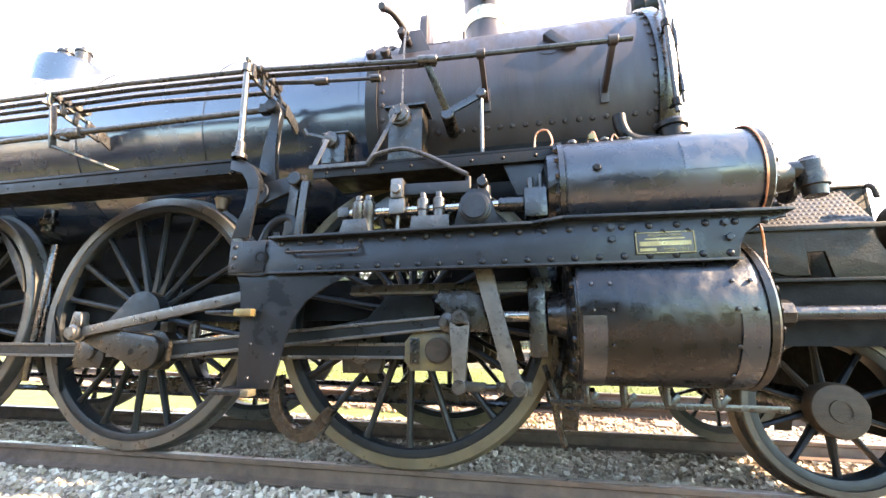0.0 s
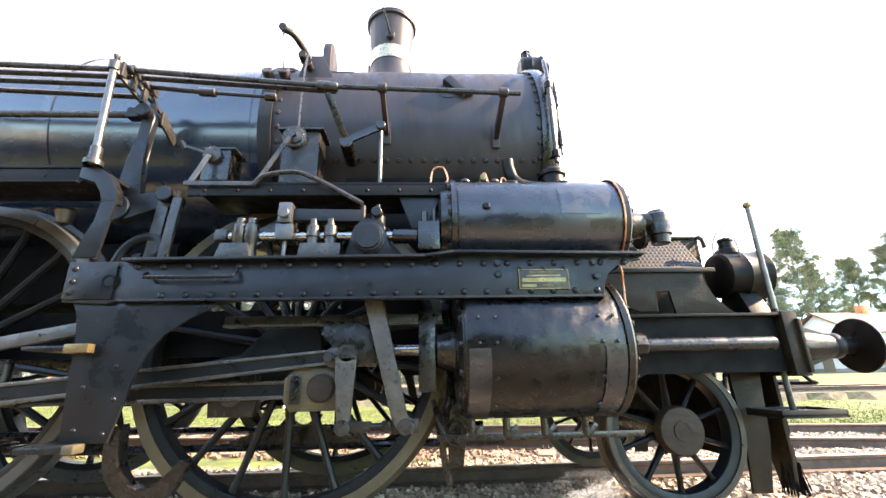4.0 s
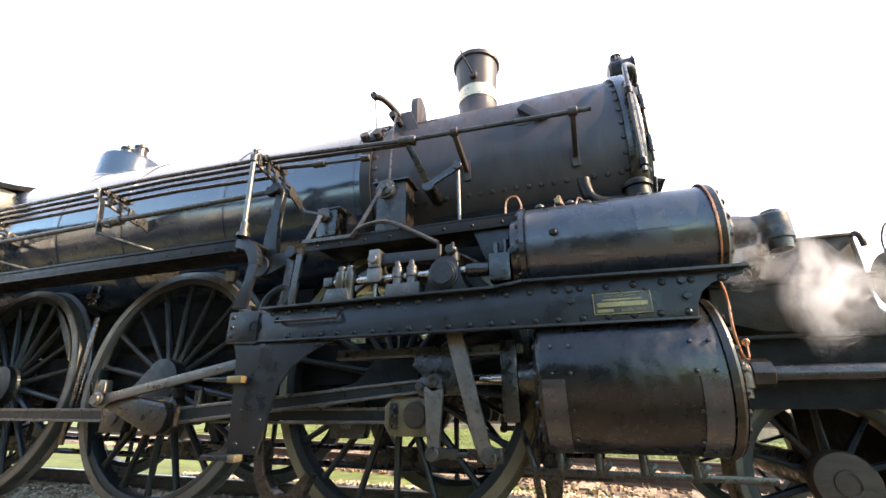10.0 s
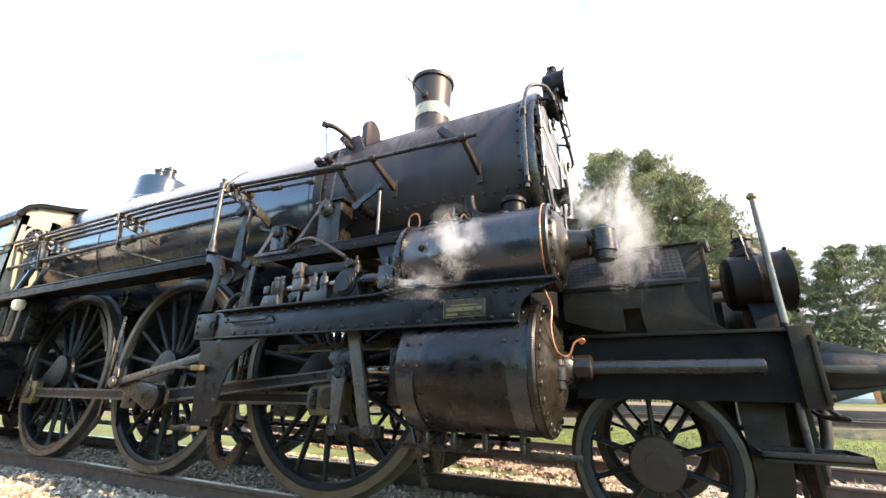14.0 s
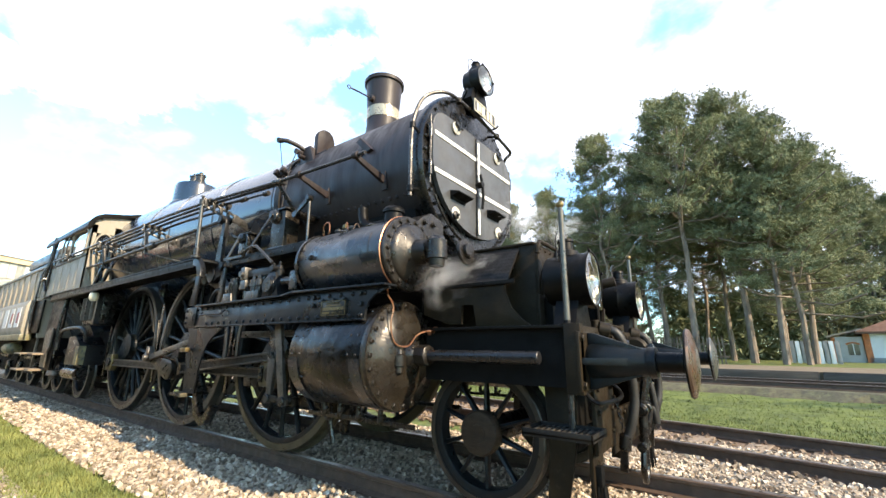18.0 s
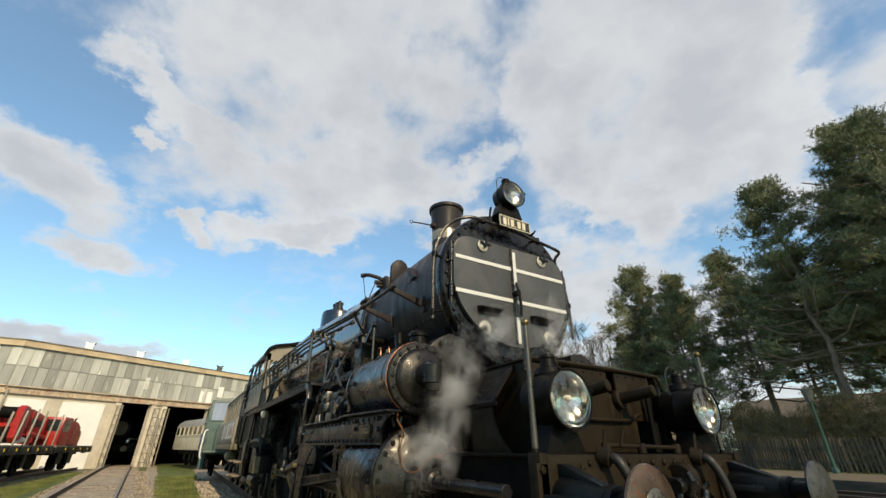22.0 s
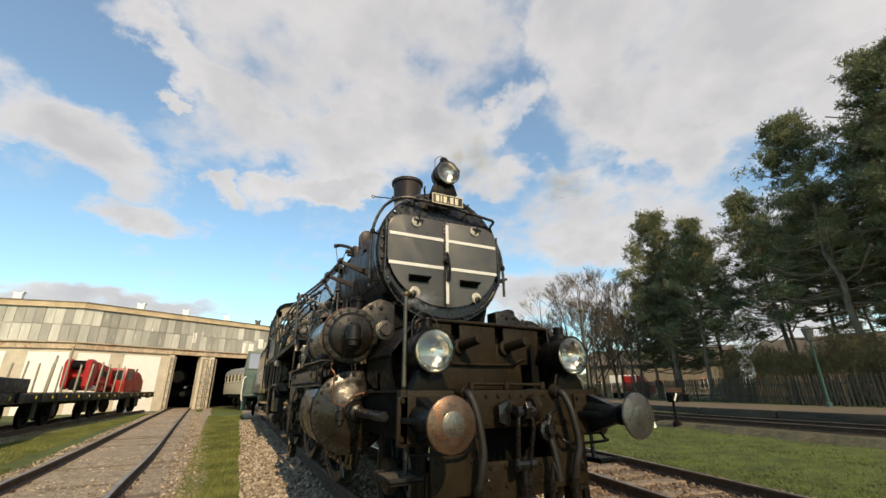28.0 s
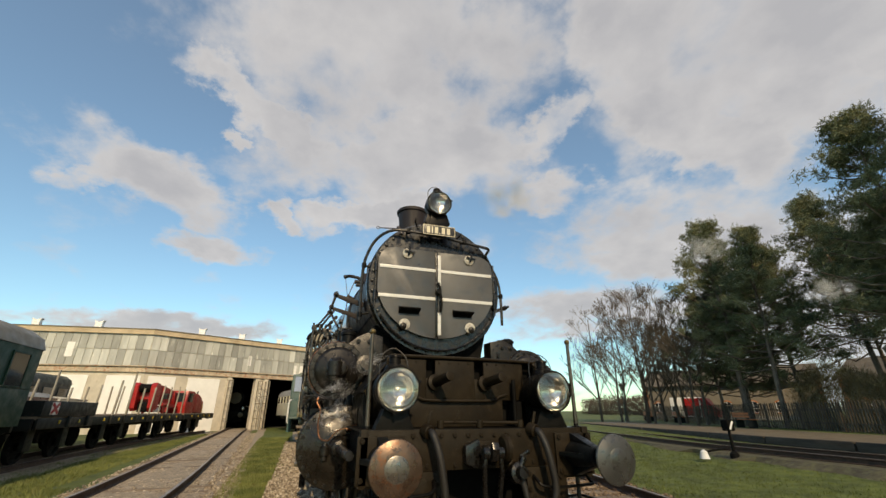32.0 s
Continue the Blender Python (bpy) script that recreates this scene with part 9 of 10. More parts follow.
def diesel():
    d = coach("diesel_shunter", "grey-green diesel shunter standing behind the tender", 3.4, "diesel_green", "diesel_green", "diesel_green", pose(-20.7, -0.50, 0, 0, 0, -1), 1, roof_z=3.45, win_z=(2.3, 2.95), category="diesel locomotive", ww=0.3)
    # sloped cab face with two large bright windscreens over the bonnet
    face = part("cab_face", prism(BM(), [(1.69, 0.9), (1.86, 0.9), (1.86, 2.3), (1.74, 3.2), (1.69, 3.24)], -1.40, 1.40, "xz", 0.03), M["diesel_green"], d)
    for y0, y1 in ((-1.26, -0.14), (0.14, 1.26)):
        b = prism(BM(), [(1.868, 2.34), (1.876, 2.34), (1.762, 3.12), (1.754, 3.12)], y0, y1, "xz", 0.002)
        part("windscreen", b, M["shunter_glass"], face, "bright reflecting windscreen")
        for za, zb in ((2.29, 2.34), (3.12, 3.16)):
            xa = 1.885 - (za - 2.3) * 0.145
            part("screen_frame", bx(BM(), xa - 0.04, xa + 0.004, y0 - 0.04, y1 + 0.04, za, zb, 0.004), M["diesel_green"], face)
    part("yellow_mark", bx(BM(), 1.84, 1.852, -0.06, 0.02, 2.82, 2.94), M["shunter_yellow"], d, "small yellow mark")
    hood = part("bonnet", prism(BM(), [(-0.95, 1.05), (-0.95, 2.02), (-0.85, 2.18), (0.85, 2.18), (0.95, 2.02), (0.95, 1.05)], 1.85, 3.75, "yz", 0.03), M["diesel_green"], d, "low green engine bonnet")
    for x in (2.25, 2.7, 3.15):
        for y in (-0.955, 0.955):
            part("bonnet_door", bx(BM(), x - 0.2, x + 0.2, y - 0.012, y + 0.012, 1.2, 1.95, 0.006), M["diesel_green"], hood)
    part("foot_board", bx(BM(), 1.8, 3.85, -1.35, 1.35, 0.98, 1.05, 0.01), M["diesel_green"], d)
    for s in (-1, 1):
        part("step_well", bx(BM(), 1.9, 2.6, min(s * 1.2, s * 1.38), max(s * 1.2, s * 1.38), 0.35, 1.0, 0.01), M["diesel_teal"], d, "dark teal step plate")
        for x in (1.95, 2.65):
            part("grab_rail", tb(BM(), curve_pts([(x, s * 1.36, 0.75), (x, s * 1.42, 0.95), (x, s * 1.42, 1.75), (x - 0.06, s * 1.36, 1.88), (x - 0.25, s * 1.3, 1.9)]), 0.026), M["whitewash"], d, "white grab rail")


M["shunter_glass"] = mat("sky_reflecting_glass", (0.55, 0.57, 0.58), 0.05, 0.9, var=0.03, scale=2, bump=0.0, rvar=0.02)
M["shunter_yellow"] = mat("shunter_yellow", (0.6, 0.45, 0.05), 0.5, var=0.1, scale=5, bump=0.05)
M["diesel_teal"] = mat("diesel_teal", (0.05, 0.11, 0.105), 0.5, var=0.2, scale=4, bump=0.1)
diesel()
coach("cream_blue_coach", "cream coach with blue doors behind the railcar", 7.6, "coach_cream", "coach_cream", "roof_grey", pose(-33.0, -0.95, 0, 0, 0, 14), 7, roof_z=3.15, win_z=(1.98, 2.5))
part("blue_door", bx(BM(), 2.7, 3.7, -1.465, -1.436, 1.1, 2.0, 0.01), M["coach_bluep"], [o for o in scene.objects if o.name.startswith("cream_blue_coach")][0])


# ---- trees, fence, platform and houses ----
M["needles"] = mat("pine_needles", (0.10, 0.14, 0.08), 0.7, var=0.35, scale=0.6, bump=0, col2=(0.28, 0.275, 0.14), spec=0.25)
M["bark"] = mat("pine_bark", (0.17, 0.13, 0.10), 0.9, var=0.4, scale=3, bump=0.5, fine=18, col2=(0.25, 0.185, 0.135), stretch=(1, 1, 0.4))
M["twig"] = mat("bare_twigs", (0.10, 0.075, 0.052), 0.9, var=0.3, scale=2, bump=0)
M["hedge"] = mat("dry_hedge", (0.19, 0.13, 0.055), 0.9, var=0.4, scale=1.2, bump=0, col2=(0.30, 0.21, 0.09))
M["fence_wood"] = mat("grey_fence", (0.085, 0.064, 0.043), 0.85, var=0.3, scale=3, bump=0.3, rand=0.4, stretch=(4, 4, 1))
M["plat_edge"] = mat("dark_timber", (0.055, 0.045, 0.035), 0.85, var=0.35, scale=2, bump=0.4, stretch=(0.4, 3, 3))
M["plaster"] = mat("white_plaster", (0.70, 0.70, 0.69), 0.85, var=0.06, scale=2, bump=0.1)
M["house_wall"] = mat("house_wall", (0.19, 0.16, 0.12), 0.85, var=0.12, scale=2, bump=0.1)
M["roof_tile"] = mat("brown_roof_tile", (0.13, 0.07, 0.048), 0.8, var=0.25, scale=3, bump=0.5, fine=14)
M["roof_old"] = mat("old_grey_roof", (0.105, 0.083, 0.058), 0.85, var=0.3, scale=2, bump=0.4, fine=14)
M["annex_roof"] = mat("pale_tile", (0.42, 0.31, 0.24), 0.8, var=0.3, scale=3, bump=0.4, spot=(0.2, 0.1, 0.07))
M["annex_wall"] = mat("grey_annex_plaster", (0.42, 0.40, 0.37), 0.85, var=0.1, scale=2, bump=0.1)
M["orange"] = mat("orange_brick_trim", (0.48, 0.16, 0.06), 0.8, var=0.2, scale=6, bump=0.2)
M["lantern"] = mat("dim_lantern_glass", (0.075, 0.08, 0.075), 0.25, var=0.3, scale=6, bump=0)
M["lamp_green"] = mat("lamp_green", (0.03, 0.075, 0.06), 0.45, var=0.2, scale=4)


def tufts(places, seed, blade, n_blade, width=0.05, up=0.35):
    """Sprays of flat needles at the given places, as vertex and face arrays."""
    rng = np.random.default_rng(seed)
    P = np.repeat(np.asarray(places, float), n_blade, axis=0)
    n = len(P)
    d = rng.normal(size=(n, 3))
    d[:, 2] += up
    d /= np.linalg.norm(d, axis=1)[:, None]
    side = np.cross(d, rng.normal(size=(n, 3)))
    side /= np.linalg.norm(side, axis=1)[:, None]
    ln = blade * rng.uniform(0.6, 1.3, (n, 1))
    w = width * rng.uniform(0.7, 1.3, (n, 1))
    V = np.stack([P - side * w * 0.5, P + side * w * 0.5, P + d * ln], axis=1).reshape(-1, 3)
    F = np.arange(n * 3).reshape(-1, 3)
    return V, F


def pine(seed, H, crown_from, spread, lean=0.0, cone=False, label="tall dark green pine with a bare lower trunk"):
    rnd = random.Random(seed)
    t = thing("pine_tree", label, "tree", "pines behind the fence")
    # trunk
    n = 10
    pts, r0 = [], 0.0095 * H + 0.02
    wob = [(rnd.uniform(-0.12, 0.12), rnd.uniform(-0.12, 0.12)) for _ in range(n + 1)]
    for k in range(n + 1):
        f = k / n
        pts.append(Vector((lean * f * H * 0.1 + wob[k][0] * f * 2, wob[k][1] * f * 2, f * H * 0.97)))
    b = BM()
    rings = []
    for k, p in enumerate(pts):
        r = r0 * (1 - 0.9 * k / n) + 0.015
        rings.append([b.verts.new(p + Vector((math.cos(a) * r, math.sin(a) * r, 0))) for a in (2 * math.pi * i / 8 for i in range(8))])
    for A, B in zip(rings, rings[1:]):
        for i in range(8):
            b.faces.new((A[i], A[(i + 1) % 8], B[(i + 1) % 8], B[i]))
    part("trunk", b, M["bark"], t)
    # limbs and clumps
    lb = BM()
    places = []
    n_l = int(44 + 1.6 * H)
    for k in range(n_l):
        f = crown_from + (1 - crown_from) * ((k + rnd.random()) / n_l) ** 0.85
        base = pts[min(int(f * n), n - 1)].lerp(pts[min(int(f * n) + 1, n)], f * n - int(f * n))
        a = k * 2.4 + rnd.uniform(-0.5, 0.5)
        g = (f - crown_from) / (1 - crown_from)
        L = spread * (0.25 + 0.85 * math.sin(math.pi * min(0.98, 0.30 + 0.68 * g))) * rnd.uniform(0.5, 1.1)
        if cone:
            L = spread * (1.2 - 1.05 * g) * rnd.uniform(0.6, 1.15)
        rise = rnd.uniform(-0.08, 0.22) + 0.55 * g
        tip = base + Vector((math.cos(a) * L, math.sin(a) * L, L * rise))
        mid = base.lerp(tip, 0.55) + Vector((0, 0, -0.10 * L))
        tb(lb, [base, mid, tip], 0.028 * (1.2 - g) + 0.012, 4)
        # upturned sprays along the outer half of the limb, with air between them
        for c in range(rnd.randint(5, 7)):
            q = base.lerp(tip, rnd.uniform(0.45, 1.08)) + Vector((rnd.gauss(0, 0.26), rnd.gauss(0, 0.26), rnd.uniform(-0.05, 0.3)))
            rr = rnd.uniform(0.2, 0.36)
            for j in range(rnd.randint(22, 32)):
                v = Vector((rnd.gauss(0, 1), rnd.gauss(0, 1), rnd.gauss(0.2, 0.8)))
                places.append(q + v * rr * 0.6)
    for j in range(110):
        places.append(pts[-1] + Vector((rnd.gauss(0, 0.22), rnd.gauss(0, 0.22), rnd.uniform(-0.8, 0.45))))
    # dead branch stubs on the bare trunk
    for k in range(9):
        f = rnd.uniform(0.25, crown_from + 0.1)
        base = pts[0].lerp(pts[-1], f)
        a = rnd.uniform(0, 6.28)
        tb(lb, [base, base + Vector((math.cos(a) * 0.5, math.sin(a) * 0.5, rnd.uniform(-0.15, 0.2))), base + Vector((math.cos(a) * rnd.uniform(0.8, 1.5), math.sin(a) * 1.1, rnd.uniform(-0.3, 0.4)))], 0.014, 4)
    part("branchwork", lb, M["bark"], t)
    V, F = tufts(places, seed, 0.17, 8, 0.028, 0.5)
    me = bpy.data.meshes.new("crown")
    me.from_pydata(V.tolist(), [], F.tolist())
    me.materials.append(M["needles"])
    o = new("crown", me)
    o.parent = t
    return t


def grow(b, rnd, p, d, L, r, depth, twigs):
    q = p + d * L
    mid = p.lerp(q, 0.5) + Vector((rnd.gauss(0, 0.04), rnd.gauss(0, 0.04), 0)) * L
    tb(b, [p, mid, q], r, 4 if depth < 2 else 3)
    if depth >= 4:
        return
    for k in range(rnd.choice((3, 4)) if depth < 3 else 4):
        nd = (d + Vector((rnd.gauss(0, 0.42), rnd.gauss(0, 0.42), rnd.uniform(-0.05, 0.35)))).normalized()
        grow(b, rnd, p.lerp(q, rnd.uniform(0.45, 1.0)), nd, L * rnd.uniform(0.5, 0.72), max(r * 0.55, 0.007), depth + 1, twigs)


def bare_tree(seed, H):
    rnd = random.Random(seed)
    t = thing("bare_tree", "leafless grey-brown tree with fine twigs", "tree", "bare trees by the fence")
    b = BM()
    top = Vector((rnd.uniform(-0.5, 0.5), rnd.uniform(-0.5, 0.5), H * 0.8))
    stem = curve_pts([(0, 0, -0.1), (0.08, 0.03, H * 0.2), (rnd.uniform(-0.2, 0.2), 0.1, H * 0.45), top], 5)
    for k in range(len(stem) - 1):
        tb(b, [stem[k], stem[k + 1]], 0.125 * (1 - 0.85 * k / len(stem)), 7)
    part("trunk", b, M["twig"], t)
    b = BM()
    for k in range(15):
        f = 0.22 + 0.76 * k / 14
        p = stem[min(int(f * (len(stem) - 1)), len(stem) - 1)]
        a = rnd.uniform(0, 6.28)
        d = Vector((math.cos(a) * 0.75, math.sin(a) * 0.75, rnd.uniform(0.75, 1.3))).normalized()
        grow(b, rnd, Vector(p), d, H * (0.27 - 0.13 * f) * rnd.uniform(0.8, 1.15), 0.045 * (1.2 - f), 1 if k % 3 else 0, None)
    part("branchwork", b, M["twig"], t)
    return t


PINES = [pine(51, 13.6, 0.45, 2.6), pine(52, 12.2, 0.40, 2.4, 0.6), pine(53, 13.8, 0.27, 3.3, -0.5, True), pine(54, 11.4, 0.22, 2.9, 0.0, True), pine(55, 12.0, 0.06, 2.5, label="dense dark green conifer behind the pines")]
spots = [
    (0, 1.2, 22.6, 1.14, 20), (0, 3.6, 24.6, 1.16, 140), (1, 4.8, 22.9, 1.08, 60), (3, 5.7, 23.2, 1.0, 10), (1, 8.2, 36.4, 1.15, 200), (3, 11.2, 37.6, 1.15, 90), (3, 13.6, 38.5, 1.05, 150),
    (2, -3.4, 24.4, 1.1, 70), (0, -0.7, 26.2, 1.06, 230), (2, -8.8, 29.7, 1.04, 15), (1, -7.0, 31.5, 1.02, 120), (2, -14.1, 25.5, 1.03, 300), (3, -16.6, 26.6, 0.8, 40), (3, -12.4, 28.2, 1.0, 170),
    (1, -4.8, 28.6, 1.0, 260), (0, 2.6, 29.5, 1.0, 310), (3, 5.4, 30.0, 1.05, 340), (1, 16.2, 37.0, 0.95, 30), (3, 19.5, 37.5, 1.0, 77), (2, 9.6, 39.0, 1.1, 111), (0, -10.8, 34.5, 0.95, 95), (3, 42.5, 40, 1.41, 292), (3, 41.8, 44, 1.13, 250), (2, 46.9, 42, 0.89, 345), (3, 53.5, 44, 1.19, 42), (2, 54.2, 41, 1.02, 90), (3, 53.9, 38, 1.34, 126), (3, 27.0, 36.0, 0.85, 133),
    (2, -11.5, 24.8, 0.88, 210), (3, -15.4, 27.6, 1.0, 130), (1, 1.0, 33.0, 1.0, 12), (3, -17.2, 29.5, 0.85, 88),
    (4, 3.0, 38.0, 1.0, 5), (4, 6.5, 40.0, 1.05, 50), (4, -0.8, 39.0, 1.0, 100), (4, 10.0, 41.5, 1.0, 150), (4, -4.5, 37.0, 0.95, 200), (4, 14.0, 43.0, 1.05, 250), (4, -8.5, 41.0, 1.0, 300), (4, 18.0, 44.0, 1.0, 20), (4, 23.0, 43.0, 0.9, 70),
    (1, 6.2, 25.8, 1.0, 33), (1, -2.0, 30.0, 1.0, 190)]
used_first = set()
for kind_i, x, y, sc, rot in spots:
    src = PINES[kind_i]
    m = pose(x, y, ground_z(x, y) - 0.05, 0, 0, rot)
    if kind_i not in used_first:
        used_first.add(kind_i)
        src.matrix_basis = m
        src.scale = (sc, sc, sc)
    else:
        o = copy_thing(src, m)
        o.scale = (sc, sc, sc)
BARE = [bare_tree(71, 12.6), bare_tree(72, 11.6)]
first = set()
for i, x, y, sc, rot in ((0, -22.6, 25.7, 1.0, 0), (1, -26.0, 26.5, 1.05, 40), (0, -20.0, 26.8, 0.9, 120), (1, -18.6, 24.6, 0.95, 200), (1, -24.2, 29.0, 1.1, 260), (1, -19.4, 23.2, 0.8, 310), (0, -21.2, 24.2, 0.95, 15), (1, -17.0, 25.4, 0.9, 75), (0, -23.6, 23.9, 0.85, 190), (1, -27.5, 25.0, 1.0, 140), (0, -16.2, 23.6, 0.75, 250), (0, 22.0, 10.4, 0.95, 75)):
    m = pose(x, y, ground_z(x, y), 0, 0, rot)
    if i not in first:
        first.add(i)
        BARE[i].matrix_basis = m
        BARE[i].scale = (sc, sc, sc)
    else:
        o = copy_thing(BARE[i], m)
        o.scale = (sc, sc, sc)


def hedge():
    rnd = random.Random(9)
    pl = []
    for k in range(7000):
        x = rnd.uniform(-11, -1.5)
        h = 2.2 + 0.9 * noise.noise(Vector((x * 0.4, 3, 0))) + (0.6 if x < -2 else 0)
        pl.append((x, 22.0 + rnd.uniform(0, 2.2) + 0.32 * max(0, -3 - x), ground_z(x, 22) + rnd.uniform(0, max(0.4, h))))
    V, F = tufts(pl, 10, 0.42, 4, 0.02, 0.9)
    me = bpy.data.meshes.new("undergrowth")
    me.from_pydata(V.tolist(), [], F.tolist())
    me.materials.append(M["hedge"])
    tagged(new("undergrowth", me), "dry brown undergrowth and twigs behind the fence", "bush", kind="stuff")
    # bare brown belt of trees beyond the fence, towards the town
    pl = []
    for k in range(9000):
        x = rnd.uniform(-95, -24)
        h = 3.4 + 1.6 * noise.noise(Vector((x * 0.25, 5, 0)))
        pl.append((x, 47.0 + rnd.uniform(0, 4.0) - 0.35 * (x + 24), ground_z(x, 47) + rnd.uniform(0, max(0.8, h))))
    V, F = tufts(pl, 14, 0.8, 4, 0.05, 0.9)
    me = bpy.data.meshes.new("undergrowth")
    me.from_pydata(V.tolist(), [], F.tolist())
    me.materials.append(M["twig"])
    tagged(new("undergrowth", me), "bare brown scrub far beyond the fence", "bush", kind="stuff")
    # green thicket deeper in the wood
    pl = []
    for k in range(10500):
        x = rnd.uniform(-2, 26)
        h = 4.8 + 1.8 * noise.noise(Vector((x * 0.3, 8, 0)))
        pl.append((x, 33.5 + rnd.uniform(0, 3.0) + 0.1 * max(0, x), ground_z(x, 33) + rnd.uniform(0, max(0.8, h))))
    V, F = tufts(pl, 12, 0.55, 5, 0.11, 0.4)
    me = bpy.data.meshes.new("thicket")
    me.from_pydata(V.tolist(), [], F.tolist())
    me.materials.append(M["needles"])
    tagged(new("thicket", me), "dark green thicket deep in the pine wood", "bush", kind="stuff")


hedge()


def fence():
    f = thing("picket_fence", "grey weathered wooden picket fence before the trees", "fence")
    line = [Vector(p) for p in ((-31.0, 33.0, 0), (-22.5, 29.6, 0), (-12.0, 24.0, 0), (-3.5, 20.9, 0), (2.6, 20.6, 0))]
    b = prism(BM(), [(-0.034, 0), (0.034, 0), (0.034, 1.22), (0, 1.3), (-0.034, 1.22)], -0.012, 0.012, "xz")
    me = mesh_of("picket", b, M["fence_wood"], 0)
    rnd = random.Random(2)
    count = 0
    for A, B in zip(line, line[1:]):
        d = B - A
        n = int(d.length / 0.16)
        ang = math.degrees(math.atan2(d.y, d.x))
        for k in range(n):
            p = A.lerp(B, k / n)
            o = new("picket", me)
            o.parent = f
            o.matrix_basis = pose(p.x, p.y, ground_z(p.x, p.y) + 0.02 + rnd.uniform(-0.03, 0.03), 0, rnd.uniform(-2, 2), ang + rnd.uniform(-2, 2))
            count += 1
        z = ground_z(0, 20.7)
        for h in (0.35, 0.95):
            part("fence_rail", bar(BM(), A + Vector((0, 0.03, z + h)), B + Vector((0, 0.03, z + h)), 0.07, 0.04, (0, 1, 0)), M["fence_wood"], f)
        for k in range(int(d.length / 2.4) + 1):
            p = A.lerp(B, min(1, k * 2.4 / d.length))
            part("fence_post", bx(BM(), p.x - 0.05, p.x + 0.05, p.y + 0.04, p.y + 0.14, z - 0.1, z + 1.25, 0.008), M["fence_wood"], f)
    w = thing("white_board_fence", "pale panel fence beside the white hut", "fence")
    for k in range(9):
        x = 5.3 + k * 0.23
        part("board", bx(BM(), x, x + 0.19, 26.98 - 0.02 * k, 27.0 - 0.02 * k, 0.40, 1.62 - 0.02 * (k % 3), 0.004), M["plaster"] if k % 2 else M["roof_grey"], w)


fence()


def platform_edge():
    """Low timber-faced platform beyond the far track, with a sandy top."""
    line = [Vector((x, y + 1.95, 0)) for x, y in FAR[2:8]]
    z0, z1 = 0.0, 0.44
    pf = thing("platform", "low platform with a dark timber edge and a sandy top", "platform", kind="structure")
    for i, (A, B) in enumerate(zip(line, line[1:])):
        n = max(1, int((B - A).length / 2.6))
        for k in range(n):
            p, q = A.lerp(B, k / n), A.lerp(B, (k + 1) / n - 0.01)
            if -0.5 < (p.x + q.x) / 2 < 1.0:
                continue
            part("edge_timber", bar(BM(), p + Vector((0, 0, z1 - 0.17)), q + Vector((0, 0, z1 - 0.17)), 0.34, 0.22, (0, 1, 0), 0.02), M["plat_edge"], pf)
        b = BM()
        vs = [b.verts.new(v) for v in ((A.x, A.y + 0.1, z1 - 0.01), (B.x, B.y + 0.1, z1 - 0.01), (B.x, B.y + 4.2, z1 + 0.03), (A.x, A.y + 4.2, z1 + 0.03))]
        b.faces.new(vs)
        lo = [b.verts.new(v.co - Vector((0, 0, 0.4))) for v in vs]
        b.faces.new(lo[::-1])
        for k in range(4):
            b.faces.new((vs[k], vs[(k + 1) % 4], lo[(k + 1) % 4], lo[k]))
        part("platform_top", b, M["path"], pf, "sandy platform surface", 0)


platform_edge()


def lamp_post(x, y, h, lean=0.0):
    z = ground_z(x, y)
    l = thing("lamp_post", "green iron lamp post with a tapered glass lantern", "street lamp", "platform lamps")
    part("post", lathe(BM(), (0, 0, 0), (0, 0, 1), [(0, 0.12), (0.25, 0.11), (0.3, 0.06), (h - 0.6, 0.045), (h - 0.55, 0.07), (h - 0.5, 0.03)], 12), M["lamp_green"], l)
    la = part("lantern_frame", lathe(BM(), (0, 0, h - 0.55), (0, 0, 1), [(0, 0.1), (0.03, 0.12), (0.45, 0.2), (0.47, 0.23), (0.55, 0.12), (0.62, 0.03), (0.66, 0)], 6), M["lantern"], l, "dim glass lantern", 10)
    l.matrix_basis = pose(x, y, z)
    return l


lamp_post(-3.05, 18.5, 3.15)
lamp_post(-29.0, 29.0, 3.4)


def bench(x, y, rz):
    b_ = thing("bench", "orange-red slatted bench on the platform", "bench", "platform benches")
    for k in range(3):
        part("seat_slat", bx(BM(), -0.9, 0.9, -0.2 + 0.14 * k, -0.09 + 0.14 * k, 0.43, 0.46, 0.004), M["orange"], b_)
    for k in range(2):
        part("back_slat", bx(BM(), -0.9, 0.9, 0.24, 0.27, 0.55 + 0.15 * k, 0.66 + 0.15 * k, 0.004), M["orange"], b_)
    for s in (-0.7, 0.7):
        part("leg", bx(BM(), s - 0.03, s + 0.03, -0.18, 0.26, 0, 0.43, 0.004), M["wagon"], b_)
        part("back_post", bx(BM(), s - 0.03, s + 0.03, 0.2, 0.24, 0.43, 0.85, 0.004), M["wagon"], b_)
    b_.matrix_basis = pose(x, y, 0.41, 0, 0, rz)


for x, y in ((-21.7, 28.0), (-27.2, 30.2), (-12.4, 22.9)):
    bench(x, y, 152)


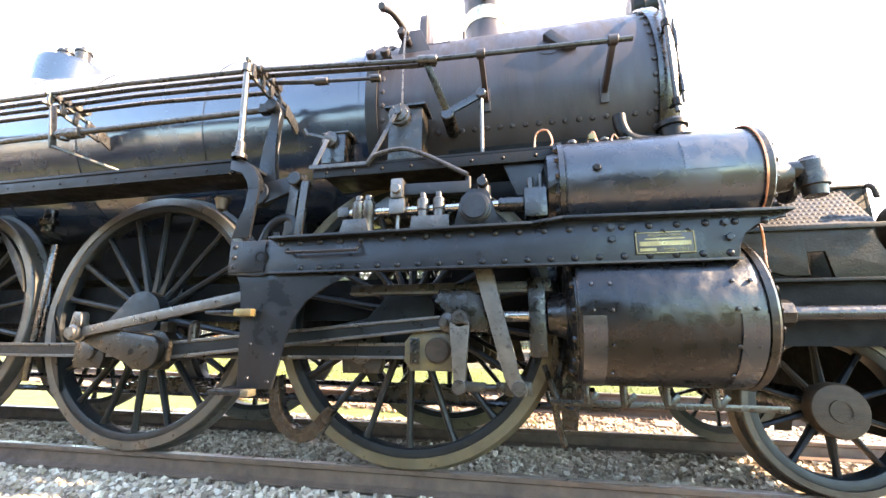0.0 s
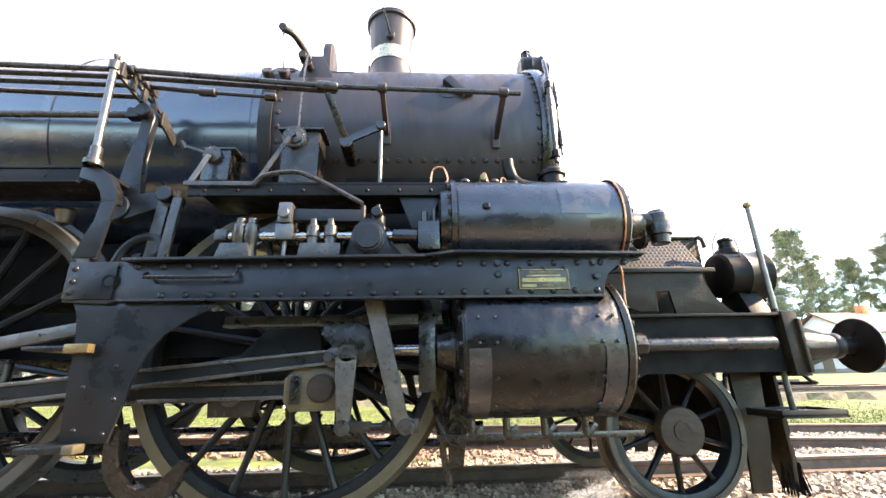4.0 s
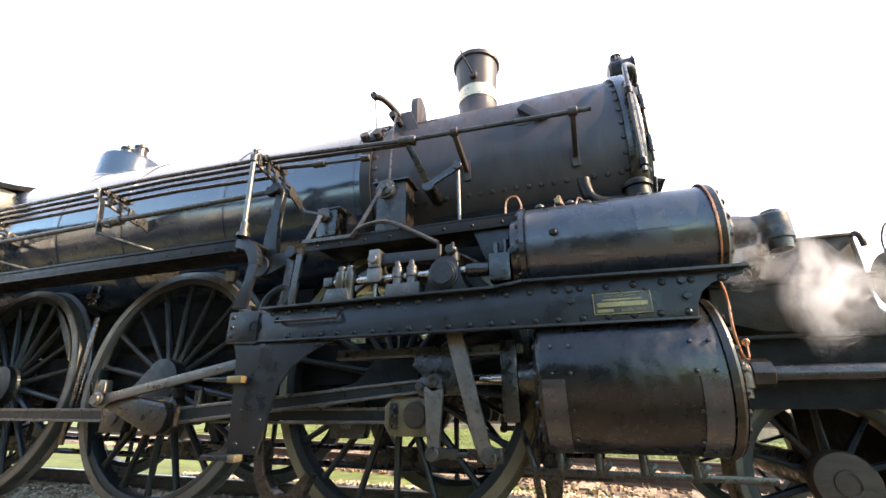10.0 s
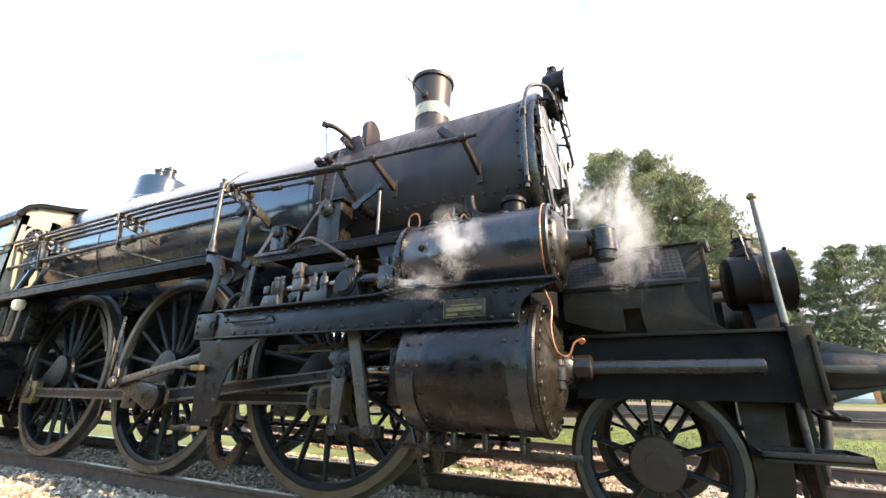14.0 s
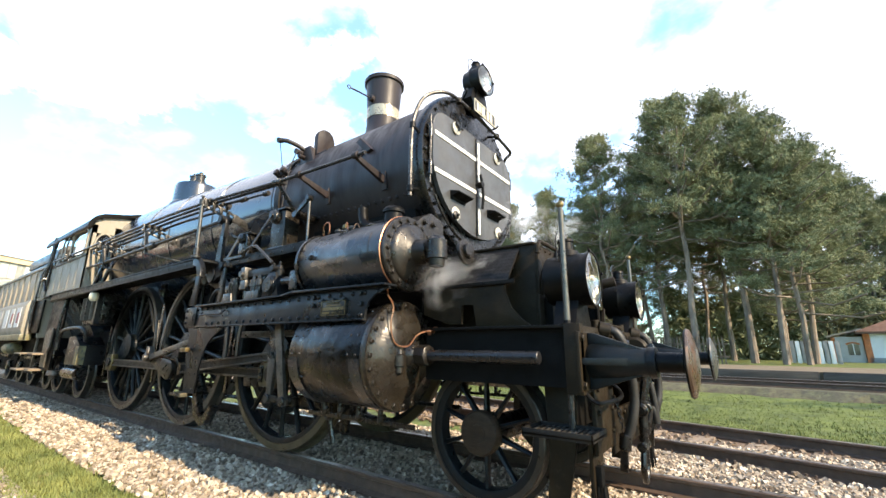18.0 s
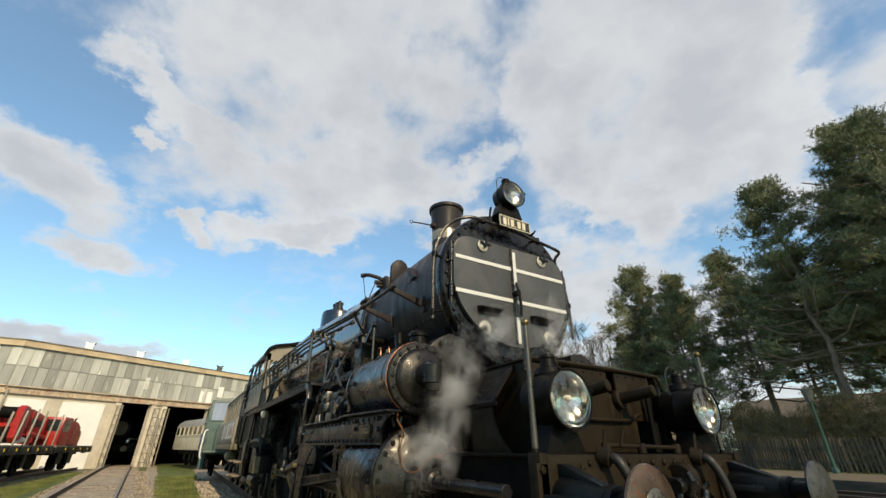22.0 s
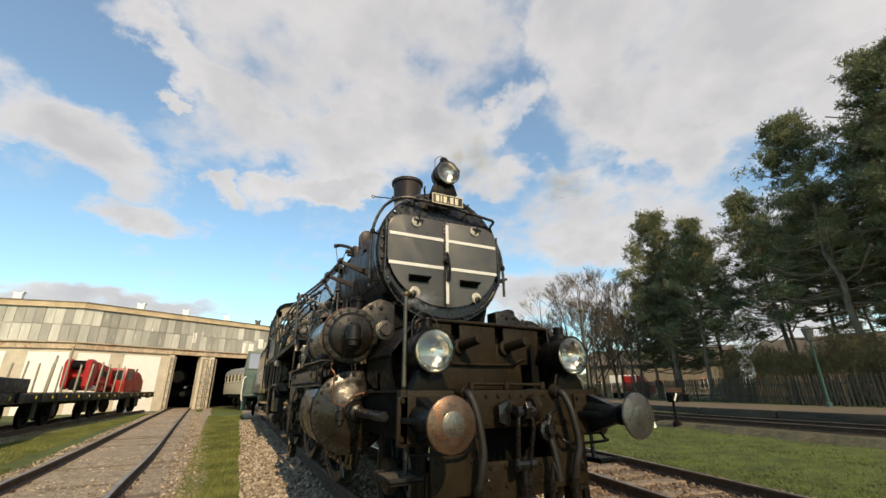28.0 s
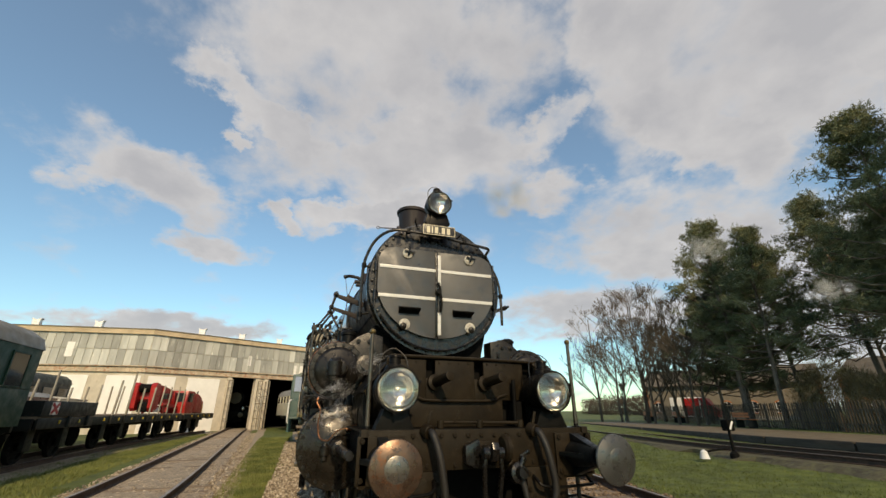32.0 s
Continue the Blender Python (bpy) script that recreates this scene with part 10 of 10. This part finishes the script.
def signal_box():
    s = thing("point_lever", "low track signal disc with a weight lever", "signal")
    part("stand", lathe(BM(), (0, 0, -0.25), (0, 0, 1), [(0, 0.14), (0.25, 0.13), (0.32, 0.05), (0.9, 0.04), (0.9, 0)], 10), M["inside"], s)
    part("lantern", bx(BM(), -0.12, 0.12, -0.14, 0.14, 0.64, 0.96, 0.03), M["inside"], s)
    part("white_bar", bar(BM(), (0.128, -0.09, 0.69), (0.128, 0.07, 0.92), 0.07, 0.01, (1, 0, 0)), M["plaster"], s)
    part("white_edge", bx(BM(), 0.04, 0.10, 0.141, 0.151, 0.67, 0.93), M["plaster"], s)
    part("arm", tb(BM(), [(0, -0.2, 0.15), (-0.1, -0.8, 0.1), (-0.15, -1.0, 0.05)], 0.03), M["inside"], s)
    part("weight", lathe(BM(), (-0.15, -1.05, -0.12), (0, 0, 1), [(0, 0.14), (0.2, 0.09), (0.26, 0.0)], 12), M["plaster"], s, "white painted weight")
    s.matrix_basis = pose(-4.4, 11.4, 0.1)


signal_box()


def hut(name, x, y, w, d, rz, label, wall=2.0, roof=1.5, z0=None):
    h = thing(name, label, "house")
    part("wall", bx(BM(), -w / 2, w / 2, -d / 2, d / 2, 0, wall + 0.3, 0.01), M["plaster"] if "white" in label else M["house_wall"], h)
    part("plinth", bx(BM(), -w / 2 - 0.03, w / 2 + 0.03, -d / 2 - 0.03, d / 2 + 0.03, 0, 0.35, 0.01), M["roof_grey"], h)
    hip = "hipped" in label
    if hip:
        # hipped roof: four slopes up to a short ridge
        b = BM()
        ex, ey, rx = w / 2 + 0.45, d / 2 + 0.45, w / 2 - d / 2
        lo = [b.verts.new((x, y, wall + 0.1)) for x, y in ((-ex, -ey), (ex, -ey), (ex, ey), (-ex, ey))]
        up = [b.verts.new((x, y, wall + 0.22)) for x, y in ((-ex, -ey), (ex, -ey), (ex, ey), (-ex, ey))]
        r0, r1 = b.verts.new((-rx, 0, wall + roof)), b.verts.new((rx, 0, wall + roof))
        b.faces.new(lo[::-1])
        for i in range(4):
            b.faces.new((lo[i], lo[(i + 1) % 4], up[(i + 1) % 4], up[i]))
        for f in ((up[0], up[1], r1, r0), (up[1], up[2], r1), (up[2], up[3], r0, r1), (up[3], up[0], r0)):
            b.faces.new(f)
        part("roof", b, M["roof_tile"], h, "brown tiled hipped roof")
    else:
        part("roof", prism(BM(), [(-d / 2 - 0.4, wall + 0.2), (0, wall + roof), (d / 2 + 0.4, wall + 0.2), (d / 2 + 0.4, wall + 0.1), (0, wall + roof - 0.14), (-d / 2 - 0.4, wall + 0.1)], -w / 2 - 0.4, w / 2 + 0.4, "yz"), M["roof_old"] if name == "long_house" else M["roof_tile"], h, "brown tiled roof")
    for e in (-1, 1):
        if not hip:
            part("gable", prism(BM(), [(-d / 2, wall + 0.15), (0, wall + roof - 0.15), (d / 2, wall + 0.15)], min(e * w / 2, e * (w / 2 - 0.1)), max(e * w / 2, e * (w / 2 - 0.1)), "yz"), M["plaster"] if "white" in label else M["house_wall"], h)
        part("corner_trim", bx(BM(), e * w / 2 - 0.15, e * w / 2 + 0.15, -d / 2 - 0.03, -d / 2 + 0.1, 0, wall + 0.1, 0.01), M["orange"], h)
    n = max(2, int(w / 2.2))
    for k in range(n):
        xx = -w / 2 + w * (k + 0.5) / n
        za, zb, hw = (0.55, 1.2, 0.26) if hip else (0.75, 1.7, 0.35)
        yf = -d / 2
        f = part("window", bx(BM(), xx - hw, xx + hw, yf - 0.02, yf, za, zb), M["window_dark"], h)
        part("window_frame", tb(BM(), [(xx - hw - 0.02, yf - 0.02, za - 0.02), (xx - hw - 0.02, yf - 0.02, zb), (xx, yf - 0.02, zb + 0.1), (xx + hw + 0.02, yf - 0.02, zb), (xx + hw + 0.02, yf - 0.02, za - 0.02)], 0.035, 5, True), M["plaster"], f)
        part("lintel", tb(BM(), curve_pts([(xx - hw - 0.1, yf - 0.02, zb - 0.02), (xx, yf - 0.03, zb + 0.17), (xx + hw + 0.1, yf - 0.02, zb - 0.02)]), 0.06, 6), M["orange"], f)
        part("sill", bx(BM(), xx - hw - 0.1, xx + hw + 0.1, yf - 0.07, yf, za - 0.12, za - 0.04, 0.01), M["orange"], f)
        part("glazing_bar", bx(BM(), xx - 0.02, xx + 0.02, yf - 0.035, yf - 0.02, za, zb), M["plaster"], f)
        for q in (0.33, 0.67):
            part("glazing_bar", bx(BM(), xx - hw, xx + hw, yf - 0.034, yf - 0.02, za + (zb - za) * q - 0.012, za + (zb - za) * q + 0.012), M["plaster"], f)
    h.matrix_basis = pose(x, y, ground_z(x, y) if z0 is None else z0, 0, 0, rz)
    return h


hut("white_hut", 12.02, 33.62, 5.0, 4.4, -8, "white hut with orange brick trim and a brown hipped roof", 1.65, 1.5, 0.36)
porch = thing("hut_annex", "low grey annex with a tiled lean-to roof beside the white hut", "shed")
part("wall", bx(BM(), -0.7, 0.66, -0.9, 1.0, 0, 1.55, 0.01), M["annex_wall"], porch)
part("roof", prism(BM(), [(-0.95, 1.5), (0.72, 1.95), (0.72, 2.05), (-0.95, 1.6)], -1.15, 1.15, "xz"), M["annex_roof"], porch, "pale tiled lean-to roof")
part("corner_trim", bx(BM(), -0.74, -0.56, -0.93, -0.8, 0, 1.52, 0.01), M["orange"], porch)
win = part("window", bx(BM(), -0.05, 0.45, -0.92, -0.9, 0.45, 1.1), M["window_dark"], porch)
part("glazing_bar", bx(BM(), 0.18, 0.22, -0.935, -0.92, 0.45, 1.1), M["plaster"], win)
part("lintel", tb(BM(), curve_pts([(-0.12, -0.92, 1.1), (0.2, -0.93, 1.2), (0.52, -0.92, 1.1)]), 0.05, 6), M["orange"], win)
porch.matrix_basis = pose(8.55, 32.9, 0.40, 0, 0, -8)
house = hut("far_house", 38.6, 31.2, 8.0, 6.5, 0, "white house with a brown roof far along the line", 2.9, 2.2)
part("awning", prism(BM(), [(-4.0, 2.5), (-4.9, 1.95), (-4.9, 1.85), (-4.0, 2.4)], -0.9, 0.9, "xz"), M["red"], house, "red sloping awning over the door")
part("door", bx(BM(), -4.05, -4.0, -0.5, 0.5, 0.1, 2.1, 0.01), M["wood_step"], house, "wooden house door")
part("chimney", bx(BM(), 0.2, 0.8, -0.3, 0.3, 4.6, 5.7, 0.02), M["orange"], house)
hut("low_shed", 33.0, 35.0, 6.0, 5.0, 10, "low shed with a red-brown roof beside the house", 1.5, 1.3)
hut("long_house", -31, 46, 16, 8, 32, "long low house with a tan roof behind the trees", 3.4, 2.2)
hut("long_house", -14, 50, 12, 8, 8, "long low house with a tan roof behind the trees", 3.4, 2.2)


def far_van():
    v = thing("red_van", "small red and white van parked behind the fence", "van")
    part("body", bx(BM(), -2.0, 0.6, -0.9, 0.9, 0.35, 2.1, 0.1), M["whitewash"], v)
    part("cab", prism(BM(), [(0.6, 0.35), (2.0, 0.35), (2.0, 1.0), (1.5, 1.2), (1.1, 2.0), (0.6, 2.05)], -0.88, 0.88, "xz", 0.06), M["red"], v)
    part("side_panel", bx(BM(), -0.8, 0.5, -0.92, -0.9, 0.5, 2.0), M["red"], v)
    for x in (-1.3, 1.2):
        for y in (-0.85, 0.85):
            part("wheel", cy(BM(), (x, y - 0.1, 0.33), (x, y + 0.1, 0.33), 0.33), M["rubber"], v)
    v.matrix_basis = pose(-25.8, 34.6, 0.4, 0, 0, 30)


far_van()
part("green_sheet", bx(BM(), 35.4, 41.0, 27.3, 27.4, 0.4, 2.0, 0.02), M["coach_green"], thing("green_barrier", "green site fence sheet far along the line", "fence"))


# ---- steam and smoke, in drifting pieces ----
from mathutils import noise as noise_field


def vapour(name, density, white):
    m = bpy.data.materials.new(name)
    m.use_nodes = True
    n, l = m.node_tree.nodes, m.node_tree.links
    n.clear()
    o, a, d, tr = n.new("ShaderNodeOutputMaterial"), n.new("ShaderNodeMixShader"), n.new("ShaderNodeBsdfDiffuse"), n.new("ShaderNodeBsdfTranslucent")
    d.inputs[0].default_value = tr.inputs[0].default_value = (*white, 1)
    a.inputs[0].default_value = density
    l.new(d.outputs[0], a.inputs[1]), l.new(tr.outputs[0], a.inputs[2]), l.new(a.outputs[0], o.inputs[0])
    return m


M["steam"] = vapour("steam_droplets", 0.5, (0.78, 0.77, 0.77))
M["smoke"] = vapour("smoke_specks", 0.5, (0.80, 0.77, 0.72))


def puff_mesh(name, size, count, grain, material, seed):
    """A wisp of fine droplets, dense in the middle and torn at its edges."""
    rng = np.random.default_rng(seed)
    pts, off = [], Vector((seed * 7.3, seed * 3.1, 0))
    while len(pts) < count:
        for p in rng.normal(0, 0.42, (4000, 3)):
            r = float(np.dot(p, p))
            if r > 1:
                continue
            v = Vector(p)
            f = noise_field.fractal(v * 1.7 + off, 0.8, 2.1, 5)
            if f > 0.0 + 0.6 * r * rng.random() + 0.1 * rng.normal():
                pts.append(p * size)
    c = np.array(pts[:count])[:, None, :]
    tri = rng.normal(0, 1, (count, 3, 3))
    tri -= tri.mean(1, keepdims=True)
    tri *= grain / np.linalg.norm(tri, axis=2, keepdims=True) * rng.uniform(0.5, 1.2, (count, 1, 1))
    v = (c + tri).reshape(-1, 3)
    me = bpy.data.meshes.new(name)
    me.from_pydata(v.tolist(), [], np.arange(count * 3).reshape(-1, 3).tolist())
    me.materials.append(material)
    return me


PUFFS = [puff_mesh("steam_puff", np.array((0.26, 0.20, 0.26)), 110000, 0.00082, M["steam"], 1),
         puff_mesh("steam_puff", np.array((0.22, 0.20, 0.44)), 120000, 0.00086, M["steam"], 2),
         puff_mesh("steam_wisp", np.array((0.30, 0.14, 0.13)), 50000, 0.00068, M["steam"], 3),
         puff_mesh("smoke_puff", np.array((0.70, 0.62, 0.50)), 130000, 0.0022, M["smoke"], 4)]
IN_CYLINDER, IN_CHEST, IN_SMOKEBOX = (0.70, -1.09, 0.995), (0.72, -1.17, 1.755), (-0.25, 0.0, 2.95)


def drift(kind, start, born, way, turn=20.0):
    """One puff: inside its vessel until born, then along the way and off on the wind."""
    smoke = kind == 3
    ob = new("smoke_puff" if smoke else ("steam_wisp" if kind == 2 else "steam_puff"), PUFFS[kind])
    tagged(ob, "thin brown-grey smoke drifting from the chimney" if smoke else "wisp of white steam drifting past the cylinders", "smoke" if smoke else "steam", "drifting steam", "stuff")
    rows = [(0.0, start, 0)]
    if born > 0.05:
        rows.append((born, start, 0))
    for t, p in way:
        rows.append((t, p, turn * (t - born)))
    last_t, last_p = way[-1]
    if last_t < 32.0:
        a = Vector(way[-2][1]) if len(way) > 1 else Vector(start)
        rate = Vector((0.10, 0.75, 0.42)) if smoke else Vector((-3.0, 0.1, 0.04))
        gone = Vector(last_p) + rate * (32.0 - last_t)
        rows.append((32.0, gone, turn * (last_t - born) + min(60.0, turn * (32.0 - last_t))))
    walk(ob, [(t, pose(*p, 0, 0, max(-80.0 * i, min(80.0 * i, a)))) for i, (t, p, a) in enumerate(rows)])


def motions():
    # relief valve and glands at the front of the cylinders
    for k, born in enumerate((4.6, 5.4, 6.1, 6.8, 7.5, 8.2, 8.9, 9.5, 10.0)):
        w = 0.08 * math.sin(k * 1.7)
        drift(k % 2, IN_CHEST if k % 2 == 0 else IN_CYLINDER, born - 0.9, [(born, (1.42, -1.15, 1.60 + w)), (born + 0.6, (1.75, -1.2, 1.44 + w)), (born + 1.2, (2.1, -1.22, 1.30)), (born + 2.0, (2.5, -1.0 + w, 1.35)), (born + 3.0, (2.6, 0.9, 1.9)), (born + 4.0, (1.4, 1.7, 2.3))])
    drift(1, IN_CYLINDER, 9.6, [(10.5, (1.5, -1.2, 1.1)), (11.0, (1.62, -1.2, 1.25)), (12.0, (1.67, -1.2, 1.40)), (13.0, (1.64, -1.0, 1.95)), (14.0, (1.72, -0.9, 2.05)), (15.2, (1.8, 0.5, 2.4)), (16.2, (1.3, 1.7, 2.4))])
    drift(0, IN_CHEST, 8.7, [(9.5, (1.45, -1.2, 1.6)), (10.0, (1.72, -1.25, 1.36)), (10.5, (1.72, -1.3, 1.12)), (11.0, (1.78, -1.3, 1.0)), (11.6, (1.86, -1.3, 0.72)), (12.2, (2.0, -1.1, 0.6)), (13.2, (1.7, 0.3, 0.9)), (14.0, (0.8, 1.0, 1.4))])
    drift(1, IN_CYLINDER, 10.2, [(10.9, (1.55, -1.2, 0.95)), (12.0, (1.56, -1.2, 0.66)), (13.0, (1.75, -0.9, 1.75)), (14.2, (1.70, -1.15, 1.80)), (15.5, (1.7, 0.0, 2.3)), (16.5, (1.2, 1.7, 2.3))])
    drift(0, IN_CHEST, 9.2, [(10.4, (1.40, -1.3, 1.8)), (11.4, (0.7, -1.55, 2.1)), (12.0, (0.33, -1.50, 2.2)), (13.0, (0.2, -1.62, 1.9)), (14.0, (0.75, -1.6, 1.72)), (15.0, (1.6, -1.2, 2.1)), (16.0, (1.6, 0.8, 2.5)), (17.0, (1.2, 1.9, 2.4))])
    drift(2, IN_CHEST, 11.4, [(12.3, (1.1, -1.6, 1.6)), (13.0, (0.55, -1.62, 1.66)), (14.0, (0.5, -1.62, 1.48)), (15.0, (0.2, -1.4, 2.9)), (16.0, (0.0, -0.3, 4.1)), (17.0, (-0.4, 1.9, 3.2))])
    drift(0, IN_CHEST, 11.8, [(12.6, (1.36, -1.1, 1.9)), (13.0, (1.30, -0.95, 2.25)), (14.0, (1.5, -0.8, 2.15)), (15.4, (1.5, 0.6, 2.5)), (16.2, (1.2, 1.7, 2.4))])
    for k, born in enumerate((18.9, 19.4, 19.9, 20.4, 20.9, 21.4, 22.3, 23.2, 24.4, 25.3, 30.0, 30.6, 31.2)):
        s = 0.10 * math.sin(k * 2.1)
        drift(1 - k % 2 if k < 7 else 2, IN_CYLINDER, born - 0.7, [(born, (1.40, -1.12, 1.05 + s)), (born + 0.8, (1.60, -1.20 + s, 1.30)), (born + 1.7, (1.62, -1.05 + s, 1.62)), (born + 3.0, (1.75, -0.2, 2.2 + s)), (born + 4.2, (1.2, 1.75, 2.5))])
    # gland at the steam chest: low and short before the side gap ends, then over the front plating
    for k, born in enumerate((15.0, 15.7, 16.4, 17.0, 17.6, 18.2)):
        low = 0.25 if 16.8 < born < 17.8 else 0.0
        drift(2 if k % 2 else 0, IN_CHEST, born - 0.7, [(born, (1.40, -1.08, 1.82 - low)), (born + 0.6, (1.52, -0.98, 1.92 - 1.4 * low)), (born + 1.2, (1.80, -0.75, 1.98 - low)), (born + 2.0, (1.9, 0.3, 2.3)), (born + 3.0, (1.4, 1.9, 2.6))])
    # drain cocks over the ballast
    for k, born in enumerate((0.4, 2.2, 4.0, 6.0, 8.0, 10.0, 11.6, 13.0)):
        drift(2, (0.62 + 0.1 * (k % 3), -1.09, 0.98), born - 0.4, [(born, (0.95 - 0.3 * (k % 2), -1.15, 0.20)), (born + 1.2, (0.9 - 0.25 * (k % 3), -1.40, 0.10)), (born + 2.4, (0.55 - 0.2 * (k % 2), -1.2, 0.02)), (born + 3.6, (0.2, 0.4, 0.30)), (born + 4.4, (-0.6, 0.3, 0.7))], 12)
    # chimney
    drift(3, IN_SMOKEBOX, 22.3, [(22.6, (-0.29, 0.0, 4.9)), (24.2, (-0.3, 0.25, 5.3)), (25.6, (-0.35, 0.9, 5.5)), (27.5, (-0.5, 3.5, 5.6)), (31.0, (-1.4, 8.6, 4.9)), (32.0, (-2.0, 14.2, 4.9))], 7)
    drift(3, IN_SMOKEBOX, 26.2, [(26.5, (-0.29, 0.0, 4.9)), (27.2, (-0.3, 0.3, 5.2)), (28.6, (-0.5, 2.4, 5.6)), (31.0, (-1.0, 7.2, 5.0)), (32.0, (-2.0, 9.2, 5.7))], 7)
    drift(3, IN_SMOKEBOX, 29.4, [(29.7, (-0.29, 0.0, 4.9)), (30.6, (-0.4, 0.5, 5.1)), (32.0, (-1.0, 2.32, 5.67))], 9)


motions()
